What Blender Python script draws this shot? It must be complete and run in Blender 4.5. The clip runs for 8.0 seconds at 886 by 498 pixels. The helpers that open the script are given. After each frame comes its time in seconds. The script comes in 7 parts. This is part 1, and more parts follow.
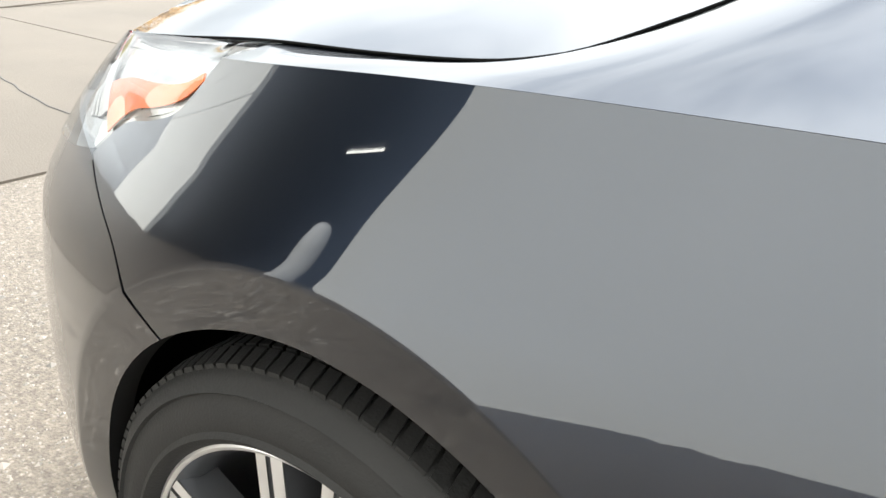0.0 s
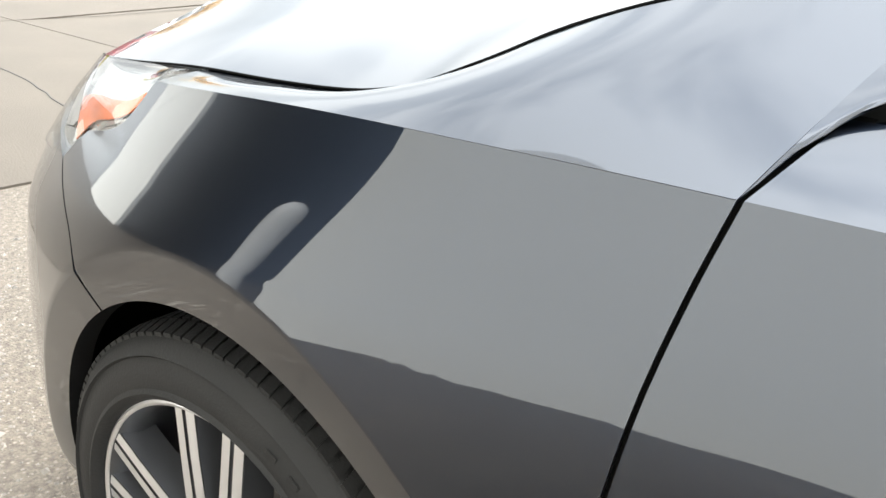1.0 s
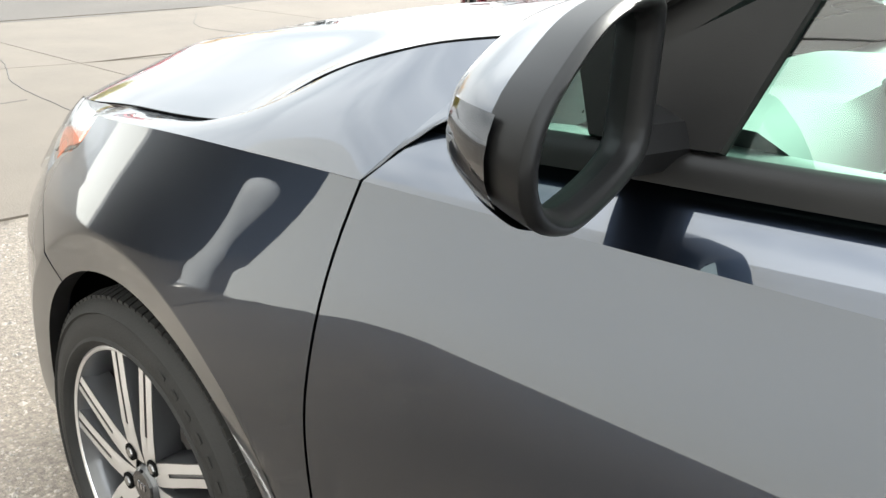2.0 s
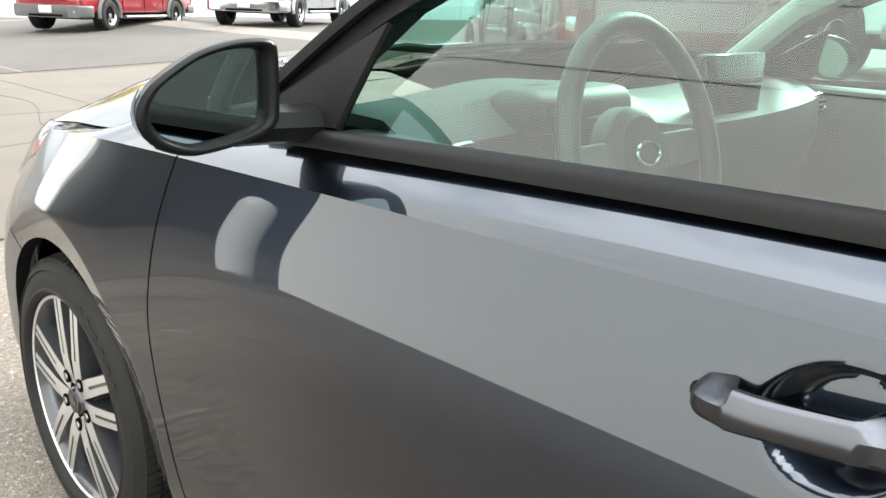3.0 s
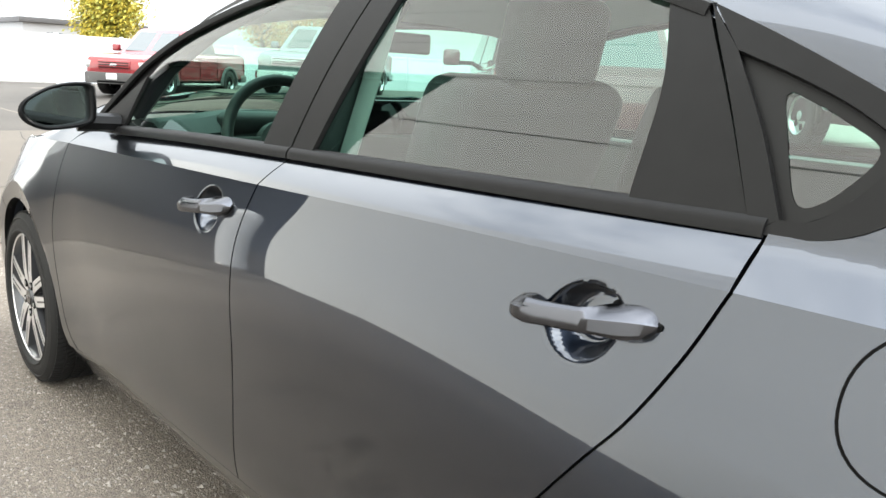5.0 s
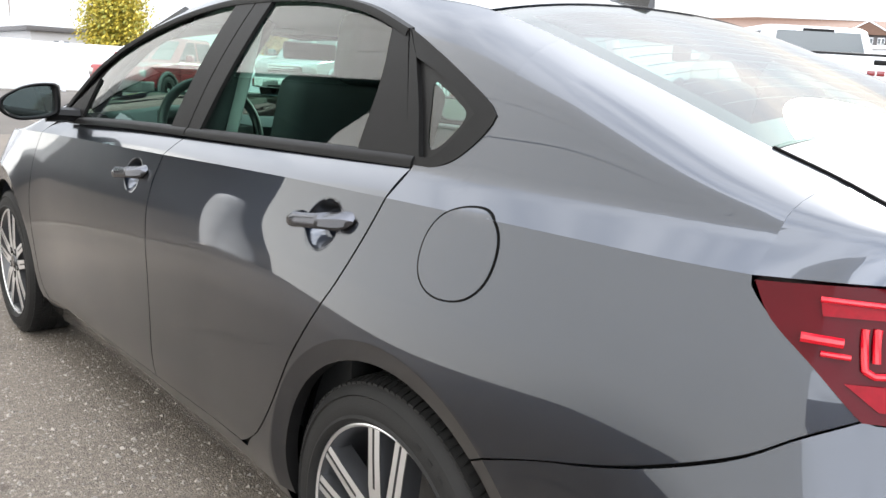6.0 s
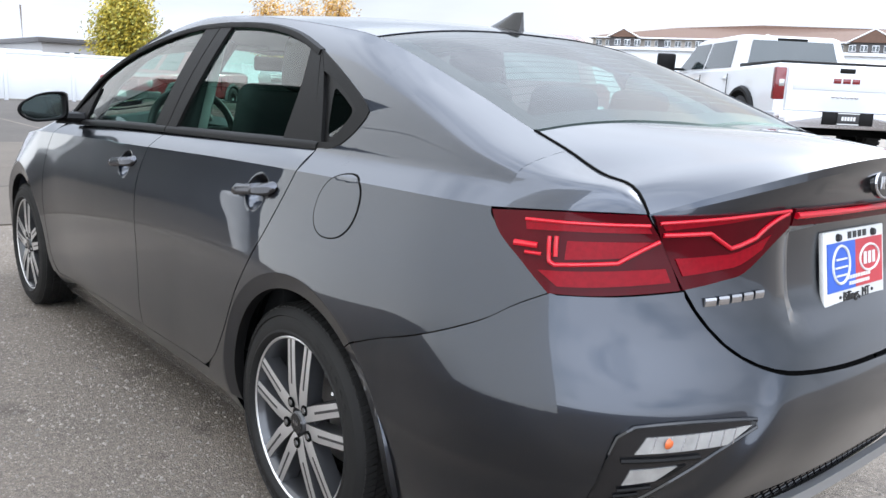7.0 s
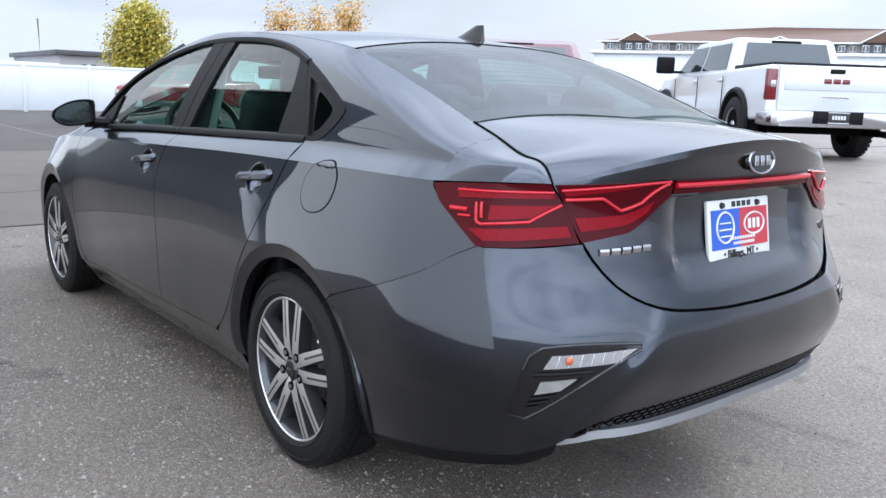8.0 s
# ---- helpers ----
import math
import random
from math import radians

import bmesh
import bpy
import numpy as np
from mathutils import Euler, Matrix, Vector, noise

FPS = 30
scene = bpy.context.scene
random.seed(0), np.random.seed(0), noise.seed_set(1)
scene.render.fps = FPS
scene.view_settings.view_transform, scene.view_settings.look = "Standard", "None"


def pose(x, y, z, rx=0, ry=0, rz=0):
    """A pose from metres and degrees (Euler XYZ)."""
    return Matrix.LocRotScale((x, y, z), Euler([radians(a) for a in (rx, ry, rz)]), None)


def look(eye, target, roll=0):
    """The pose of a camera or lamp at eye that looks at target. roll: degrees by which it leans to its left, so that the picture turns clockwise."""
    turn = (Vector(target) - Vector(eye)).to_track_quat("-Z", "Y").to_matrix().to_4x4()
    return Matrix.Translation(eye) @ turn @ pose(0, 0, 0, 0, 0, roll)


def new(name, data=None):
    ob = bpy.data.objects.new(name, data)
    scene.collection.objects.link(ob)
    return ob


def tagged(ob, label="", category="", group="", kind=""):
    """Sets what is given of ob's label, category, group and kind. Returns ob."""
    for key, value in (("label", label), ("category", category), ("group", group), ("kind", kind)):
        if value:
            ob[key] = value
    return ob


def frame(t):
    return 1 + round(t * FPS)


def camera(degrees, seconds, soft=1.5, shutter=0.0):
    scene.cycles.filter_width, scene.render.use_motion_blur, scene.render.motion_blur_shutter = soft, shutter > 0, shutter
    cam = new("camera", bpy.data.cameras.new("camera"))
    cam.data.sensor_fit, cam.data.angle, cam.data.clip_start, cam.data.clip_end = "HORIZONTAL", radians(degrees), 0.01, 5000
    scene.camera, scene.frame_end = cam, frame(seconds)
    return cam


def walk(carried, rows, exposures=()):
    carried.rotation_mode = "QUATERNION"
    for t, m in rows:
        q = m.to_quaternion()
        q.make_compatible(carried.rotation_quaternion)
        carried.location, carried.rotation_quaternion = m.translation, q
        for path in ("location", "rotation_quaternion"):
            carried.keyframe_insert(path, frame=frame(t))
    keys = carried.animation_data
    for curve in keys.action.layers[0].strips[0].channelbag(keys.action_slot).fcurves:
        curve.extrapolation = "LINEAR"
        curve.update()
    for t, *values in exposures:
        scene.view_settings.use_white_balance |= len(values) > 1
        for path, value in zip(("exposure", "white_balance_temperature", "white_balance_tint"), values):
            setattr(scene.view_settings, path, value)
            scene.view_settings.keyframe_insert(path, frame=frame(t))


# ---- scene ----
cam = camera(58.0, 8.0)
PATH = [
    (0, (0.401, -1.285, 1.002), (-0.614, 0.246, 0.212), 3.7),
    (0.5, (0.459, -1.293, 1.018), (-0.567, 0.237, 0.239), 4.2),
    (1, (0.606, -1.312, 1.05), (-0.483, 0.184, 0.291), 4.6),
    (2.5, (1.305, -1.399, 1.149), (0.022, -0.013, 0.492), 1.8),
    (3, (1.616, -1.445, 1.157), (0.296, -0.064, 0.565), 2.2),
    (3.5, (1.948, -1.502, 1.167), (0.596, -0.132, 0.626), 2.6),
    (4, (2.309, -1.526, 1.163), (0.905, -0.191, 0.668), 3.0),
    (5.5, (3.426, -1.677, 1.186), (1.967, -0.375, 0.769), 3.0),
    (6, (3.793, -1.721, 1.185), (2.327, -0.424, 0.771), 2.9),
    (6.5, (4.137, -1.804, 1.197), (2.666, -0.511, 0.792), 2.9),
    (7, (4.43, -1.891, 1.193), (2.947, -0.608, 0.8), 2.7),
    (7.5, (4.695, -1.964, 1.194), (3.19, -0.706, 0.804), 2.2),
    (8, (4.861, -2.062, 1.184), (3.353, -0.805, 0.805), 1.9),
]
EXPOSURES = [(0.0, 0.90, 6450, 6), (1.0, 0.85, 6450, 6), (2.5, 0.86, 6400, 5), (4.2, 0.80, 6350, 5), (5.5, 0.66, 6400, 8), (6.0, 0.46, 6300, 10), (6.6, 0.18, 6050, 10), (7.2, -0.06, 5750, 10), (8.0, -0.22, 5550, 10)]
walk(cam, [(t, look(eye, target, roll)) for t, eye, target, roll in PATH], EXPOSURES)

# ---- light ----
SUN_EL, SUN_AZ = 25.0, -8.0
world = bpy.data.worlds.new("sky")
scene.world = world
world.use_nodes = True
wn, wl = world.node_tree.nodes, world.node_tree.links
wn.clear()
w_out, w_bg = wn.new("ShaderNodeOutputWorld"), wn.new("ShaderNodeBackground")
w_sky, w_mix, w_noise, w_ramp, w_co, w_map = (wn.new("ShaderNodeTexSky"), wn.new("ShaderNodeMixRGB"), wn.new("ShaderNodeTexNoise"),
                                              wn.new("ShaderNodeValToRGB"), wn.new("ShaderNodeTexCoord"), wn.new("ShaderNodeMapping"))
w_sky.sky_type, w_sky.sun_disc = "NISHITA", False
w_sky.sun_elevation, w_sky.sun_rotation = radians(SUN_EL), radians(SUN_AZ)
w_sky.air_density, w_sky.dust_density = 1.2, 2.5
w_map.inputs["Scale"].default_value = (1.0, 1.0, 3.2)
w_noise.inputs["Scale"].default_value, w_noise.inputs["Detail"].default_value = 2.2, 6.0
w_ramp.color_ramp.elements[0].position, w_ramp.color_ramp.elements[0].color = 0.34, (0.55, 0.55, 0.55, 1)
w_ramp.color_ramp.elements[1].position, w_ramp.color_ramp.elements[1].color = 0.54, (1, 1, 1, 1)
w_mix.inputs["Color2"].default_value = (12.0, 12.2, 12.6, 1)
wl.new(w_co.outputs["Generated"], w_map.inputs["Vector"])
wl.new(w_map.outputs["Vector"], w_noise.inputs["Vector"])
wl.new(w_noise.outputs["Fac"], w_ramp.inputs["Fac"])
wl.new(w_ramp.outputs["Color"], w_mix.inputs["Fac"])
wl.new(w_sky.outputs["Color"], w_mix.inputs["Color1"])
# an overcast sky is brightest overhead
w_sep, w_rise, w_mul = wn.new("ShaderNodeSeparateXYZ"), wn.new("ShaderNodeMapRange"), wn.new("ShaderNodeMixRGB")
w_mul.blend_type = "MULTIPLY"
w_mul.inputs["Fac"].default_value = 1.0
w_rise.inputs["From Min"].default_value, w_rise.inputs["From Max"].default_value = 0.25, 0.85
w_rise.inputs["To Min"].default_value, w_rise.inputs["To Max"].default_value = 1.0, 3.3
# added brightening of the sky towards the south-east, away from the sun
w_dot, w_glow, w_sum = wn.new("ShaderNodeVectorMath"), wn.new("ShaderNodeMapRange"), wn.new("ShaderNodeMath")
w_dot.operation, w_sum.operation = "DOT_PRODUCT", "ADD"
w_dot.inputs[1].default_value = (0.66, -0.58, 0.48)
w_glow.interpolation_type = "SMOOTHSTEP"
w_glow.inputs["From Min"].default_value, w_glow.inputs["From Max"].default_value = 0.0, 1.0
w_glow.inputs["To Min"].default_value, w_glow.inputs["To Max"].default_value = 0.0, 2.6
wl.new(w_co.outputs["Generated"], w_dot.inputs[0])
wl.new(w_dot.outputs["Value"], w_glow.inputs["Value"])
wl.new(w_rise.outputs["Result"], w_sum.inputs[0])
wl.new(w_glow.outputs["Result"], w_sum.inputs[1])
wl.new(w_co.outputs["Generated"], w_sep.inputs["Vector"])
wl.new(w_sep.outputs["Z"], w_rise.inputs["Value"])
wl.new(w_mix.outputs["Color"], w_mul.inputs["Color1"])
wl.new(w_sum.outputs["Value"], w_mul.inputs["Color2"])
wl.new(w_mul.outputs["Color"], w_bg.inputs["Color"])
w_bg.inputs["Strength"].default_value = 0.09
wl.new(w_bg.outputs["Background"], w_out.inputs["Surface"])
sun = new("sun", bpy.data.lights.new("sun", "SUN"))
sun.data.energy, sun.data.angle, sun.data.color = 5.0, radians(16), (1.0, 0.95, 0.88)
sun.rotation_euler = (radians(90 - SUN_EL), 0, radians(180 - SUN_AZ))


# ---- materials ----
def mat(name, color, rough=0.5, metal=0.0, coat=0.0, var=0.0, scale=8.0, bump=0.0, bscale=60.0, spec=0.5, color2=None, detail=4.0):
    m = bpy.data.materials.new(name)
    m.use_nodes = True
    nt = m.node_tree
    b = nt.nodes["Principled BSDF"]
    b.inputs["Base Color"].default_value = (*color, 1)
    b.inputs["Roughness"].default_value = rough
    b.inputs["Metallic"].default_value = metal
    b.inputs["Coat Weight"].default_value = coat
    b.inputs["Coat Roughness"].default_value = 0.02
    b.inputs["Specular IOR Level"].default_value = spec
    co = nt.nodes.new("ShaderNodeTexCoord")
    if var > 0 or color2:
        n = nt.nodes.new("ShaderNodeTexNoise")
        n.inputs["Scale"].default_value, n.inputs["Detail"].default_value = scale, detail
        mx = nt.nodes.new("ShaderNodeMixRGB")
        c2 = color2 or tuple(max(0.0, c * (1 - var)) for c in color)
        mx.inputs["Color1"].default_value, mx.inputs["Color2"].default_value = (*color, 1), (*c2, 1)
        nt.links.new(co.outputs["Object"], n.inputs["Vector"])
        nt.links.new(n.outputs["Fac"], mx.inputs["Fac"])
        nt.links.new(mx.outputs["Color"], b.inputs["Base Color"])
    if bump > 0:
        n2 = nt.nodes.new("ShaderNodeTexNoise")
        n2.inputs["Scale"].default_value, n2.inputs["Detail"].default_value = bscale, 5.0
        bp = nt.nodes.new("ShaderNodeBump")
        bp.inputs["Strength"].default_value, bp.inputs["Distance"].default_value = bump, 0.01
        nt.links.new(co.outputs["Object"], n2.inputs["Vector"])
        nt.links.new(n2.outputs["Fac"], bp.inputs["Height"])
        nt.links.new(bp.outputs["Normal"], b.inputs["Normal"])
    return m


def glass_mat(name, tint, gloss=0.06):
    m = bpy.data.materials.new(name)
    m.use_nodes = True
    nt = m.node_tree
    nt.nodes.clear()
    out, mix, tr, gl, fr = (nt.nodes.new("ShaderNodeOutputMaterial"), nt.nodes.new("ShaderNodeMixShader"), nt.nodes.new("ShaderNodeBsdfTransparent"),
                            nt.nodes.new("ShaderNodeBsdfGlossy"), nt.nodes.new("ShaderNodeLayerWeight"))
    tr.inputs["Color"].default_value = (*tint, 1)
    gl.inputs["Roughness"].default_value = 0.015
    fr.inputs["Blend"].default_value = 0.5
    pw, ma = nt.nodes.new("ShaderNodeMath"), nt.nodes.new("ShaderNodeMath")
    pw.operation, ma.operation = "POWER", "MULTIPLY_ADD"
    pw.inputs[1].default_value, ma.inputs[1].default_value, ma.inputs[2].default_value = 4.5, 1.0 - gloss, gloss
    nt.links.new(fr.outputs["Facing"], pw.inputs[0])
    nt.links.new(pw.outputs["Value"], ma.inputs[0])
    nt.links.new(ma.outputs["Value"], mix.inputs["Fac"])
    nt.links.new(tr.outputs["BSDF"], mix.inputs[1])
    nt.links.new(gl.outputs["BSDF"], mix.inputs[2])
    nt.links.new(mix.outputs["Shader"], out.inputs["Surface"])
    return m


PAINT = mat("grey_metallic_paint", (0.0148, 0.0196, 0.0300), 0.28, 1.0, 1.0)
PAINT.node_tree.nodes["Principled BSDF"].inputs["Coat IOR"].default_value = 1.62
PAINT.node_tree.nodes["Principled BSDF"].inputs["Coat Roughness"].default_value = 0.015
_p = PAINT.node_tree
_n = _p.nodes.new("ShaderNodeTexNoise")
_n.inputs["Scale"].default_value = 3.0
_n.inputs["Detail"].default_value = 6.0
_r = _p.nodes.new("ShaderNodeMapRange")
_r.inputs["To Min"].default_value, _r.inputs["To Max"].default_value = 0.26, 0.36
_p.links.new(_p.nodes["Texture Coordinate"].outputs["Object"], _n.inputs["Vector"])
_p.links.new(_n.outputs["Fac"], _r.inputs["Value"])
_p.links.new(_r.outputs["Result"], _p.nodes["Principled BSDF"].inputs["Roughness"])
TRIM = mat("black_trim_plastic", (0.009, 0.0088, 0.0088), 0.45, 0, 0, 0.3, 30, 0.05, 900, spec=0.10)
MIRRORBLACK = mat("mirror_black_plastic", (0.006, 0.006, 0.0062), 0.32, 0, 0, 0.2, 40, 0.02, 900, spec=0.09)
GLOSSBLACK = mat("gloss_black_plastic", (0.006, 0.006, 0.007), 0.08, 0, 0.1)
DARK = mat("dark_cavity", (0.004, 0.004, 0.004), 0.9, 0, 0, 0.4, 12, spec=0.05)
RUBBER = mat("tyre_rubber", (0.0085, 0.0085, 0.0085), 0.62, 0, 0, 0.45, 18, 0.12, 300, spec=0.2, color2=(0.013, 0.0125, 0.012))
ALLOY = mat("machined_alloy", (0.80, 0.80, 0.81), 0.38, 1.0, 0.3, 0.12, 25)
ALLOYDARK = mat("grey_painted_alloy", (0.055, 0.056, 0.060), 0.35, 0.5, 0.6)
CHROME = mat("satin_chrome", (0.50, 0.50, 0.52), 0.16, 1.0)
HANDLE = mat("dark_satin_chrome", (0.085, 0.087, 0.097), 0.22, 1.0)
STEEL = mat("brake_steel", (0.34, 0.33, 0.32), 0.4, 1.0, 0, 0.4, 30)
REDLENS = mat("red_lens", (0.062, 0.001, 0.004), 0.05, 0, 0.0, 0.5, 14, color2=(0.030, 0.0006, 0.002), spec=0.12)
REDMID = mat("soft_red_light_guide", (0.20, 0.002, 0.008), 0.16, 0, 0.0, 0.45, 90, spec=0.12)
REDLIGHT = mat("bright_red_light_guide", (0.40, 0.003, 0.012), 0.25, 0, 0.0)
CLEARLENS = mat("clear_lens", (0.50, 0.50, 0.49), 0.16, 0.5, 0.6, 0.5, 40)
AMBER = mat("amber_reflector", (0.55, 0.12, 0.03), 0.2, 0.0, 0.1, 0.35, 60)
GLASS = glass_mat("green_tinted_glass", (0.57, 0.78, 0.70), 0.075)
REARGLASS = glass_mat("rear_window_glass", (0.42, 0.56, 0.54), 0.05)
FRIT = mat("glass_border_black", (0.006, 0.006, 0.006), 0.4, 0, 0.0, 0.2, 30, spec=0.15)
MIRRORGLASS = mat("mirror_glass", (0.27, 0.33, 0.32), 0.01, 1.0)
INTERIOR = mat("interior_black_plastic", (0.024, 0.025, 0.026), 0.5, 0, 0, 0.3, 14)
INTERIOR2 = mat("interior_grey_plastic", (0.11, 0.11, 0.11), 0.5, 0, 0, 0.2, 12)
FABRIC = mat("seat_cloth", (0.014, 0.014, 0.016), 0.85, 0, 0, 0.4, 20)
HEADLINER = mat("headliner_cloth", (0.42, 0.41, 0.39), 0.9, 0, 0, 0.1, 40)
WHITE = mat("white_vinyl", (0.66, 0.67, 0.68), 0.4, 0, 0, 0.06, 3, 0.03, 40)


# ---- small helpers ----
def smooth(ob, angle=32):
    me = ob.data
    for p in me.polygons:
        p.use_smooth = True
    me.set_sharp_from_angle(angle=radians(angle))
    return ob


def mesh_ob(name, verts, faces, material, parent=None, label="", angle=32):
    me = bpy.data.meshes.new(name)
    me.from_pydata([tuple(v) for v in verts], [], faces)
    me.materials.append(material)
    ob = new(name, me)
    if parent:
        ob.parent = parent
    if label:
        tagged(ob, label)
    me.update()
    return smooth(ob, angle)


def part(name, bm, material, parent=None, label="", angle=32):
    me = bpy.data.meshes.new(name)
    bm.normal_update()
    bm.to_mesh(me)
    bm.free()
    me.materials.append(material)
    ob = new(name, me)
    if parent:
        ob.parent = parent
    if label:
        tagged(ob, label)
    return smooth(ob, angle)


def empty(name, label, category, group="", at=(0, 0, 0), rz=0.0):
    ob = new(name)
    ob.matrix_basis = pose(*at, 0, 0, rz)
    return tagged(ob, label, category, group)


def box_bm(x0, x1, y0, y1, z0, z1, bevel=0.0, seg=2, bm=None):
    bm2 = bmesh.new()
    bmesh.ops.create_cube(bm2, size=1.0)
    for v in bm2.verts:
        v.co = Vector(((x0 + x1) / 2 + v.co.x * (x1 - x0), (y0 + y1) / 2 + v.co.y * (y1 - y0), (z0 + z1) / 2 + v.co.z * (z1 - z0)))
    if bevel > 0:
        bmesh.ops.bevel(bm2, geom=bm2.edges[:], offset=bevel, segments=seg, affect="EDGES", profile=0.5)
    if bm is None:
        return bm2
    me = bpy.data.meshes.new("tmp")
    bm2.to_mesh(me)
    bm2.free()
    bm.from_mesh(me)
    bpy.data.meshes.remove(me)
    return bm


def lerp(a, b, t):
    return a + (b - a) * t


def table(xs, ys):
    """Monotone cubic through short lists."""
    xs, ys = np.array(xs, float), np.array(ys, float)
    h, d = np.diff(xs), np.diff(ys) / np.diff(xs)
    m = np.zeros(len(xs))
    m[0], m[-1] = d[0], d[-1]
    for i in range(1, len(xs) - 1):
        if d[i - 1] * d[i] > 0:
            w1, w2 = 2 * h[i] + h[i - 1], h[i] + 2 * h[i - 1]
            m[i] = (w1 + w2) / (w1 / d[i - 1] + w2 / d[i])

    def f(x):
        x = min(max(x, xs[0]), xs[-1])
        i = min(int(np.searchsorted(xs, x, side="right")) - 1, len(xs) - 2)
        t = (x - xs[i]) / h[i]
        return float((1 + 2 * t) * (1 - t) ** 2 * ys[i] + t * (1 - t) ** 2 * h[i] * m[i] + t * t * (3 - 2 * t) * ys[i + 1] + t * t * (t - 1) * h[i] * m[i + 1])
    return f


def spline(xs, ys):
    """Natural cubic through short lists, with a straight run beyond the ends."""
    xs, ys = np.array(xs, float), np.array(ys, float)
    n, h = len(xs), np.diff(xs)
    a, r = np.zeros((n, n)), np.zeros(n)
    a[0, 0] = a[-1, -1] = 1
    for i in range(1, n - 1):
        a[i, i - 1], a[i, i], a[i, i + 1] = h[i - 1], 2 * (h[i - 1] + h[i]), h[i]
        r[i] = 6 * ((ys[i + 1] - ys[i]) / h[i] - (ys[i] - ys[i - 1]) / h[i - 1])
    m = np.linalg.solve(a, r)

    def f(x):
        x = min(max(x, xs[0]), xs[-1])
        i = min(int(np.searchsorted(xs, x, side="right")) - 1, n - 2)
        p, q = (xs[i + 1] - x) / h[i], (x - xs[i]) / h[i]
        return float(p * ys[i] + q * ys[i + 1] + ((p ** 3 - p) * m[i] + (q ** 3 - q) * m[i + 1]) * h[i] ** 2 / 6)
    return f


def curve(points, n=24, closed=False):
    """Catmull-Rom through the points, as n + 1 evenly spaced points."""
    p = [np.array(q, float) for q in points]
    dense = []
    k = len(p)
    for i in range(k if closed else k - 1):
        a, b, c, d = (p[(i - 1) % k] if closed or i > 0 else 2 * p[0] - p[1], p[i], p[(i + 1) % k],
                      p[(i + 2) % k] if closed or i + 2 < k else 2 * p[-1] - p[-2])
        for j in range(16):
            t = j / 16
            dense.append(0.5 * (2 * b + (c - a) * t + (2 * a - 5 * b + 4 * c - d) * t * t + (3 * b - a - 3 * c + d) * t ** 3))
    dense.append(p[0] if closed else p[-1])
    dense = np.array(dense)
    s = np.r_[0, np.cumsum(np.linalg.norm(np.diff(dense, axis=0), axis=1))]
    at = np.linspace(0, s[-1], n + 1)
    return np.stack([np.interp(at, s, dense[:, i]) for i in range(dense.shape[1])], 1)


def coons(bottom, top, left, right):
    """Grid of 2D or 3D points between four boundary polylines (bottom, top: left to right; left, right: bottom to top)."""
    nu, nv = len(bottom), len(left)
    rows = []
    for j in range(nv):
        v = j / (nv - 1)
        row = []
        for i in range(nu):
            u = i / (nu - 1)
            p = (1 - v) * bottom[i] + v * top[i] + (1 - u) * left[j] + u * right[j]
            p = p - ((1 - u) * (1 - v) * bottom[0] + u * (1 - v) * bottom[-1] + (1 - u) * v * top[0] + u * v * top[-1])
            row.append(p)
        rows.append(row)
    return rows


def sheet(name, grids, material, parent, label="", thick=0.012, angle=28, flip=False, weld=True, split=False):
    """One panel from one or more grids of 3D points, welded, with its border turned in by thick."""
    bm = bmesh.new()
    first = []      # split: how many of the grids are welded on their own
    for g_i, rows in enumerate(grids):
        vs = [[bm.verts.new(Vector(p)) for p in row] for row in rows]
        if g_i < int(split):
            first += [v for r in vs for v in r]
        for j in range(len(vs) - 1):
            for i in range(len(vs[0]) - 1):
                q = [vs[j][i], vs[j][i + 1], vs[j + 1][i + 1], vs[j + 1][i]]
                if flip:
                    q.reverse()
                try:
                    bm.faces.new(q)
                except ValueError:
                    pass
    if weld:
        if split:
            keep = set(first)
            bmesh.ops.remove_doubles(bm, verts=[v for v in bm.verts if v not in keep], dist=0.0004)
            bmesh.ops.remove_doubles(bm, verts=[v for v in first if v.is_valid], dist=0.0004)
        else:
            bmesh.ops.remove_doubles(bm, verts=bm.verts[:], dist=0.0004)
    bm.normal_update()
    if thick:
        rim = [e for e in bm.edges if e.is_boundary]
        made = {}
        for e in rim:
            for v in e.verts:
                if v not in made:
                    made[v] = bm.verts.new(v.co - v.normal * thick)
        for e in rim:
            f = e.link_faces[0]
            a, b = e.verts
            ring = [v for v in f.verts]
            if ring[(ring.index(a) + 1) % len(ring)] == b:
                a, b = b, a
            try:
                bm.faces.new([a, b, made[b], made[a]])
            except ValueError:
                pass
    return part(name, bm, material, parent, label, angle)


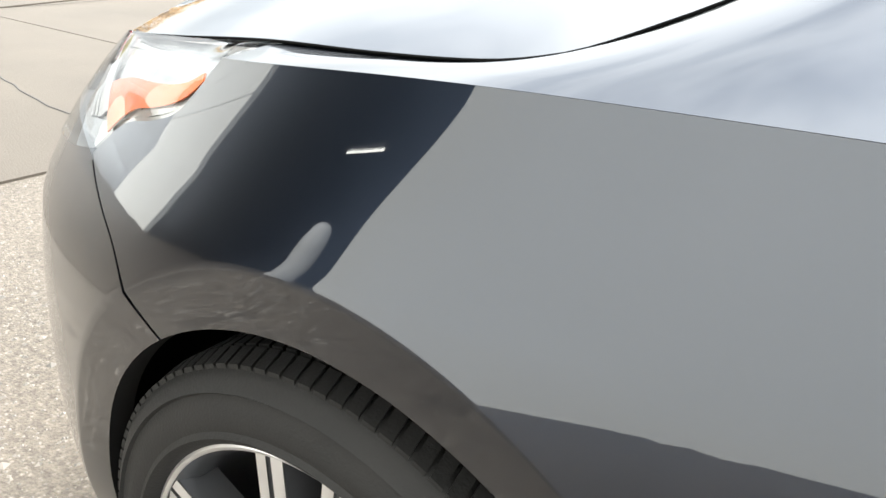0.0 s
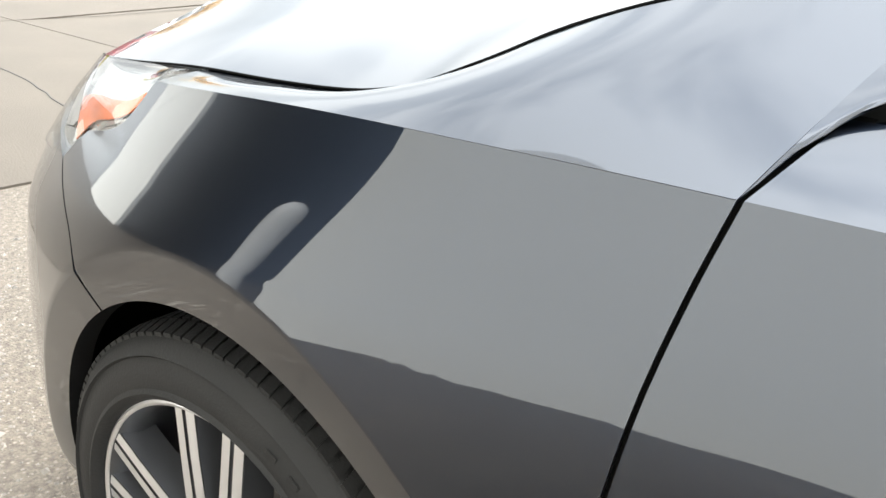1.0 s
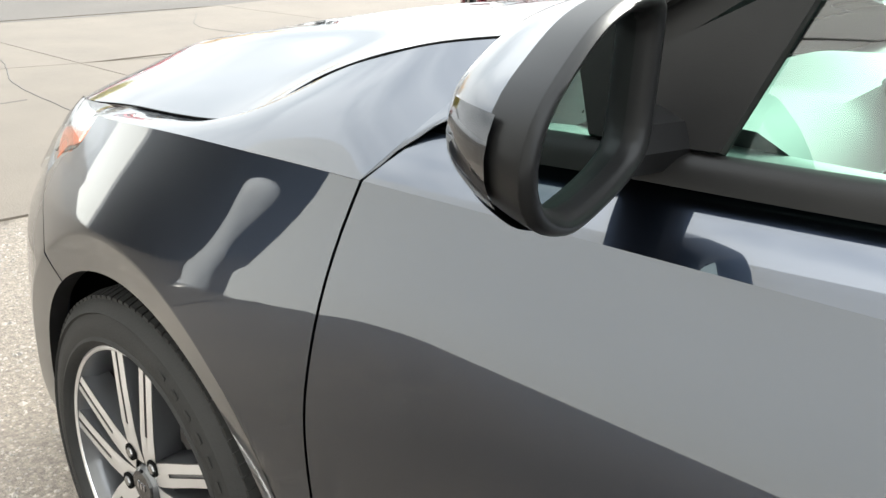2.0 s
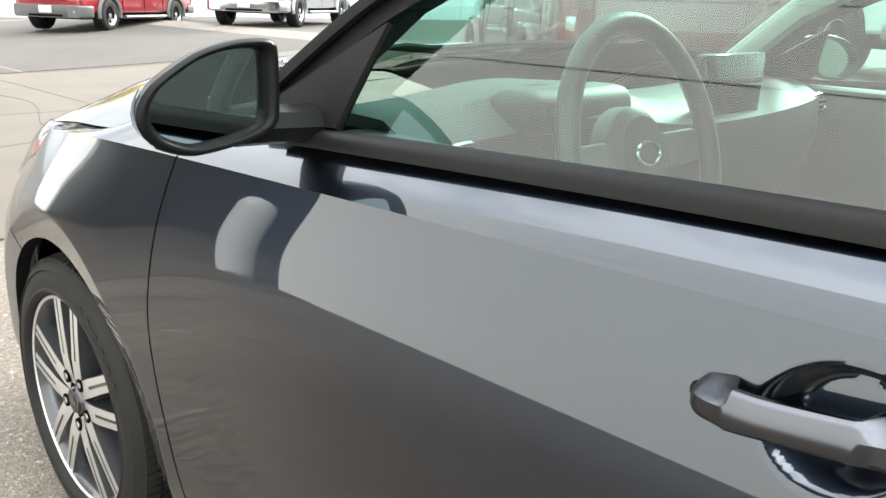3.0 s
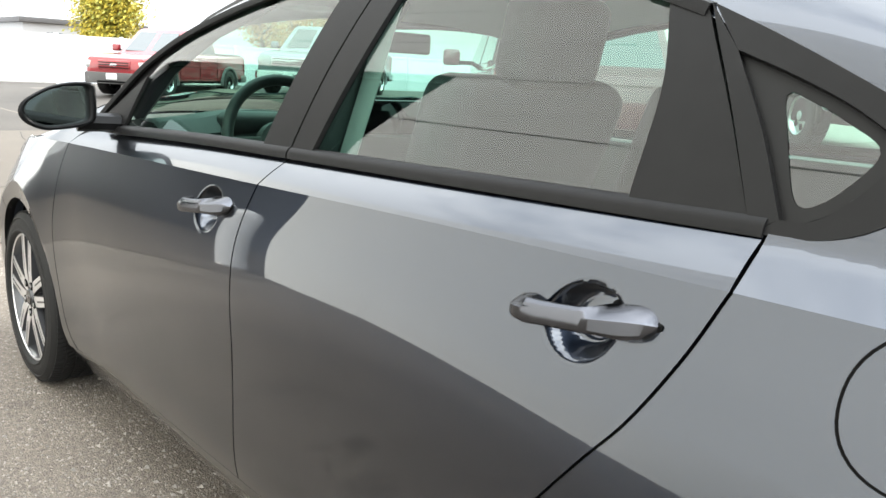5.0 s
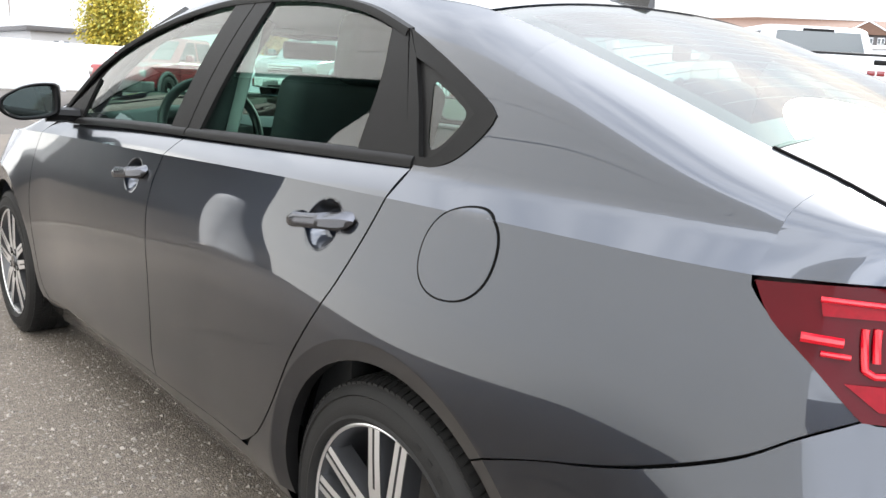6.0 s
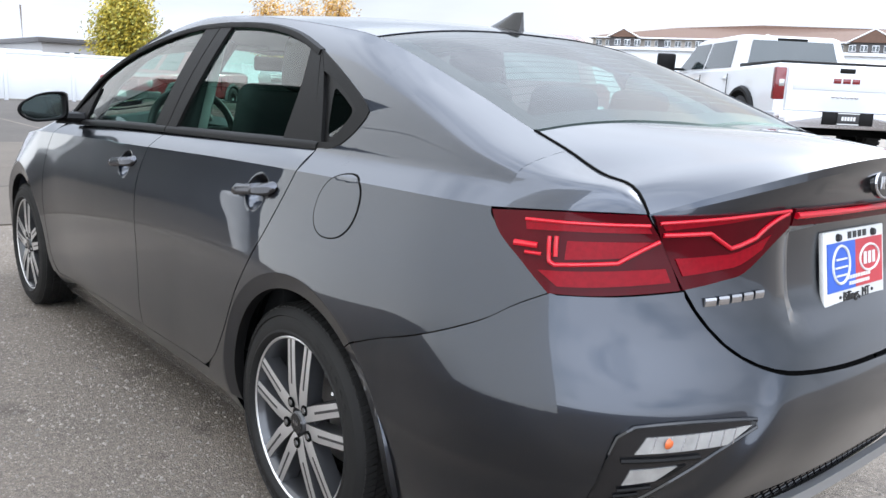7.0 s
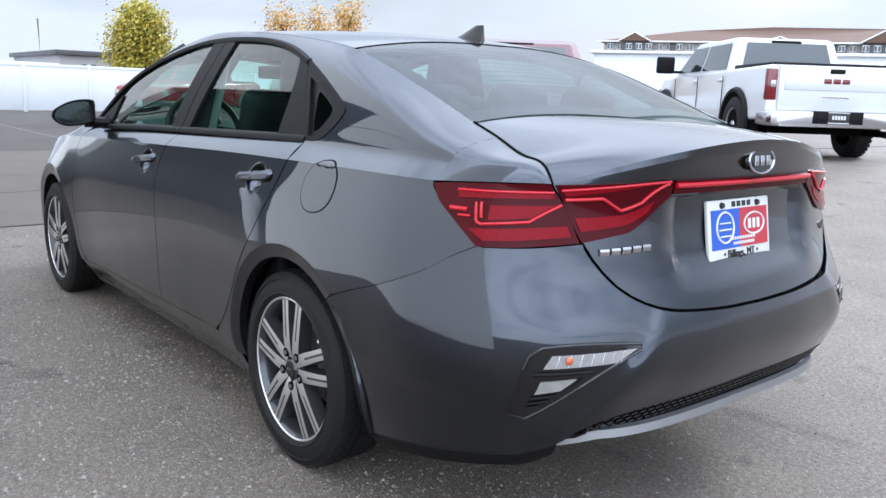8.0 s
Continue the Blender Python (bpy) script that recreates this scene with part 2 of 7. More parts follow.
def tube(name, pts, radius, material, parent, label="", sides=8, closed=False, squash=1.0, up=(0, 0, 1)):
    """A bar of round section along 3D points; squash flattens it across up."""
    verts, faces = [], []
    pts = [Vector(p) for p in pts]
    n = len(pts)
    for i, p in enumerate(pts):
        a, b = pts[(i - 1) % n] if closed or i else p, pts[(i + 1) % n] if closed or i < n - 1 else p
        t = (b - a).normalized()
        s = t.cross(Vector(up)).normalized()
        w = s.cross(t)
        r = radius(i / (n - 1)) if callable(radius) else radius
        for k in range(sides):
            q = 2 * math.pi * k / sides
            verts.append(p + s * math.cos(q) * r * squash + w * math.sin(q) * r)
    for i in range(n if closed else n - 1):
        for k in range(sides):
            a, b = i * sides + k, i * sides + (k + 1) % sides
            c, d = ((i + 1) % n) * sides + (k + 1) % sides, ((i + 1) % n) * sides + k
            faces.append((a, b, c, d))
    if not closed:
        faces += [tuple(range(sides - 1, -1, -1)), tuple(range((n - 1) * sides, n * sides))]
    return mesh_ob(name, verts, faces, material, parent, label, 40)


def lathe(profile, n=64, axis_y=True):
    """Revolves (radius, y) pairs round the y axis."""
    verts, faces = [], []
    for k in range(n):
        q = 2 * math.pi * k / n
        for r, y in profile:
            verts.append((r * math.cos(q), y, r * math.sin(q)))
    m = len(profile)
    for k in range(n):
        for i in range(m - 1):
            a, b = k * m + i, k * m + i + 1
            c, d = ((k + 1) % n) * m + i + 1, ((k + 1) % n) * m + i
            faces.append((a, b, c, d))
    return verts, faces


# ---- the grey sedan: body surfaces ----
# x runs from the front axle (0) to the rear axle (2.70); the near side is at negative y.
GAP = 0.0022
ARCH, FLARE, FLARE_REAR, HUB = 0.368, 0.424, 0.410, 0.312
AXLE = {0: 0.040, 2.7: 2.730}
crease_z = spline([-0.45, -0.17, 0.05, 0.5, 1.0, 1.6, 2.2, 2.7, 3.36, 3.6], [0.845, 0.866, 0.89, 0.915, 0.93, 0.946, 0.964, 0.973, 0.978, 0.976])
section = spline([0, 0.09, 0.165, 0.36, 0.54, 0.658, 0.774, 0.89, 1], [0.80, 0.848, 0.872, 0.8915, 0.9003, 0.902, 0.8965, 0.8825, 0.858])
belt_z = spline([0.45, 0.78, 1.2, 1.65, 2.1, 2.65], [0.958, 0.970, 0.988, 1.001, 1.012, 1.026])
tail_x = spline([0.2, 0.3, 0.38, 0.45, 0.55, 0.66, 0.75, 0.85, 0.95, 1.02, 1.09], [3.64, 3.70, 3.745, 3.772, 3.788, 3.768, 3.731, 3.706, 3.700, 3.713, 3.74])
sill_z = table([0.4, 0.54, 1.28, 1.79, 2.3], [0.268, 0.272, 0.289, 0.299, 0.314])


def bulge(x, z):
    b = 0.0
    for cx in AXLE.values():
        r = math.hypot(x - cx, z - HUB)
        edge = FLARE if cx < 1 else FLARE_REAR
        if r < edge:
            k = (edge - r) / (edge - ARCH)
            b = max(b, 0.017 - 0.013 * k)
        elif r < edge + (0.32 if cx < 1 else 0.42):
            k = (r - edge) / (0.32 if cx < 1 else 0.42)
            b = max(b, 0.017 * (1 - k) ** (2.2 if cx < 1 else 1.7))
    return b


CUPS = ((1.470, 0.872), (2.483, 0.897))


def width(x, z, cups=True):
    q = (z - 0.17) / (crease_z(x) - 0.17)
    w = section(min(max(q, 0), 1)) + bulge(x, z) * (1 if q < 0.8 else max(0, (1 - q) / 0.2))
    for cx, cz in CUPS if cups else ():
        r = math.hypot((x - cx) / (0.062 if z > cz else 0.056), (z - cz - 0.10 * (x - cx)) / 0.050)
        if r < 1:
            k = min(1, (1 - r) / 0.42)
            w -= 0.040 * k * k * (3 - 2 * k)
    if x < 0.3:
        w -= 0.042 * ((0.3 - x) / 0.5) ** 1.5 * max(0, q) ** 3
    return w


def flank(x, z):
    """The body's side below the crease at (x, z), as a point of the near side."""
    w = width(x, z)
    if x < 0.1:
        n = lerp(3.0, 2.5, min(1, max(0, (z - 0.64) / 0.14)))
        w *= (1 - min(0.98, (0.1 - x) / 0.98) ** n) ** (1 / n)
    elif x > 3.1:
        w *= (1 - min(0.98, (x - 3.1) / (tail_x(z) - 3.1)) ** 2.9) ** (1 / 2.9)
    return np.array((x, -w, z))


def wrap(u, z, out=0.0):
    """The tail's surface: u is x as far as 3.1 and runs on round the corner to the middle at 4.35."""
    if u <= 3.1:
        p = flank(u, z)
        return p + np.array((0, -out, 0))
    q = (u - 3.1) / 1.25 * math.pi / 2
    s, c = abs(math.sin(q)), abs(math.cos(q))
    r = (s ** 2.9 + c ** 2.9) ** (-1 / 2.9)
    return np.array((3.1 + (tail_x(z) - 3.1 + out) * r * s, -(width(3.1, z) + out) * r * c, z))


def u_x(x, z):
    lo, hi = 3.1, 4.3
    for _ in range(30):
        m = (lo + hi) / 2
        lo, hi = (m, hi) if wrap(m, z)[0] < x else (lo, m)
    return lo if x > 3.1 else x


def u_y(y, z):
    lo, hi = 3.1, 4.35
    for _ in range(30):
        m = (lo + hi) / 2
        lo, hi = (m, hi) if wrap(m, z)[1] < y else (lo, m)
    return lo


def shoulder(x, z):
    """From the crease up to the belt line."""
    zc, zb = crease_z(x), belt_z(x)
    f = min(max((z - zc) / max(zb - zc, 0.01), 0), 1.2)
    y0 = flank(x, zc)[1]
    return np.array((x, lerp(y0, -0.798, f) - 0.004 * math.sin(math.pi * min(f, 1)), z))


def side_glass(x, z, inset=0.0):
    d = z - 1.02
    taper = 0.05 * max(0, (1.0 - x) / 0.5) ** 2
    return np.array((x, -0.796 + 0.35 * d + 0.35 * d * abs(d) + taper * max(0, d) * 2 + inset, z))


def on(fn, grid):
    return [[fn(*p) for p in row] for row in grid]


def arc(cx, a0, a1, n, r=ARCH):
    cx = AXLE[cx]
    return np.array([(cx + r * math.cos(radians(lerp(a0, a1, i / n))), HUB + r * math.sin(radians(lerp(a0, a1, i / n)))) for i in range(n + 1)])


def flare_band(cx, a0, a1, b0, b1, n):
    """The turned-in band round a wheel arch, from its opening (angles a0 to a1) out to its crease (b0 to b1)."""
    inner, outer = arc(cx, a0, a1, n), arc(cx, b0, b1, n, FLARE if cx < 1 else FLARE_REAR)
    return [[flank(*lerp(p, q, k)) for p, q in zip(inner, outer)] for k in (0, 0.12, 0.3, 0.5, 0.7, 0.86, 0.95, 1.0)]


def shift(c, dx):
    c = np.array(c)
    c[:, 0] += dx
    return c


def along(f, x0, x1, n):
    return np.array([(x, f(x)) for x in np.linspace(x0, x1, n + 1)])


LAMP_END = wrap(u_y(-0.668, 0.986), 0.986)
# seams in side view, from the bottom up
SEAM_F = [(0.53, 0.284), (0.516, 0.315), (0.498, 0.39), (0.478, 0.48), (0.460, 0.58), (0.451, 0.67), (0.458, 0.77), (0.471, 0.855), (0.483, 0.914)]
SEAM_B = [(1.591, 0.296), (1.597, 0.35), (1.606, 0.44), (1.617, 0.54), (1.621, 0.62), (1.613, 0.71), (1.609, 0.79), (1.622, 0.867), (1.648, 0.947)]
SEAM_R = [(2.15, 0.311), (2.20, 0.338), (2.262, 0.385), (2.335, 0.475), (2.42, 0.606), (2.472, 0.675), (2.528, 0.748), (2.578, 0.812), (2.624, 0.895), (2.655, 0.973)]
BUMPER_SEAM = [(2.9585, 0.6015), (3.015, 0.634), (3.10, 0.661), (3.19, 0.690), (3.28, 0.724), (3.376, 0.768), (3.43, 0.805), (3.483, 0.836)]


hood_side = table([-0.47, -0.365, -0.27, -0.15, 0.08, 0.226, 0.30, 0.38, 0.46, 0.56], [0.69, 0.733, 0.751, 0.758, 0.7615, 0.757, 0.75, 0.738, 0.718, 0.69])
hood_rim = table([-0.47, -0.3, -0.15, -0.03, 0.08, 0.14, 0.226, 0.30, 0.38, 0.46, 0.56], [0.838, 0.859, 0.876, 0.883, 0.893, 0.906, 0.943, 0.981, 1.012, 1.034, 1.05])


# upper edge of the body side: door frames, rear pillar and trunk side
EDGE_X = [0.56, 0.79, 1.0, 1.2, 1.42, 1.62, 1.82, 2.0, 2.165, 2.33, 2.5, 2.65, 2.80, 2.95, 3.10, 3.242, 3.36, 3.47, 3.56, LAMP_END[0]]
EDGE_Z = spline(EDGE_X, [0.99, 1.178, 1.278, 1.338, 1.383, 1.402, 1.402, 1.394, 1.381, 1.364, 1.344, 1.319, 1.275, 1.222, 1.167, 1.114, 1.075, 1.040, 1.010, LAMP_END[2]])
EDGE_Y = spline(EDGE_X, [0.69, 0.645, 0.62, 0.605, 0.598, 0.598, 0.602, 0.607, 0.610, 0.612, 0.612, 0.612, 0.612, 0.613, 0.615, 0.620, 0.629, 0.643, 0.660, -LAMP_END[1]])


def roof_edge(x):
    return EDGE_Y(x) - 0.002, EDGE_Z(x) + 0.001


def sedan_side(s, car):
    """All panels of one flank; s is -1 for the near side, 1 for the far one."""
    def put(name, grids, material=PAINT, parent=car, label="", thick=0.012, angle=50, split=False):
        if s > 0:
            grids = [[[(p[0], -p[1], p[2]) for p in row] for row in g] for g in grids]
        return sheet(name, grids, material, parent, label, thick, angle, flip=s > 0, split=split)

    def bar(name, pts, r, material, parent=car, label="", **kw):
        return tube(name, [(p[0], p[1] * -s, p[2]) for p in pts], r, material, parent, label, **kw)

    # front fender
    rim0 = arc(0, 126.9, -6, 56, FLARE)
    left = curve([tuple(rim0[0]), (-0.255, 0.680), (-0.30, 0.70), (-0.38, 0.732)], 26)
    lamp_edge = [(-0.38, 0.732), (-0.325, 0.774), (-0.258, 0.793), (-0.210, 0.811), (-0.183, 0.838), (-0.160, crease_z(-0.160))]
    e1 = curve(lamp_edge, 16)
    e2 = along(crease_z, -0.160, 0.483 - GAP, 48)
    topc = np.concatenate([e1, e2[1:]])
    bottom = np.concatenate([rim0, np.linspace(rim0[-1], (0.527, 0.268), 9)[1:]])
    right = curve([(0.527, 0.268)] + [(x - GAP, z) for x, z in SEAM_F[1:]], 26)
    g1 = on(flank, coons(bottom, topc, left, right))
    hood_edge = curve([(x, -hood_side(x), hood_rim(x)) for x in (-0.15, -0.08, 0.0, 0.08, 0.15, 0.22, 0.29, 0.36, 0.45, 0.56)], 48)
    low = [flank(x, z) for x, z in e2]
    g2 = []
    for j in range(9):
        t = j / 8
        row = []
        for i in range(49):
            a, b = low[i], hood_edge[i]
            p = lerp(np.array(a), np.array(b), t)
            p[2] += 0.007 * math.sin(math.pi * t) * (1 - 0.7 * t) * min(1, i / 12)
            row.append(p)
        g2.append(row)
    fender = put("front_fender", [g1, flare_band(0, 124.6, -8, 126.9, -6, 56), g2], split=2, thick=0.004)
    # inner lip of the arch: body-coloured metal, blackened here to stand in shade
    put("arch_lip", [[[flank(x, z) + np.array((0, d, 0)) for x, z in arc(0, 125, -8, 40)] for d in (0.0, 0.03)][::-1]], TRIM, fender, thick=0)

    # pillar foot between fender, door and windscreen
    c00, c10, c01, c11 = np.array(low[-1]) + np.array((0.001, 0.001, 0.001)), np.array((0.511, -0.802, 0.957)), np.array(hood_edge[-1]), np.array((0.615, -0.775, 1.012))
    foot_g = [[lerp(lerp(c00, c10, i / 6), lerp(c01, c11, i / 6), j / 8) + np.array((0, 0, 0.006 * math.sin(math.pi * j / 8))) for i in range(7)] for j in range(9)]
    put("pillar_foot", [foot_g], PAINT, fender, thick=0.004)

    # doors
    def door(name, seam_l, seam_r, x_top_l, x_top_r):
        nv, nu = (170, 320) if s < 0 else (60, 100)
        lft, rgt = shift(curve(seam_l, nv), GAP), shift(curve(seam_r, nv), -GAP)
        bot = along(sill_z, lft[0][0], rgt[0][0], nu)
        lft[0], rgt[0] = bot[0], bot[-1]
        top = along(crease_z, lft[-1][0], rgt[-1][0], nu)
        lft[-1], rgt[-1] = top[0], top[-1]
        lower = on(flank, coons(bot, top, lft, rgt))
        up = along(belt_z, x_top_l + GAP, x_top_r - GAP, nu)
        upper = on(shoulder, coons(top, up, np.linspace(top[0], up[0], 9), np.linspace(top[-1], up[-1], 9)))
        return put(name, [lower, upper], split=True)

    fd = door("front_door", SEAM_F, SEAM_B, 0.515, 1.675)
    rd = door("rear_door", SEAM_B, SEAM_R, 1.675, 2.655)

    # quarter panel: below the crease
    turn = 137.0
    low_arc, q_bot = arc(2.7, 186, turn, 20, FLARE_REAR), arc(2.7, turn, 49.44, 54, FLARE_REAR)
    low_seam = curve([(2.185, 0.268), (2.165, 0.290), (2.206, 0.338)] + [(x + 0.003, z) for x, z in SEAM_R[2:5]], 20)
    sliver = on(flank, [[lerp(p, q, k / 6) for p, q in zip(low_seam, low_arc)] for k in range(6, -1, -1)])
    q_left = np.concatenate([np.linspace(low_arc[-1], low_seam[-1], 7), curve([(x + 0.003, z) for x, z in SEAM_R[4:]], 54)[1:]])
    seam = [tuple(q_bot[-1])] + [(x, z) for x, z in BUMPER_SEAM[2:]]
    q_right = np.concatenate([curve([(x, z + 0.0008) for x, z in seam], 44), curve([(3.485, 0.836), (3.43, 0.888), (3.375, 0.935), (3.348, 0.965), (3.345, 0.978)], 16)[1:]])
    q_right[0] = q_bot[-1]
    q_top = along(crease_z, q_left[-1][0], q_right[-1][0], 54)
    q_left[-1], q_right[-1] = q_top[0], q_top[-1]
    g1 = on(flank, coons(q_bot, q_top, q_left, q_right))
    # above the crease: shoulder, rear pillar and trunk side
    top_at, in_at = EDGE_Z, EDGE_Y
    rail_hi = table([2.0, 2.165, 2.33, 2.483, 2.657, 2.766, 2.826], [1.364, 1.352, 1.320, 1.270, 1.203, 1.153, 1.129])
    rail_lo = table([2.655, 2.72, 2.77, 2.81, 2.826], [1.040, 1.048, 1.068, 1.10, 1.129])

    def pillar(x, z):
        zc, zt = crease_z(x), top_at(x)
        y0 = -flank(min(x, 3.5), zc)[1]
        k = y0 / 0.858
        zb = min(1.026, lerp(zc, zt, 0.5))

        def side(q):
            if q <= zb:
                return lerp(y0, 0.798 * k, (q - zc) / max(zb - zc, 0.004))
            d = q - zb
            return k * (0.798 - 0.36 * d - 0.35 * d * d)

        h = 0.014 * min(1, max(0, (z - zc) / 0.014))
        y = 0.25 * side(z - h) + 0.5 * side(z) + 0.25 * side(z + h)
        g = min(max((z - zb) / max(zt - zb, 0.004), 0), 1)
        y -= (side(zt) - in_at(x)) * g ** lerp(8.0, 2.6, min(1, max(0, (x - 2.95) / 0.4)))
        return np.array((x, -y, z))

    def columns(lo, hi, x0, x1, nx, nz):
        xs = np.linspace(x0, x1, nx + 1)
        return [[pillar(x, lerp(lo(x), hi(x), (j / nz))) for x in xs] for j in range(nz + 1)]

    g2 = columns(crease_z, rail_lo, 2.655 + GAP, 2.826, 12, 12)
    g3 = columns(crease_z, top_at, 2.826, 3.345, 36, 24)
    g4 = columns(rail_hi, top_at, 2.0, 2.826, 44, 12)
    # the corner over the tail lamp
    low_c = curve([wrap(u_x(3.345, 0.978), 0.978), wrap(u_x(3.45, 0.984), 0.984), wrap(u_x(3.55, 0.987), 0.987), LAMP_END], 14)
    high_c = np.array([(x, -in_at(x), top_at(x)) for x in np.linspace(3.345, LAMP_END[0], 15)])
    lft_c = np.array([pillar(3.345, z) for z in np.linspace(0.978, top_at(3.345), 11)])
    lft_c[0], lft_c[-1] = low_c[0], high_c[0]
    g5 = coons(low_c, high_c, lft_c, np.repeat(LAMP_END[None], 11, 0))
    for j, row in enumerate(g5):
        for i, p in enumerate(row):
            q = 0.016 * math.sin(math.pi * j / 10) * math.sin(math.pi * min(1, i / 14)) 
            p += np.array((q * 0.5, -q * 0.5, q))
    quarter = put("quarter_panel", [g1, sliver, flare_band(2.7, 188, 135.5, 186, turn, 20), flare_band(2.7, 135.5, 51.8, turn, 49.44, 54), g2, g3, g4, g5], split=4)
    put("arch_lip", [[[flank(x, z) + np.array((0, d, 0)) for x, z in arc(2.7, 188, 51.8, 40)] for d in (0.03, 0.0)]], TRIM, quarter, thick=0)

    # sill under the doors
    rocker = []
    for z in (0.15, 0.168, 0.19, 0.215, 0.24, 0.262, 0.28):
        rocker.append([flank(x, z if z < 0.27 else sill_z(x) - 0.005) * np.array((1, 1, 1)) + np.array((0, 0.012 if z < 0.16 else 0.002, 0)) for x in np.linspace(0.37, 2.34, 50)])
    put("side_sill", [rocker])

    # dark backing behind the gaps
    for nm, c in (("door_gap", SEAM_F), ("door_gap", SEAM_B), ("door_gap", SEAM_R)):
        cc = curve(c, 30)
        put(nm, [[[flank(x + d, z) + np.array((0, 0.009, 0)) for x, z in cc] for d in (-0.012, 0.012)][::-1]], DARK, thick=0)
    cc = along(sill_z, 0.5, 2.2, 40)
    put("sill_gap", [[[flank(x, z - 0.0025 + d) + np.array((0, 0.009, 0)) for x, z in cc] for d in (-0.014, 0.014)]], DARK, thick=0)
    top_gap = [((0.483, crease_z(0.483)), (0.515, belt_z(0.515))), ((1.648, crease_z(1.648)), (1.675, belt_z(1.675))), ((2.655, crease_z(2.655)), (2.655, belt_z(2.655)))]
    for a, b in top_gap:
        rows = [[shoulder(lerp(a[0], b[0], t) + d, lerp(a[1], b[1], t)) + np.array((0, 0.009, -0.004)) for d in (-0.012, 0, 0.012)] for t in np.linspace(-0.06, 1.1, 8)]
        put("door_gap", [rows], DARK, thick=0)

    # black belt moulding, one piece on each door and one round the quarter window
    def strip(name, x0, x1, parent):
        rows = []
        for dz, dy in ((-0.003, 0.004), (-0.001, -0.008), (0.010, -0.011), (0.019, -0.008), (0.023, 0.004)):
            rows.append([side_glass(x, belt_z(x) + dz) + np.array((0, dy, 0)) for x in np.linspace(x0, x1, 40)])
        return put(name, [rows], TRIM, parent, "matt black belt moulding")

    strip("belt_moulding", 0.70, 1.672, fd)
    strip("belt_moulding", 1.678, 2.652, rd)

    # windows
    w1_top = curve([(0.838, 1.124), (0.90, 1.178), (0.990, 1.230), (1.095, 1.268), (1.218, 1.302), (1.33, 1.326), (1.437, 1.344), (1.55, 1.356), (1.656, 1.362)], 40)
    w1_bot = along(lambda x: belt_z(x) + 0.02, 0.800, 1.568, 40)
    put("window_glass", [on(lambda x, z: side_glass(x, z, 0.006), coons(w1_bot, w1_top, curve([w1_bot[0], (0.818, 1.062), w1_top[0]], 12), curve([w1_bot[-1], (1.608, 1.18), w1_top[-1]], 12)))],
        GLASS, fd, "green-tinted front side window", thick=0.0)
    w2_top = curve([(1.844, 1.365), (1.95, 1.362), (2.056, 1.357), (2.16, 1.346), (2.255, 1.332), (2.35, 1.313), (2.425, 1.294)], 30)
    w2_bot = along(lambda x: belt_z(x) + 0.02, 1.746, 2.475, 30)
    put("window_glass", [on(lambda x, z: side_glass(x, z, 0.006), coons(w2_bot, w2_top, curve([w2_bot[0], (1.79, 1.18), w2_top[0]], 12), curve([w2_bot[-1], (2.468, 1.13), (2.455, 1.22), w2_top[-1]], 12)))],
        GLASS, rd, "green-tinted rear side window", thick=0.0)
    q = [(2.535, 1.215), (2.60, 1.12), (2.65, 1.046), (2.705, 1.052), (2.735, 1.085), (2.765, 1.131), (2.73, 1.165), (2.63, 1.215), (2.56, 1.236)]
    q_bot, q_top = curve([(2.655, 1.046), (2.70, 1.052), (2.735, 1.085), (2.768, 1.131)], 12), curve([(2.537, 1.228), (2.62, 1.20), (2.70, 1.168), (2.768, 1.131)], 12)
    qw = on(lambda x, z: side_glass(x, z, 0.008), coons(q_bot, q_top, curve([q_bot[0], (2.60, 1.135), q_top[0]], 10), np.repeat(q_bot[-1:], 11, 0)))
    q_win = put("quarter_window", [qw], GLASS, quarter, "small triangular fixed rear window", thick=0.0)
    q_out = curve([(2.655, 1.046), (2.70, 1.052), (2.735, 1.085), (2.768, 1.131), (2.70, 1.168), (2.62, 1.20), (2.537, 1.228), (2.60, 1.135)], 48, True)
    q_in = curve([(2.668, 1.066), (2.692, 1.064), (2.722, 1.092), (2.738, 1.126), (2.70, 1.150), (2.655, 1.170), (2.622, 1.178), (2.640, 1.128)], 48, True)
    put("window_border", [on(lambda x, z: side_glass(x, z, 0.0065), [list(q_out), list(q_in)])], FRIT, q_win, "black printed border of the pane", thick=0)

    # black pillar covers
    def cover(name, lo, hi, lft, rgt, parent, out=-0.004, n=8):
        b, t = np.linspace(lo[0], lo[1], n + 1), np.linspace(hi[0], hi[1], n + 1)
        l, r = curve([b[0], lft, t[0]], 16), curve([b[-1], rgt, t[-1]], 16)
        return put(name, [on(lambda x, z: side_glass(x, z, out), coons(b, t, l, r))], TRIM, parent, "matt black pillar cover")

    cover("pillar_cover", ((1.566, 1.016), (1.672, 1.02)), ((1.648, 1.364), (1.757, 1.368)), (1.603, 1.18), (1.708, 1.19), fd)
    cover("pillar_cover", ((1.678, 1.02), (1.75, 1.024)), ((1.763, 1.368), (1.846, 1.366)), (1.714, 1.19), (1.795, 1.18), rd)
    cover("pillar_cover", ((2.470, 1.036), (2.632, 1.036)), ((2.42, 1.302), (2.484, 1.282)), (2.463, 1.18), (2.566, 1.155), rd)
    # frame of the quarter window
    outer_lo = curve([(2.640, 1.028), (2.70, 1.03), (2.755, 1.048), (2.798, 1.083), (2.820, 1.114), (2.824, 1.131)], 14)
    outer_hi = curve([(2.494, 1.284), (2.58, 1.25), (2.66, 1.216), (2.75, 1.175), (2.800, 1.150), (2.817, 1.140), (2.824, 1.131)], 14)
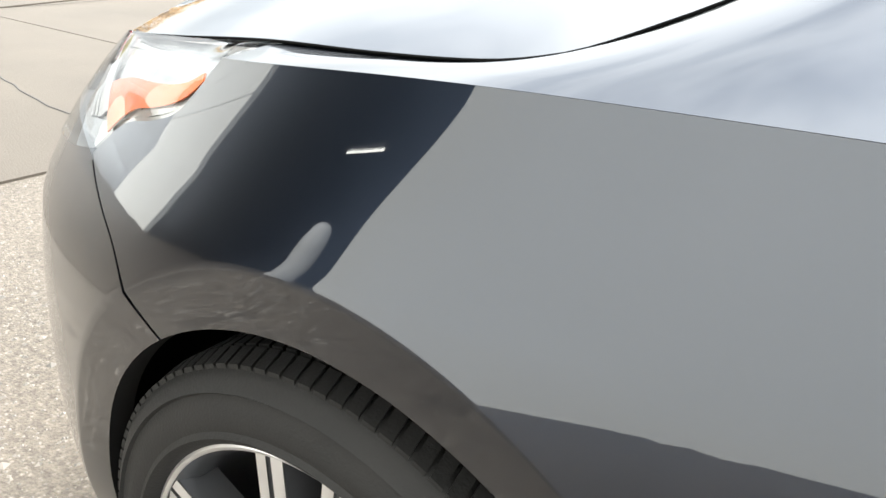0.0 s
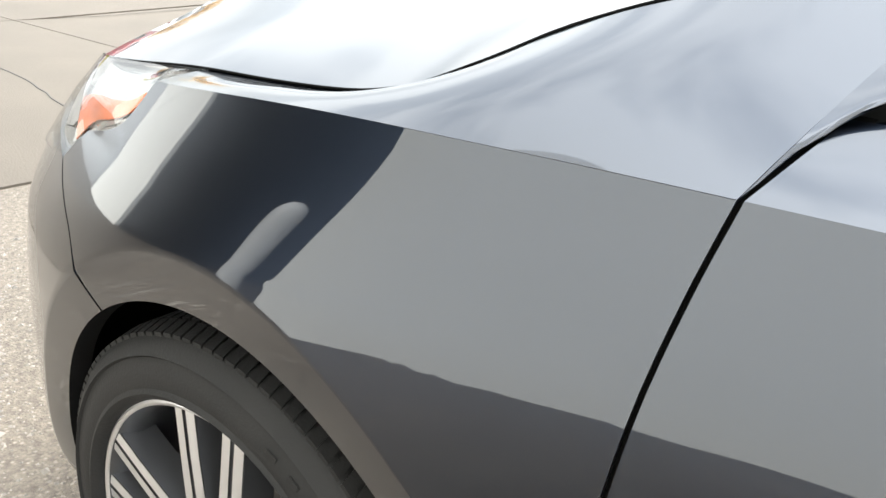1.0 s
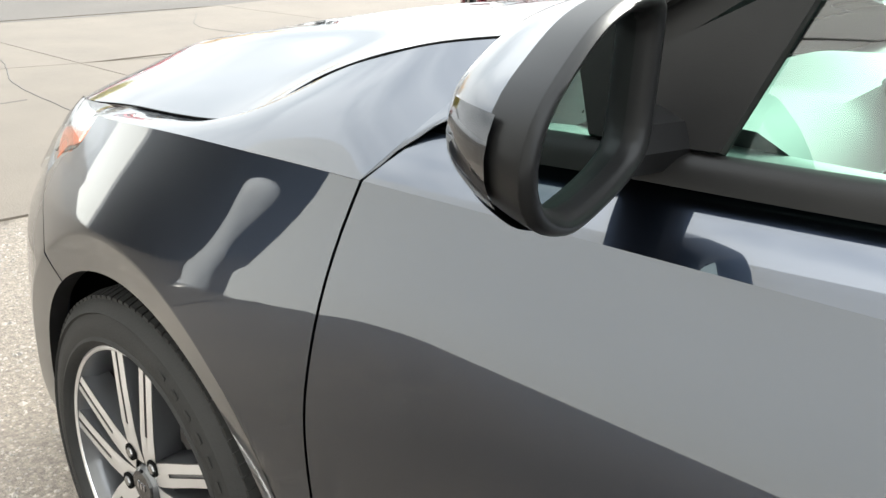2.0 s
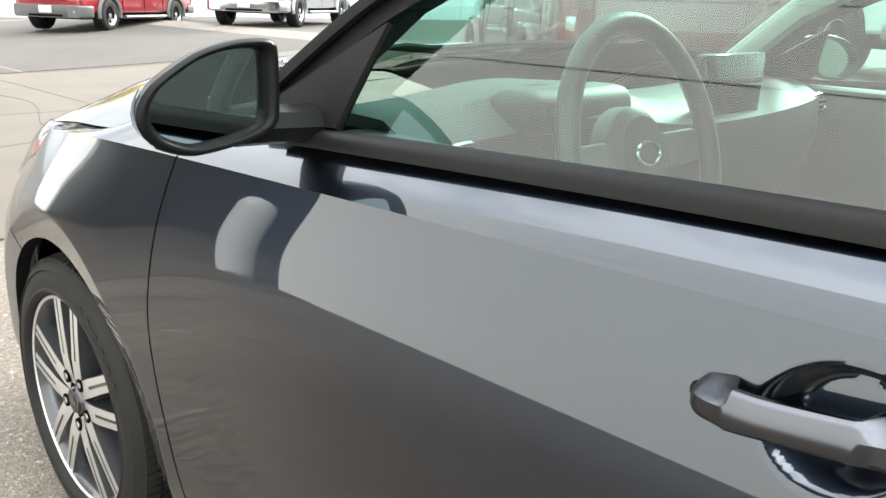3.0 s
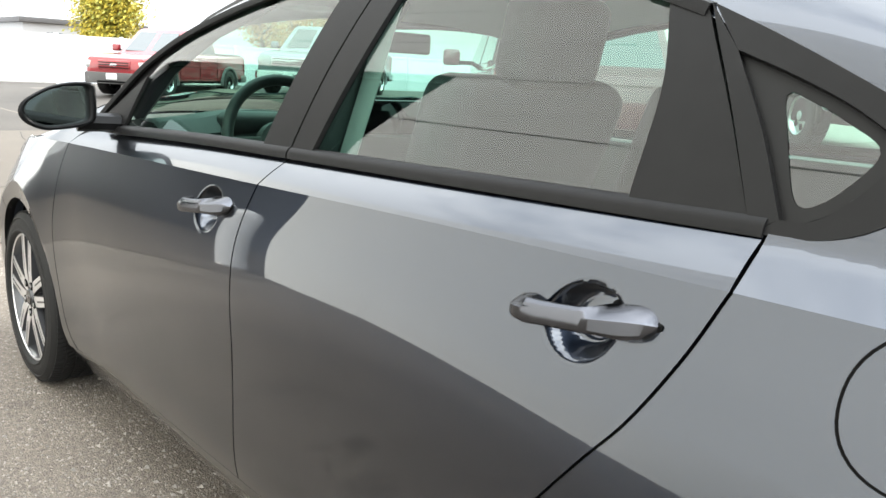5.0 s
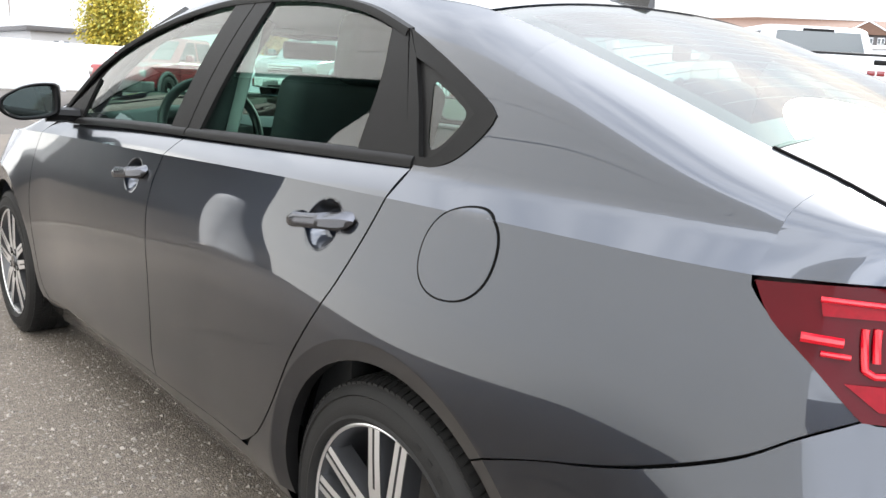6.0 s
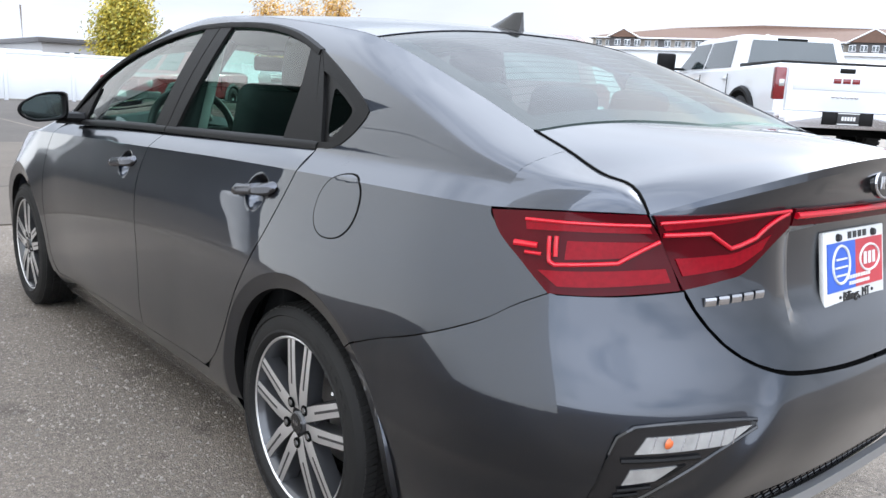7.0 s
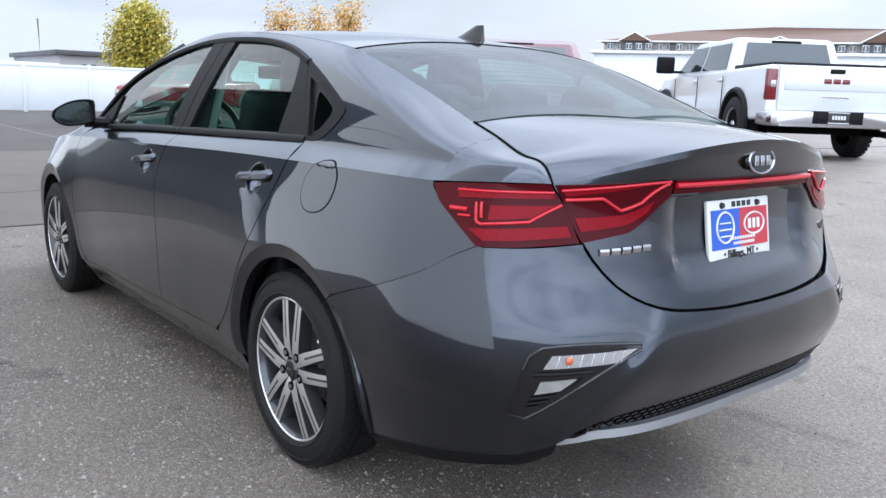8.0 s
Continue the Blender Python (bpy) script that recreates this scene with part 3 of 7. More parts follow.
    inner_lo = curve([(2.664, 1.046), (2.70, 1.050), (2.737, 1.083), (2.770, 1.131)], 14)
    inner_hi = curve([(2.549, 1.226), (2.62, 1.202), (2.70, 1.170), (2.770, 1.131)], 14)
    f1 = on(lambda x, z: side_glass(x, z, -0.006), [list(outer_lo), list(lerp(outer_lo, inner_lo, 0.5)), list(inner_lo)])
    f2 = on(lambda x, z: side_glass(x, z, -0.006), [list(inner_hi), list(lerp(inner_hi, outer_hi, 0.5)), list(outer_hi)])
    f3 = on(lambda x, z: side_glass(x, z, -0.006), coons(np.linspace((2.637, 1.028), (2.664, 1.046), 4), np.linspace((2.490, 1.284), (2.549, 1.226), 4),
                                                         curve([(2.637, 1.028), (2.570, 1.155), (2.490, 1.284)], 12), curve([(2.664, 1.046), (2.614, 1.135), (2.549, 1.226)], 12)))
    put("quarter_window_frame", [f1, f2, f3], TRIM, quarter, "matt black quarter window surround")
    # black moulding over the doors
    rail = [(0.60, 1.005), (0.68, 1.075), (0.789, 1.160), (0.88, 1.208), (0.972, 1.247), (1.08, 1.283), (1.198, 1.315), (1.31, 1.339), (1.415, 1.357), (1.52, 1.370), (1.622, 1.378), (1.819, 1.381),
            (2.0, 1.376), (2.165, 1.362), (2.326, 1.334), (2.490, 1.2855)]
    rc = curve(rail, 70)
    rc2 = np.array([(x, z) for x, z in rc])
    tang = np.gradient(rc2, axis=0)
    nrm = np.stack([tang[:, 1], -tang[:, 0]], 1) / np.linalg.norm(tang, axis=1)[:, None]
    rows = [[side_glass(*(p + n * d)) + np.array((0, dy, 0)) for p, n in zip(rc2, nrm)] for d, dy in ((0.020, 0.004), (0.018, -0.006), (0.010, -0.009), (0.002, -0.010), (0.0, 0.006))]
    put("door_frame_moulding", [rows], TRIM, car, "matt black door frame moulding", thick=0.003)
    fore = rc2[:, 0] < 1.12
    rows = [[side_glass(*(p + n * d)) + np.array((0, 0.011, 0)) for p, n in zip(rc2[fore], nrm[fore])] for d in (0.046, 0.03, 0.012, -0.004)]
    put("pillar_backing", [rows], TRIM, car, "black inner edge of the windscreen pillar", thick=0)
    # pillar skin between the moulding and the roof
    rows = []
    for j in range(7):
        t = j / 6
        row = []
        for p in [*rc2[rc2[:, 0] < 1.99], np.array((2.0, float(np.interp(2.0, rc2[:, 0], rc2[:, 1]))))]:
            a = side_glass(p[0], p[1]) + np.array((0, -0.004, 0))
            ry, rz_ = roof_edge(p[0])
            b = np.array((p[0], -ry, rz_ + 0.002))
            if p[0] < 0.8:
                b = lerp(a + np.array((-0.03, 0.05, 0.012)), b, max(0, (p[0] - 0.6) / 0.2))
            q_ = lerp(a, b, t)
            q_[2] += 0.010 * math.sin(math.pi * t) * min(1, max(0, (2.03 - p[0]) / 0.4))
            k = min(1, max(0, (p[0] - 1.82) / 0.18))
            row.append(lerp(q_, pillar(p[0], lerp(rail_hi(2.0), top_at(p[0]), t)), k * k * (3 - 2 * k)) if k > 0 else q_)
        rows.append(row)
    put("roof_rail", [rows], PAINT, car, thick=0)
    # sail panel in front of the window
    sl = on(lambda x, z: side_glass(x, z, -0.003), coons(np.linspace((0.62, 0.985), (0.808, 0.997), 7), np.linspace((0.63, 1.0), (0.848, 1.130), 7),
                                                       np.linspace((0.62, 0.985), (0.63, 1.0), 9), np.linspace((0.808, 0.997), (0.848, 1.130), 9)))
    put("sail_panel", [sl], TRIM, fd, "matt black mirror base panel")

    # door handles, each in its cup
    def handle(x0, z0, door_ob):
        length = 0.212
        stand = table([0, 0.02, 0.06, 0.14, 0.3, 0.6, 0.8, 0.92, 0.97, 1.0], [0.006, 0.016, 0.025, 0.033, 0.037, 0.036, 0.030, 0.021, 0.014, 0.005])
        half = table([0, 0.02, 0.05, 0.14, 0.35, 0.55, 0.70, 0.84, 0.92, 0.97, 1.0], [0.007, 0.0125, 0.0155, 0.0162, 0.0148, 0.0150, 0.0182, 0.0205, 0.0182, 0.0128, 0.0045])
        # outer face, chamfered top, inner face: share of the depth and of the half height
        shape = ((1.0, -0.5), (1.0, 0.28), (0.93, 0.46), (0.55, 0.93), (0.42, 1.0), (0.0, 0.94), (0.0, -0.94), (0.45, -1.0), (0.82, -0.92), (0.95, -0.76))

        def loft(name, t0, t1, n, grow, deep, material, parent, label):
            verts, faces = [], []
            m = len(shape)
            for i in range(n + 1):
                t = lerp(t0, t1, i / n)
                x, hz = x0 + length * t, z0 + 0.006 + 0.024 * t
                skin = width(x, hz, False)
                far = skin + (stand(t) if deep else 0.0035)
                grip = min(1, max(0, (t - 0.13) / 0.05)) * min(1, max(0, (0.68 - t) / 0.08))
                near_y = lerp(skin - 0.035, far - 0.017, grip if deep else 0)
                for d, k in shape:
                    verts.append((x, s * lerp(near_y, far, d), hz + k * half(min(1, t)) * grow))
            for i in range(n):
                for k in range(m):
                    q = (i * m + k, i * m + (k + 1) % m, (i + 1) * m + (k + 1) % m, (i + 1) * m + k)
                    faces.append(q if s < 0 else q[::-1])
            ends = [tuple(range(m - 1, -1, -1)), tuple(range(n * m, (n + 1) * m))]
            faces += ends if s < 0 else [e[::-1] for e in ends]
            return mesh_ob(name, verts, faces, material, parent, label, 26)

        grip_ob = loft("door_handle", 0.0, 1.0, 48, 1.0, True, HANDLE, door_ob, "dark satin chrome pull handle")
        loft("handle_gasket", 0.66, 1.018, 12, 1.16, False, DARK, grip_ob, "black gasket under the handle")
        loft("handle_gasket", -0.012, 0.16, 6, 1.12, False, DARK, grip_ob, "black gasket under the handle")

    handle(1.362, 0.862, fd)
    handle(2.375, 0.888, rd)

    # round fuel door on the near side
    if s < 0:
        cx, cz, rx, rz = 2.873, 0.914, 0.086, 0.0745
        # the gap's shade is a black ring laid on the panel, under the door
        for nm, r0, r1, dy, m in (("fuel_gap_line", 0.972, 1.018, -0.0010, DARK), ("fuel_door", 0.0, 0.974, -0.0018, PAINT)):
            rows = []
            for i in range(9):
                r = lerp(r0, r1, i / 8)
                ring = []
                for k in range(49):
                    a = 2 * math.pi * k / 48
                    ex = 2.25
                    rr = r * (abs(math.cos(a)) ** ex + abs(math.sin(a)) ** ex) ** (-1 / ex)
                    x, z = cx + rx * rr * math.cos(a), cz + rz * rr * math.sin(a) + 0.10 * rx * rr * math.cos(a)
                    p = flank(x, z) if z < crease_z(x) else pillar(x, z)
                    ring.append(p + np.array((0, dy, 0.0)))
                rows.append(ring)
            put(nm, [rows], m, quarter, "round fuel filler door" if nm == "fuel_door" else "", thick=0)

    # door mirror
    mir = new("door_mirror")
    mir.parent = car
    tagged(mir, "door mirror with grey cap and black housing")
    cx, cy, cz = 0.804, -0.976, 1.044
    outline = [(0, 0.85), (0.03, 0.965), (0.13, 1.0), (0.36, 0.985), (0.60, 0.90), (0.81, 0.74), (0.93, 0.61), (0.99, 0.46), (0.985, 0.31), (0.92, 0.17), (0.79, 0.06),
               (0.63, 0.0), (0.34, 0.025), (0.13, 0.085), (0.03, 0.16), (0.0, 0.30)]
    rim_line = curve([(-0.874 - 0.205 * u, 0.984 + 0.124 * v - 0.002 * u) for u, v in outline], 48, True)

    def shell(t, k):
        """t 0 at the glass, 1 at the front tip; k counts round the rim."""
        y, z = rim_line[int(k)]
        w = math.sqrt(max(0, 1 - t ** 2.4))
        return np.array((cx - 0.105 * t - 0.22 * (y - cy) * (1 - 0.7 * t), cy + (y - cy) * (0.35 + 0.65 * w) + 0.045 * t, cz + (z - cz) * (0.25 + 0.75 * w)))

    angs = range(49)
    put("mirror_housing", [[[shell(t, a) for a in angs] for t in np.linspace(0, 0.28, 4)]], MIRRORBLACK, mir, "matt black mirror housing", thick=0)
    put("mirror_cap", [[[shell(t, a) for a in angs] for t in np.linspace(0.28, 0.995, 14)]], PAINT, mir, "grey painted mirror cap", thick=0)
    low = [[shell(t, a) + np.array((-0.002, -0.002, -0.003)) for a in range(25, 46)] for t in np.linspace(0.15, 0.9, 10)]
    put("mirror_lower_cover", [low], MIRRORBLACK, mir, "matt black lower cover", thick=0)
    lamp_g = [[shell(t, a) * np.array((1, 1, 1)) + np.array((-0.002, -0.003, 0.0)) for a in range(19, 25)] for t in np.linspace(0.2, 0.62, 8)]
    put("turn_lamp", [lamp_g], GLOSSBLACK, mir, "dark gloss side turn lamp", thick=0)
    mid = np.array((cx, cy, cz))
    rim_rows = [[lerp(mid, shell(0, a), k) + np.array((dx, 0, 0)) for a in angs] for k, dx in ((0.80, -0.014), (0.825, -0.003), (0.86, 0.003), (0.90, 0.0058), (0.94, 0.0062), (0.975, 0.0045), (1.0, -0.0005))]
    put("mirror_rim", [rim_rows], MIRRORBLACK, mir, thick=0)
    gl = [[lerp(mid, shell(0, a), k * 0.83) + np.array((-0.010, 0, 0)) for a in angs] for k in np.linspace(0.02, 1, 6)]
    put("mirror_glass", [gl], MIRRORGLASS, mir, "reflecting mirror glass", thick=0)
    bar("mirror_arm", [(0.735, 0.91, 0.998), (0.742, 0.87, 0.998), (0.752, 0.80, 0.996)], 0.026, MIRRORBLACK, mir, squash=1.3)
    return fd, rd, quarter


# ---- the sedan put together ----
sedan = empty("sedan", "dark grey metallic four-door sedan parked on worn asphalt", "car")
near_front_door, near_rear_door, near_quarter = sedan_side(-1, sedan)
sedan_side(1, sedan)


def hood_point(x, f):
    """f: 0 at the near edge, 1 at the middle."""
    ys, ze = hood_side(x), hood_rim(x)
    zm = table([-0.78, -0.6, -0.3, 0.0, 0.3, 0.62], [0.82, 0.90, 0.985, 1.035, 1.065, 1.085])(x)
    z = ze + (zm - ze) * (1 - (1 - f) ** 2.4) + 0.012 * math.exp(-((f - 0.36) / 0.1) ** 2)
    return np.array((x - 0.28 * max(0, -x - 0.2) * f - 0.22 * f * max(0, x - 0.2), -ys * (1 - f), z))


hg = [[hood_point(x, f) for x in np.linspace(-0.46, 0.56, 44)] for f in np.linspace(0.006, 1, 22)]
sheet("hood", [hg, [[(p[0], -p[1], p[2]) for p in row] for row in reversed(hg)]], PAINT, sedan, thick=0.005)
hb = [[hood_point(x, f) + np.array((0, d, -0.014)) for x in np.linspace(-0.46, 0.56, 30)] for f, d in ((0, -0.004), (0, 0.006))]
for m in (hb, [[(p[0], -p[1], p[2]) for p in row] for row in reversed(hb)]):
    sheet("hood_gap", [m], DARK, sedan, thick=0)

# near-black strip laid on the hood seam, standing for the shade in the gap
for m in (1, -1):
    tube("hood_gap_line", [hood_point(x, 0.003) * np.array((1, m, 1)) + np.array((0, 0, 0.0012)) for x in np.linspace(-0.46, 0.56, 60)], 0.0015, DARK, sedan, "dark strip drawn as the shaded gap along the hood", sides=6)

# front bumper, wrapped from the wheel arch to the middle
fb_rim = arc(0, 194, 127.6, 24, FLARE)
fb_top = [tuple(fb_rim[-1]), (-0.257, 0.678), (-0.3015, 0.6975), (-0.381, 0.729)]


left = fb_rim
topc = np.concatenate([curve(fb_top, 12), curve([fb_top[-1], (-0.44, 0.735), (-0.56, 0.74), (-0.70, 0.74)], 10)[1:]])
botc = curve([(left[0][0], left[0][1]), (-0.45, 0.20), (-0.56, 0.2), (-0.70, 0.2)], len(topc) - 1)
right = np.linspace(botc[-1], topc[-1], len(left))
gb = on(flank, coons(botc, topc, left, right))
gn = []
for j in range(len(left)):
    a = gb[j][-1]
    gn.append([np.array((lerp(a[0], -0.88 + 0.25 * abs(a[2] - 0.5) ** 1.3, math.sin(t * math.pi / 2)), a[1] * (1 - t), a[2])) for t in np.linspace(0, 1, 14)])
gn = [list(r) for r in gn]
half_b = [gb, [[*r] for r in gn], [list(r)[::-1] for r in flare_band(0, 196, 125.2, 194, 127.6, 24)]]
half_b[2] = [[half_b[2][j][i] for j in range(8)] for i in range(24, -1, -1)]
sheet("front_bumper", half_b + [[[(p[0], -p[1], p[2]) for p in reversed(r)] for r in g] for g in half_b], PAINT, sedan, flip=True)
sheet("arch_lip", [[[flank(x, z) + np.array((0, d, 0)) for x, z in arc(0, 196, 125.2, 20)] for d in (0.03, 0)]], TRIM, sedan, thick=0)


# head lamps
def head_lamp(s):
    lamp = new("head_lamp")
    lamp.parent = sedan
    tagged(lamp, "clear head lamp with amber side reflector")
    low = curve([(-0.385, 0.735), (-0.329, 0.777), (-0.262, 0.796), (-0.214, 0.814), (-0.186, 0.841), (-0.158, 0.867)], 24)
    lo3 = [flank(x, z) for x, z in low]
    hi3 = curve([(-0.47, -0.690, 0.840), (-0.40, -0.720, 0.851), (-0.28, -0.750, 0.8635), (-0.149, -0.758, 0.8765)], 24)
    nose_low = curve([(-0.66, -0.64, 0.695), (-0.56, -0.735, 0.712), (-0.46, -0.785, 0.722), (-0.385, flank(-0.385, 0.735)[1], 0.735)], 10)
    nose_hi = curve([(-0.70, -0.46, 0.785), (-0.62, -0.55, 0.808), (-0.54, -0.64, 0.825), (-0.47, -0.692, 0.837)], 10)

    def skin(d):
        g = []
        for j in range(11):
            t = j / 10
            row = [lerp(np.array(a), np.array(b), t) for a, b in zip(list(nose_low) + lo3[1:], list(nose_hi) + list(hi3[1:]))]
            out = []
            for p in row:
                q = p.copy()
                k = 0.014 * math.sin(math.pi * t) + d
                q[1] -= k * 0.8
                q[2] += k * 0.5
                out.append(q)
            g.append(out)
        if s > 0:
            g = [[(p[0], -p[1], p[2]) for p in row] for row in g]
        return g

    inner = skin(-0.014)
    sheet("lamp_housing", [inner], CLEARLENS, lamp, "silver reflector housing", thick=0, flip=s > 0)
    g = skin(-0.009)
    nu, nv = len(g[0]) - 1, len(g) - 1

    def at(u, v):
        i, j = u * nu, v * nv
        i0, j0 = min(int(i), nu - 1), min(int(j), nv - 1)
        q0, q1 = np.array(g[j0]), np.array(g[j0 + 1])
        return lerp(lerp(q0[i0], q0[i0 + 1], i - i0), lerp(q1[i0], q1[i0 + 1], i - i0), j - j0)

    am = [[at(lerp(0.34, 0.88, i / 16), lerp(0.09 + 0.06 * i / 16, 0.50 - 0.20 * i / 16, j / 5)) for i in range(17)] for j in range(6)]
    sheet("side_reflector", [am], AMBER, lamp, "amber side reflector", thick=0.002, flip=s > 0)
    for k in range(7):
        u = 0.265 + k * 0.012
        tube("reflector_rib", [at(u, v) for v in (0.25, 0.4, 0.55, 0.7)], 0.0022, STEEL, lamp, sides=5)
    ob = sheet("lens", [skin(0.0)], LENS, lamp, "clear plastic lens", thick=0.004, flip=s > 0)
    ob.visible_shadow = False


LENS = glass_mat("clear_lamp_lens", (0.93, 0.94, 0.94), 0.035)
head_lamp(-1)
head_lamp(1)

# roof, windscreen and rear window
roof_mid = table([0.42, 0.75, 1.0, 1.2, 1.5, 1.8, 2.1, 2.4, 2.66, 2.9, 3.1, 3.29], [1.03, 1.24, 1.345, 1.395, 1.425, 1.432, 1.425, 1.405, 1.372, 1.292, 1.215, 1.135])


def crown(x, f, sag=0.0):
    """f from 0 at the near edge to 1 at the middle; the middle lies further back at the screens."""
    y, z = roof_edge(x)
    xm = x + sag * f ** 1.4
    zm = roof_mid(xm)
    return np.array((lerp(x, xm, f), -y * (1 - f), z + (zm - z) * (1 - (1 - f) ** 2.2)))


def across(name, x0, x1, sag0, sag1, material, n=30, d=0.0, thick=0.01, f0=0.0, label=""):
    g = [[crown(x, f, lerp(sag0, sag1, i / n)) + np.array((0, 0, d)) for i, x in enumerate(np.linspace(x0, x1, n + 1))] for f in np.linspace(f0, 1, 15)]
    return sheet(name, [g, [[(p[0], -p[1], p[2]) for p in row] for row in reversed(g)]], material, sedan, label, thick)


across("roof", 1.02, 2.640, -0.10, 0.05, PAINT)
across("windscreen", 0.58, 1.015, -0.17, -0.10, GLASS, 18, -0.004, 0, label="tinted windscreen")
rear_glass = across("rear_window", 2.646, 3.236, 0.05, 0.05, REARGLASS, 24, -0.003, 0, label="tinted rear window with defroster lines")
# black border of the rear window
g = [[crown(x, f, 0.05) + np.array((0, 0, -0.008)) for x in np.linspace(2.646, 3.236, 25)] for f in np.linspace(0, 0.10, 4)]
g2 = [[crown(x, f, 0.05) + np.array((0, 0, -0.008)) for x in np.linspace(3.17, 3.236, 4)] for f in np.linspace(0.10, 1, 14)]
g3 = [[crown(x, f, 0.05) + np.array((0, 0, -0.008)) for x in np.linspace(2.646, 2.69, 4)] for f in np.linspace(0.10, 1, 14)]
gs = [g, g2, g3]
sheet("window_border", gs + [[[(p[0], -p[1], p[2]) for p in row] for row in reversed(q)] for q in gs], FRIT, rear_glass, "black border of the rear window", thick=0)
for i in range(11):
    x = 2.73 + i * 0.038
    pts = [crown(x, f, 0.05) + np.array((0, 0, -0.007)) for f in np.linspace(0.12, 1, 12)]
    tube("defroster_line", pts + [np.array((p[0], -p[1], p[2])) for p in reversed(pts[:-1])], 0.0011, TRIM, rear_glass, sides=4)

# shark-fin aerial
bm = bmesh.new()
fin = []
for t in np.linspace(0, 1, 9):
    z = 0.066 * t
    x0, x1, w = lerp(-0.19, 0.0, t ** 0.8), lerp(0.05, 0.045, t), lerp(0.038, 0.006, t ** 0.7)
    fin.append([bm.verts.new((lerp(x0, x1, (1 - math.cos(k)) / 2), w * math.sin(k) * (1.0 if k < math.pi else 1.0), z)) for k in np.linspace(0, 2 * math.pi, 25)[:-1]])
for a, b in zip(fin, fin[1:]):
    for k in range(24):
        # both halves share the chord, so the outline is closed
        bm.faces.new((a[k], a[(k + 1) % 24], b[(k + 1) % 24], b[k]))
bm.faces.new(fin[-1])
bm.transform(Matrix.Translation((2.535, 0, roof_mid(2.56) - 0.012)))
part("roof_aerial", bm, GLOSSBLACK, sedan, "shark-fin roof aerial", 40)

# trunk lid: deck and rear face
lid_l = np.array([(x, -EDGE_Y(x) + 0.004, EDGE_Z(x) - 0.0005) for x in np.linspace(3.242, LAMP_END[0], 21)])


deck = []
for j in range(17):
    f = j / 16
    row = []
    for i in range(21):
        t = i / 20
        a = lid_l[i]
        y = a[1] * (1 - f)
        xm = lerp(3.292, 3.742, t)
        zm = lerp(1.128, 1.094, t) + 0.012 * math.sin(math.pi * t)
        x = lerp(a[0], xm, 1 - (1 - f) ** 2.2)
        zz = lerp(a[2], zm, 1 - (1 - f) ** 1.9)
        row.append(np.array((x, y, zz)))
    seat_p = crown(3.242, f, 0.05) + np.array((0, 0, -0.005))
    d0 = seat_p - row[0]
    row = [p + d0 * (1 - i / 20) ** 3 for i, p in enumerate(row)]
    deck.append(row)
lip = [row[-1] for row in deck]
seam_lid = curve([(-0.600, 0.845), (-0.565, 0.785), (-0.50, 0.722), (-0.39, 0.680), (-0.2, 0.662), (0.0, 0.657)], 16)
face = []
for j in range(17):
    f = j / 16
    top = lip[j]
    zb = seam_lid[j][1]
    yb = seam_lid[j][0]
    row = []
    for i in range(25):
        t = i / 24
        z = lerp(top[2], zb, t)
        y = lerp(top[1], yb, t)
        p = wrap(u_y(y, z), z)
        p[1] = y
        if t < 0.12:
            p[0] = lerp(top[0], p[0], (t / 0.12) ** 0.6)
        # plate recess
        k = max(0, min(1, (0.36 - abs(y)) / 0.07)) * max(0, min(1, (0.965 - z) / 0.02)) * max(0, min(1, (z - 0.70) / 0.11))
        p[0] -= 0.026 * k * k * (3 - 2 * k)
        row.append(p)
    face.append(row)
gs = [deck, face]
lid = sheet("trunk_lid", gs + [[[(p[0], -p[1], p[2]) for p in row] for row in reversed(q)] for q in gs], PAINT, sedan, angle=14)

# rear bumper
b_left = arc(2.7, -9, 48.9, 60, FLARE_REAR)
seam = [(float(b_left[-1][0]), float(b_left[-1][1]))] + [(u_x(x, z), z - 0.0018) for x, z in BUMPER_SEAM[2:]]
lamp_low = [(u_x(3.485, 0.831), 0.831), (u_y(-0.72, 0.832), 0.834), (u_y(-0.604, 0.84), 0.843)]
lid_low = [(u_y(y - 0.006, z), z - 0.004) for y, z in seam_lid]
b_top = np.concatenate([curve(seam, 30), curve(lamp_low, 20)[1:], curve(lid_low, 60)[1:]])
b_top[-1][0] = 4.35
BUMPER_LOW = [(float(b_left[0][0]), float(b_left[0][1])), (3.25, 0.268), (3.42, 0.292), (u_y(-0.785, 0.31), 0.31), (u_y(-0.70, 0.318), 0.318), (u_y(-0.645, 0.348), 0.348), (u_y(-0.60, 0.395), 0.395),
              (u_y(-0.5, 0.425), 0.425), (u_y(-0.25, 0.44), 0.44), (4.35, 0.445)]
b_bot = curve(BUMPER_LOW, len(b_top) - 1)
b_right = np.linspace(b_bot[-1], b_top[-1], len(b_left))
RIDGE_A, RIDGE_B = np.array((-0.455, 0.612)), np.array((-0.640, 0.378))


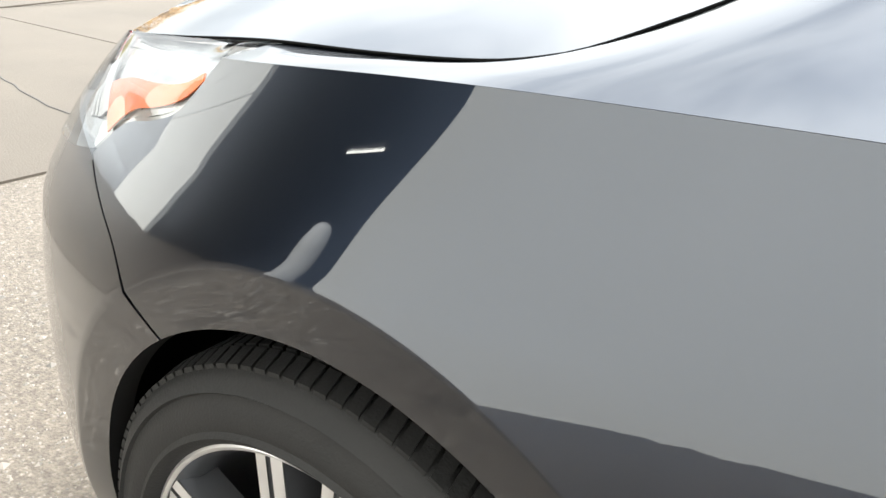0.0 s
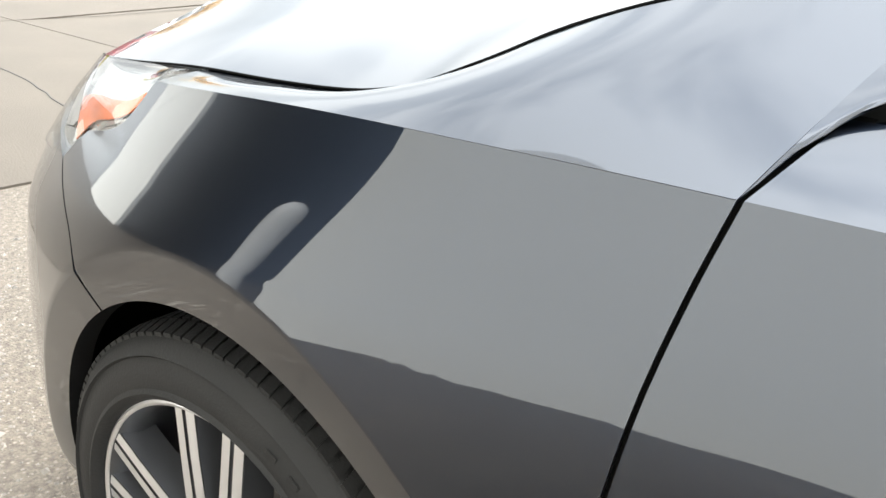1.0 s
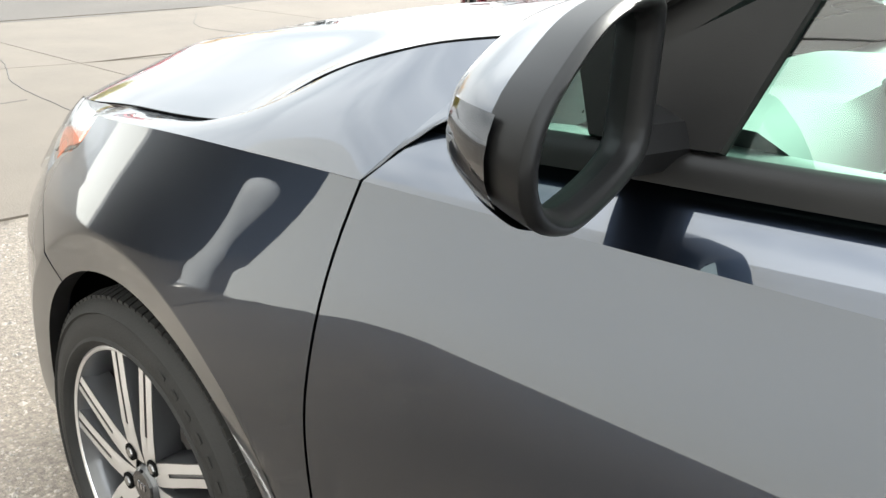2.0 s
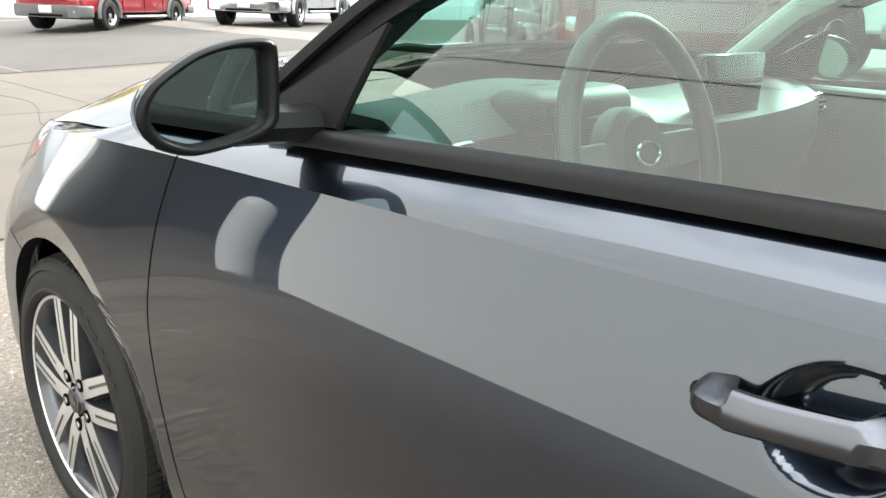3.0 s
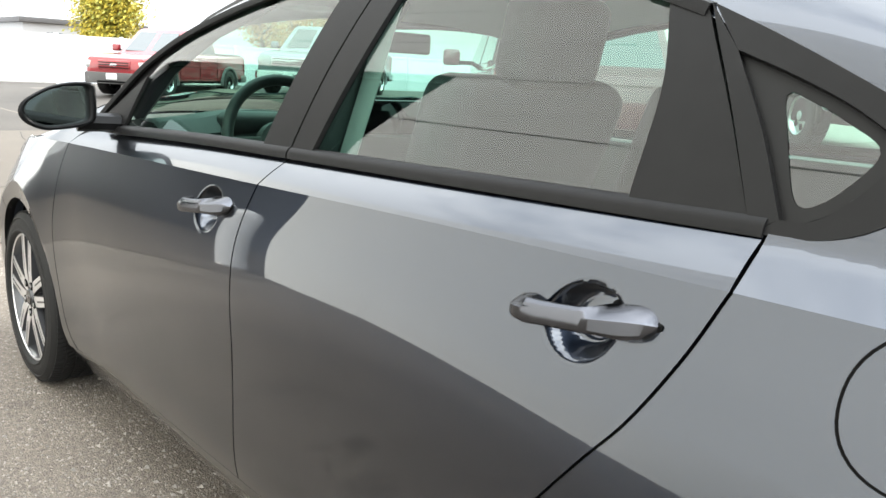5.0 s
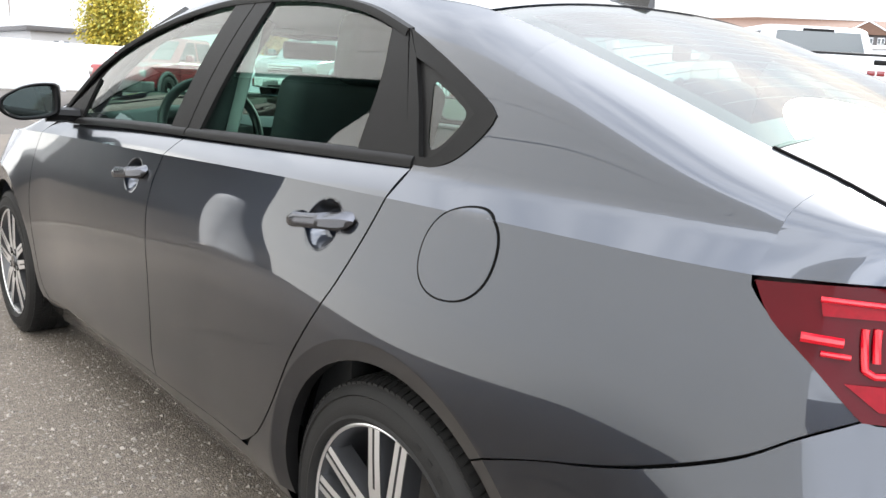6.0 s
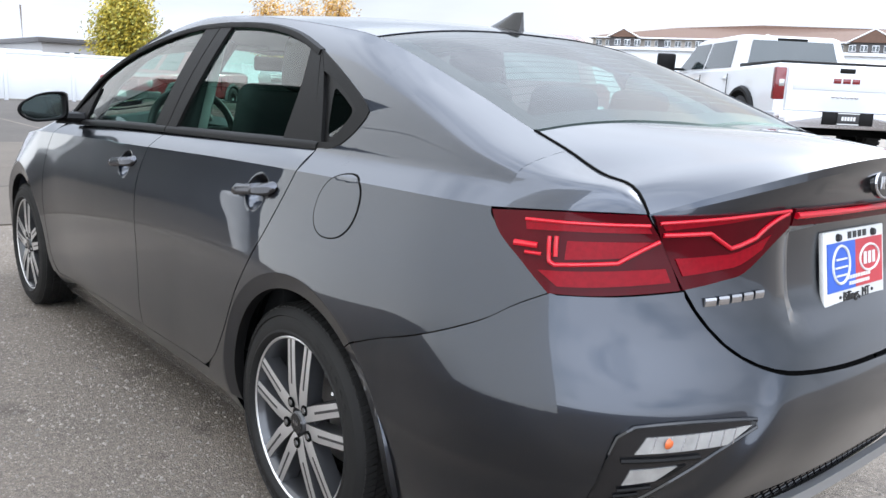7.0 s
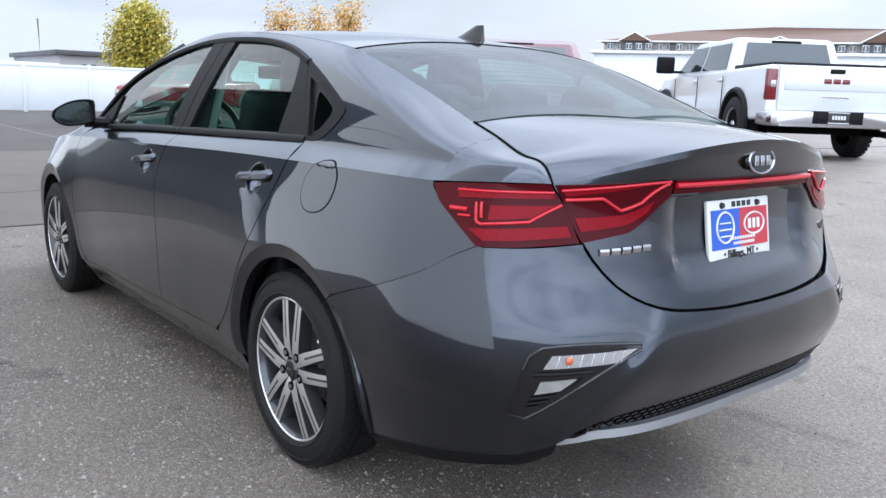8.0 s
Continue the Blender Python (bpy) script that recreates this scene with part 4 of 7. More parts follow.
def bumper_skin(u, z, out=0.0):
    """The tail's surface with the raised ridge that runs from the insert's tip down to the valance."""
    p = wrap(u, z, out)
    d = RIDGE_B - RIDGE_A
    ln = np.linalg.norm(d)
    q = np.array((p[1], p[2])) - RIDGE_A
    t, off = float(q @ d) / ln ** 2, float(q[0] * d[1] - q[1] * d[0]) / ln
    a, b = min(1, max(0, (0.835 - z) / 0.20)), min(1, max(0, (z - 0.43) / 0.14))
    e = min(1, max(0, (u - 3.15) / 0.30))
    out += 0.013 * a ** 1.3 * b * b * (3 - 2 * b) * e * e * (3 - 2 * e)
    p = wrap(u, z, out)
    if p[0] < 3.3 or t < -0.4 or t > 1.3:
        return p
    k = math.sin(math.pi * (t + 0.4) / 1.7) ** 0.7 * (math.exp(-(off / 0.030) ** 2) if off > 0 else math.exp(-(off / 0.085) ** 2))
    return wrap(u, z, out + 0.012 * k)


bg = on(bumper_skin, coons(b_bot, b_top, b_left, b_right))
band = flare_band(2.7, -11, 51.2, -9, 48.9, 60)
band = [[band[j][i] for j in range(8)] for i in range(61)]
bumper = sheet("rear_bumper", [bg, band, *([[(p[0], -p[1], p[2]) for p in reversed(row)] for row in q] for q in (bg, band))], PAINT, sedan, angle=14)
sheet("arch_lip", [[[flank(x, z) + np.array((0, d, 0)) for x, z in arc(2.7, -11, 51.2, 20)] for d in (0.0, 0.03)]], TRIM, bumper, thick=0)
# dark gaps behind the bumper and the lid
for pts in (seam + lamp_low, lid_low):
    cc = curve(pts, 30)
    for m in (1, -1):
        rows = [[wrap(u, z + d, -0.012) * np.array((1, m, 1)) for u, z in cc] for d in (-0.012, 0.012)]
        sheet("bumper_gap", [rows], DARK, bumper, thick=0, flip=m < 0)
# raised black strip draws the shade of the lid's side gap
for m in (1, -1):
    tube("lid_gap_line", [(p[0], (p[1] - 0.0025) * m, p[2] + 0.0008) for p in lid_l], 0.0034, DARK, lid, "dark strip drawn as the shaded gap beside the trunk lid", sides=6)


# tail lamps
def tail_lamp(s):
    def put(name, grids, material, parent, label="", thick=0.01):
        if s > 0:
            grids = [[[(p[0], -p[1], p[2]) for p in row] for row in g] for g in grids]
        return sheet(name, grids, material, parent, label, thick, flip=s > 0)

    lamp = new("tail_lamp")
    lamp.parent = sedan
    tagged(lamp, "dark red wraparound tail lamp")
    bot = curve([(u_x(3.480, 0.835), 0.835), (u_y(-0.75, 0.835), 0.836), (u_y(-0.612, 0.846), 0.847)], 20)
    top = curve([(u_x(3.350, 0.97), 0.974), (u_x(3.45, 0.975), 0.9815), (u_x(3.55, 0.98), 0.9845), (u_y(-0.670, 0.985), 0.9845)], 20)
    lft = curve([bot[0], (u_x(3.425, 0.89), 0.89), (u_x(3.375, 0.935), 0.935), top[0]], 12)
    rgt = curve([bot[-1], (u_y(-0.635, 0.92), 0.92), top[-1]], 12)
    g2 = coons(bot, top, lft, rgt)
    put("lens", [[[wrap(u, z, 0.005) for u, z in row] for row in g2]], REDLENS, lamp, "dark red outer lens")
    ibot = curve([(u_y(-0.606, 0.848), 0.848), (u_y(-0.52, 0.86), 0.862), (u_y(-0.46, 0.875), 0.877), (u_y(-0.345, 0.955), 0.955)], 16)
    itop = curve([(u_y(-0.658, 0.984), 0.984), (u_y(-0.5, 0.986), 0.988), (u_y(-0.35, 0.99), 0.991)], 16)
    g3 = coons(ibot, itop, np.linspace(ibot[0], itop[0], 11), np.linspace(ibot[-1], itop[-1], 11))
    inner = put("inner_lens", [[[wrap(u, z, 0.006) for u, z in row] for row in g3]], REDLENS, lamp, "dark red inner lens")

    def densify(pts, n):
        return [lerp(np.array(p), np.array(q), k / n) for p, q in zip(pts, pts[1:]) for k in range(n)] + [np.array(pts[-1])]

    def guide(pts, r, g, parent, out=0.0080, material=REDLIGHT, squash=1.0):
        nu, nv = len(g[0]) - 1, len(g) - 1
        path = []
        for a, b in densify(pts, 10):
            i, j = min(max(a, 0), 1) * nu, min(max(b, 0), 1) * nv
            i0, j0 = min(int(i), nu - 1), min(int(j), nv - 1)
            p = lerp(lerp(g[j0][i0], g[j0][i0 + 1], i - i0), lerp(g[j0 + 1][i0], g[j0 + 1][i0 + 1], i - i0), j - j0)
            path.append(wrap(p[0], p[1], out) * np.array((1, -s, 1)))
        tube("light_guide", path, r, material, parent, "red light guide", sides=8)

    bow = [(0.35, 0.72), (0.215, 0.40), (0.235, 0.36), (0.66, 0.37), (0.985, 0.62)]
    wave = [(0.02, 0.74), (0.33, 0.72), (0.45, 0.45), (0.66, 0.46), (0.96, 0.86)]
    # soft red fields, then the sharp guides
    def field(a, b, c, d, g, parent):
        nu, nv = len(g[0]) - 1, len(g) - 1
        grid = coons(np.linspace(a, b, 13), np.linspace(d, c, 13), np.linspace(a, d, 5), np.linspace(b, c, 5))
        rows = []
        for line in grid:
            row = []
            for u, v in line:
                i, j = u * nu, v * nv
                i0, j0 = min(int(i), nu - 1), min(int(j), nv - 1)
                p = lerp(lerp(g[j0][i0], g[j0][i0 + 1], i - i0), lerp(g[j0 + 1][i0], g[j0 + 1][i0 + 1], i - i0), j - j0)
                row.append(wrap(p[0], p[1], 0.0078))
            rows.append(row)
        put("reflector_field", [rows], REDMID, parent, "soft red reflector field", 0.002)

    field((0.13, 0.10), (0.95, 0.11), (0.95, 0.28), (0.08, 0.29), g2, lamp)
    field((0.33, 0.42), (0.70, 0.43), (0.94, 0.62), (0.44, 0.66), g2, lamp)
    field((0.22, 0.80), (0.97, 0.74), (0.97, 0.83), (0.24, 0.90), g2, lamp)
    field((0.04, 0.18), (0.70, 0.14), (0.80, 0.32), (0.04, 0.42), g3, inner)
    field((0.04, 0.80), (0.90, 0.90), (0.97, 0.95), (0.03, 0.89), g3, inner)
    guide(bow, 0.0042, g2, lamp)
    guide([(0.395, 0.72), (0.285, 0.46)], 0.0045, g2, lamp)
    guide([(0.07, 0.635), (0.22, 0.60)], 0.006, g2, lamp)
    guide([(0.09, 0.51), (0.20, 0.49)], 0.0035, g2, lamp)
    guide([(0.24, 0.91), (0.5, 0.88), (0.985, 0.85)], 0.0035, g2, lamp)
    guide(wave, 0.0045, g3, inner)
    guide([(0.02, 0.90), (0.4, 0.93), (0.98, 0.965)], 0.0035, g3, inner)


tail_lamp(-1)
tail_lamp(1)
bar_g = [[wrap(u_y(y, z0 + 0.004 * 0), lerp(z0, z1, t), 0.006) for y, z0, z1 in [(yy, 0.957, 0.992) for yy in np.linspace(-0.340, 0, 20)]] for t in np.linspace(0, 1, 5)]
for row in bar_g:
    for i, yy in enumerate(np.linspace(-0.340, 0, 20)):
        row[i][1] = yy
light_bar = sheet("light_bar", [bar_g, [[(p[0], -p[1], p[2]) for p in reversed(r)] for r in bar_g]], REDLENS, sedan, "dark red light bar across the trunk lid")
bp = [bar_g[3][i] + np.array((0.004, 0, -0.004)) for i in range(20)]
tube("light_guide", bp + [np.array((p[0], -p[1], p[2])) for p in reversed(bp[:-1])], 0.007, REDLIGHT, light_bar, "bright red light strip", sides=8)


# ---- wheels ----
def wheel(cx, s, turn):
    w = new("wheel")
    w.parent = sedan
    w.matrix_basis = Matrix.Translation((cx, 0, HUB))
    tagged(w, "five double-spoke machined alloy wheel with black tyre")

    def flipped(vf):
        v, f = vf
        return [(a, b * s, c) for a, b, c in v], [q if s < 0 else q[::-1] for q in f]

    prof = [(0.230, -0.66), (0.250, -0.655), (0.285, -0.66), (0.302, -0.675), (0.311, -0.69), (0.312, -0.855), (0.309, -0.866), (0.300, -0.875), (0.292, -0.880),
            (0.288, -0.8835), (0.285, -0.880), (0.272, -0.884), (0.260, -0.887), (0.250, -0.886), (0.244, -0.889), (0.239, -0.886), (0.234, -0.880), (0.229, -0.868)]
    # -y is outward on the near side
    v, f = flipped(lathe([(r, y) for r, y in prof], 96))
    tyre = mesh_ob("tyre", v, f, RUBBER, w, "black rubber tyre with worn tread", 30)
    # shoulder blocks and tread blocks
    verts, faces = [], []
    n = 108
    for k in range(n):
        a0, a1 = 2 * math.pi * k / n, 2 * math.pi * (k + 0.76) / n
        for row, (y0, y1) in enumerate(((-0.869, -0.842), (-0.837, -0.808), (-0.802, -0.772), (-0.766, -0.737), (-0.731, -0.70))):
            off = (row % 2) * math.pi / n
            i0 = len(verts)
            skew = 0.02 if row in (0, 4) else 0.035 * (1 if row % 2 else -1)
            for r in (0.306, 0.3175):
                ro = r - (0.0065 if row == 0 else 0)
                for a, y, q in ((a0, y0, ro), (a1, y0, ro), (a1 + skew, y1, r), (a0 + skew, y1, r)):
                    verts.append((q * math.cos(a + off), y if s < 0 else -y, q * math.sin(a + off)))
            fs = [(0, 3, 2, 1), (4, 5, 6, 7), (0, 1, 5, 4), (1, 2, 6, 5), (2, 3, 7, 6), (3, 0, 4, 7)]
            faces += [tuple(i0 + q for q in (fc if s > 0 else fc[::-1])) for fc in fs]
    mesh_ob("tread", verts, faces, RUBBER, tyre, "", 20)
    # rim barrel and machined outer lip
    v, f = flipped(lathe([(0.221, -0.70), (0.214, -0.72), (0.209, -0.78), (0.212, -0.85), (0.2195, -0.866), (0.2245, -0.8735)], 72))
    mesh_ob("rim_barrel", v, f, ALLOYDARK, w, "", 40)
    v, f = flipped(lathe([(0.2235, -0.871), (0.2250, -0.8745), (0.229, -0.8765), (0.2325, -0.875), (0.2335, -0.868)], 96))
    mesh_ob("rim_lip", v, f, ALLOY, w, "bright machined rim lip", 40)
    v, f = flipped(lathe([(0.0, -0.742), (0.14, -0.742), (0.142, -0.735)], 48))
    mesh_ob("brake_disc", v, f, STEEL, w, "grey brake disc", 40)
    v, f = flipped(lathe([(0.0, -0.70), (0.20, -0.70), (0.206, -0.69)], 48))
    mesh_ob("inner_cover", v, f, DARK, w, "", 40)

    # five pairs of spokes: dark body with a machined face and a groove
    def spoke(ang, side_k):
        ca, sa = math.cos(ang), math.sin(ang)
        st = []
        for r, half, off, yf in ((0.036, 0.0175, 0.0175, -0.868), (0.062, 0.0205, 0.0235, -0.872), (0.10, 0.0205, 0.029, -0.874), (0.165, 0.0188, 0.0365, -0.873), (0.2255, 0.0188, 0.043, -0.871)):
            st.append((r, half, off * side_k, yf))
        body_v, body_f, face_v, face_f = [], [], [], []

        def at(r, t, y):
            return (r * ca - t * sa, y * -s, r * sa + t * ca)

        for r, h, o, y in st:
            h2 = h
            body_v += [at(r, o - h2 - 0.003, -(-y) + 0.042), at(r, o - h2, y + 0.001), at(r, o + h2, y + 0.001), at(r, o + h2 + 0.003, -(-y) + 0.042)]
            g = 0.0034
            face_v += [at(r, o - h2 + 0.001, y - 0.0005), at(r, o - g, y - 0.0015), at(r, o + g, y - 0.0015), at(r, o + h2 - 0.001, y - 0.0005)]
        m = len(st)
        for i in range(m - 1):
            a, b = i * 4, (i + 1) * 4
            for k in range(3):
                q = (a + k, a + k + 1, b + k + 1, b + k)
                body_f.append(q if s < 0 else q[::-1])
            for k in (0, 2) if i > 1 else (0, 1, 2):
                q = (a + k, a + k + 1, b + k + 1, b + k)
                face_f.append(q if s < 0 else q[::-1])
        sp = mesh_ob("spoke", body_v, body_f, ALLOYDARK, w, "", 30)
        mesh_ob("spoke_face", face_v, face_f, ALLOY, sp, "machined spoke face", 30)

    for k in range(5):
        a = radians(turn + 72 * k)
        spoke(a, 1)
        spoke(a, -1)
        b = a + radians(36)
        v, f = lathe([(0.0, -0.8775), (0.0078, -0.8775), (0.0088, -0.874), (0.0088, -0.83)], 6)
        mesh_ob("wheel_nut", [(x + 0.057 * math.cos(b), y * -s, z + 0.057 * math.sin(b)) for x, y, z in v], [q if s < 0 else q[::-1] for q in f], STEEL, w, "", 30)
        v, f = lathe([(0.008, -0.8752), (0.0145, -0.8752), (0.015, -0.83)], 16)
        mesh_ob("nut_seat", [(x + 0.057 * math.cos(b), y * -s, z + 0.057 * math.sin(b)) for x, y, z in v], [q if s < 0 else q[::-1] for q in f], DARK, w, "", 30)
    v, f = flipped(lathe([(0.0, -0.876), (0.026, -0.876), (0.030, -0.873), (0.034, -0.864), (0.05, -0.858), (0.074, -0.862), (0.076, -0.82)], 40))
    mesh_ob("hub", v, f, ALLOYDARK, w, "", 30)
    v, f = flipped(lathe([(0.0, -0.8785), (0.026, -0.8785), (0.0285, -0.875)], 32))
    cap = mesh_ob("centre_cap", v, f, GLOSSBLACK, w, "black centre cap", 30)
    for dx in (-0.009, 0, 0.009):
        part("cap_mark", box_bm(dx - 0.0025, dx + 0.0025, s * 0.8785, s * 0.8800, -0.005, 0.005), CHROME, cap)
    v, f = lathe([(0.0, -0.868), (0.005, -0.868), (0.005, -0.86), (0.0035, -0.845)], 8)
    mesh_ob("valve", [(x + 0.203 * math.cos(radians(40)), y * -s, z + 0.203 * math.sin(radians(40))) for x, y, z in v], [q if s < 0 else q[::-1] for q in f], WHITE, w, "", 30)
    # raised bars where the side wall carries writing
    for ang, count, step in ((66, 6, 7.5), (246, 6, 7.5)):
        for k in range(count):
            a = radians(ang - k * step)
            bm = box_bm(-0.008, 0.008, -0.0006, 0.0006, -0.008, 0.008, 0.0004, 1)
            bm.transform(Matrix.Rotation(-a + math.pi / 2, 4, "Y"))
            bm.transform(Matrix.Translation((0.264 * math.cos(a), s * 0.8855, 0.264 * math.sin(a))))
            part("sidewall_mark", bm, RUBBER, tyre)
    # wheel house
    rows = [[(r * math.cos(a), y * -s, r * math.sin(a)) for a in np.linspace(radians(-8), radians(188), 40)] for r, y in ((0.412, -0.80), (0.415, -0.76), (0.41, -0.62), (0.34, -0.56), (0.02, -0.55))]
    sheet("wheel_house_liner", [rows], DARK, w, "black wheel house liner", thick=0, flip=s < 0)


for cx, turn in ((0.0, 92), (2.7, 89)):
    for s in (-1, 1):
        wheel(cx, s, turn)

# floor pan closes the car below, firewall inside
part("floor_pan", box_bm(-0.75, 3.40, -0.52, 0.52, 0.17, 0.26, 0.02), DARK, sedan)
part("floor_pan", box_bm(0.42, 2.3, -0.80, 0.80, 0.17, 0.24, 0.02), DARK, sedan)


# ---- ground ----
def ground_height(x, y):
    k = min(1, max(0, (x + 29) / 6))
    return 0.40 * k * min(1, max(0, (y - 2.5) / 6.5)) ** 1.5


ASPHALT = mat("worn_asphalt", (0.205, 0.173, 0.141), 0.85, 0, 0, 0.0, 1.6, 0.9, 160, 0.35, color2=(0.090, 0.077, 0.064), detail=9.0)
nt = ASPHALT.node_tree
b = nt.nodes["Principled BSDF"]
vor = nt.nodes.new("ShaderNodeTexVoronoi")
vor.inputs["Scale"].default_value = 85.0
vr = nt.nodes.new("ShaderNodeValToRGB")
vr.color_ramp.elements[0].position, vr.color_ramp.elements[0].color = 0.05, (1, 1, 1, 1)
vr.color_ramp.elements[1].position, vr.color_ramp.elements[1].color = 0.45, (0, 0, 0, 1)
vc = nt.nodes.new("ShaderNodeMixRGB")
vc.inputs["Color2"].default_value = (0.29, 0.258, 0.222, 1)
old = b.inputs["Base Color"].links[0].from_socket
rnd = nt.nodes.new("ShaderNodeMath")
rnd.operation = "MULTIPLY"
nt.links.new(nt.nodes["Texture Coordinate"].outputs["Object"], vor.inputs["Vector"])
nt.links.new(vor.outputs["Distance"], vr.inputs["Fac"])
sep = nt.nodes.new("ShaderNodeSeparateColor")
nt.links.new(vor.outputs["Color"], sep.inputs["Color"])
nt.links.new(vr.outputs["Color"], rnd.inputs[0])
nt.links.new(sep.outputs["Red"], rnd.inputs[1])
nt.links.new(rnd.outputs["Value"], vc.inputs["Fac"])
nt.links.new(old, vc.inputs["Color1"])
fine = nt.nodes.new("ShaderNodeTexNoise")
fine.inputs["Scale"].default_value, fine.inputs["Detail"].default_value, fine.inputs["Roughness"].default_value = 55.0, 8.0, 0.75
fr_ = nt.nodes.new("ShaderNodeMapRange")
fr_.inputs["From Min"].default_value, fr_.inputs["From Max"].default_value = 0.3, 0.7
fr_.inputs["To Min"].default_value, fr_.inputs["To Max"].default_value = 0.45, 1.45
fm = nt.nodes.new("ShaderNodeMixRGB")
fm.blend_type = "MULTIPLY"
fm.inputs["Fac"].default_value = 1.0
nt.links.new(nt.nodes["Texture Coordinate"].outputs["Object"], fine.inputs["Vector"])
nt.links.new(fine.outputs["Fac"], fr_.inputs["Value"])
nt.links.new(vc.outputs["Color"], fm.inputs["Color1"])
nt.links.new(fr_.outputs["Result"], fm.inputs["Color2"])
spot = nt.nodes.new("ShaderNodeTexNoise")
spot.inputs["Scale"].default_value, spot.inputs["Detail"].default_value = 3.2, 7.0
sr = nt.nodes.new("ShaderNodeMapRange")
sr.inputs["From Min"].default_value, sr.inputs["From Max"].default_value = 0.30, 0.40
sr.inputs["To Min"].default_value, sr.inputs["To Max"].default_value = 0.55, 1.0
sm = nt.nodes.new("ShaderNodeMixRGB")
sm.blend_type = "MULTIPLY"
sm.inputs["Fac"].default_value = 1.0
nt.links.new(nt.nodes["Texture Coordinate"].outputs["Object"], spot.inputs["Vector"])
nt.links.new(spot.outputs["Fac"], sr.inputs["Value"])
nt.links.new(fm.outputs["Color"], sm.inputs["Color1"])
nt.links.new(sr.outputs["Result"], sm.inputs["Color2"])
nt.links.new(sm.outputs["Color"], b.inputs["Base Color"])
CONCRETE = mat("pale_concrete", (0.102, 0.083, 0.064), 0.8, 0, 0, 0.42, 1.5, 0.35, 120, detail=11.0)
OLDASPHALT = mat("grey_lot_asphalt", (0.060, 0.050, 0.041), 0.85, 0, 0, 0.5, 0.8, 0.4, 60, detail=11.0)


def span(vals):
    return sorted(set(vals))


gx = span([-900, -300, -120, -60, -40, *np.arange(-32, 12.1, 1.0), 20, 40, 120, 400])
gy = span([-400, -100, -30, *np.arange(-12, 32.1, 1.0), 45, 70, 120, 300, 900])
verts = [(x, y, ground_height(x, y)) for y in gy for x in gx]
nx = len(gx)
faces = [(j * nx + i, j * nx + i + 1, (j + 1) * nx + i + 1, (j + 1) * nx + i) for j in range(len(gy) - 1) for i in range(nx - 1)]
ground = mesh_ob("ground", verts, faces, ASPHALT, None, "", 60)
tagged(ground, "worn grey-brown asphalt with coarse stones", "ground", kind="structure")


def paving(name, x0, x1, y0, y1, material, label, lift, skew=0.0, parent=None):
    vs, fs = [], []
    xs, ys = np.linspace(x0, x1, 16), np.linspace(y0, y1, 40)
    for y in ys:
        for x in xs:
            vs.append((x + skew * y, y, ground_height(x, y) + lift))
    for j in range(39):
        for i in range(15):
            a = j * 16 + i
            fs.append((a, a + 1, a + 17, a + 16))
    ob = mesh_ob(name, vs, fs, material, parent, "", 60)
    return ob if parent else tagged(ob, label, "pavement", kind="structure")


apron = tagged(new("pavement"), "pale concrete apron of large slabs with dark joints", "pavement", kind="structure")
JOINT = mat("joint_filler", (0.07, 0.065, 0.06), 0.9, 0, 0, 0.3, 9)
paving("joint_filler", -10.2, -2.39, -10, 26, JOINT, "", 0.003, 0.0, apron)
for x0, x1 in ((-10.2, -6.42), (-6.405, -2.38)):
    for k in range(9):
        y0, y1 = -10 + k * 4.0, -10 + (k + 1) * 4.0 - 0.014
        vs, fs = [], []
        for y in np.linspace(y0, y1, 6):
            for x in (x0, (x0 + x1) / 2, x1):
                vs.append((x, y, ground_height(x, y) + 0.010))
        nv_ = len(vs)
        for j in range(5):
            for i in range(2):
                q = j * 3 + i
                fs.append((q, q + 1, q + 4, q + 3))
        vs += [(x0, y0, ground_height(x0, y0)), (x1, y0, ground_height(x1, y0)), (x1, y1, ground_height(x1, y1)), (x0, y1, ground_height(x0, y1))]
        fs += [(0, nv_, nv_ + 1, 2), (2, nv_ + 1, nv_ + 2, 17), (17, nv_ + 2, nv_ + 3, 15), (15, nv_ + 3, nv_, 0)]
        mesh_ob("slab", vs, fs, CONCRETE, apron, "", 30)
for pts in ([(-10.0, 1.6), (-8.6, 1.35), (-7.2, 1.55), (-5.6, 1.1), (-4.2, 0.95), (-3.2, 0.75), (-2.5, 0.8)], [(-9.6, 5.2), (-8.2, 4.4), (-6.5, 4.6), (-5.0, 3.9)], [(-5.2, -1.6), (-4.6, -0.4), (-4.9, 0.9)]):
    cc = curve([(*p, 0) for p in pts], 60)
    wob = random.Random(len(pts))
    tube("crack", [(p[0], p[1] + wob.uniform(-0.008, 0.008), ground_height(p[0], p[1]) + 0.0095) for p in cc], 0.0055, JOINT, apron, sides=5)
paving("road", -31, -10.2, -14, 40, OLDASPHALT, "smooth grey asphalt of the far lot", 0.004)

# ---- building behind the camera ----
SIDING = mat("pale_grey_metal_siding", (0.905, 0.91, 0.885), 0.55, 0, 0, 0.12, 0.7, 0.04, 30)
WALLY = -3.6
bay = tagged(new("wall_south"), "pale grey metal wall of a service building with an open bay", "wall", kind="structure")


def wall_piece(x0, x1, z0, z1, parent=bay, name="wall_panel"):
    return part(name, box_bm(x0, x1, WALLY - 0.2, WALLY, z0, z1, 0.004, 1), SIDING, parent)


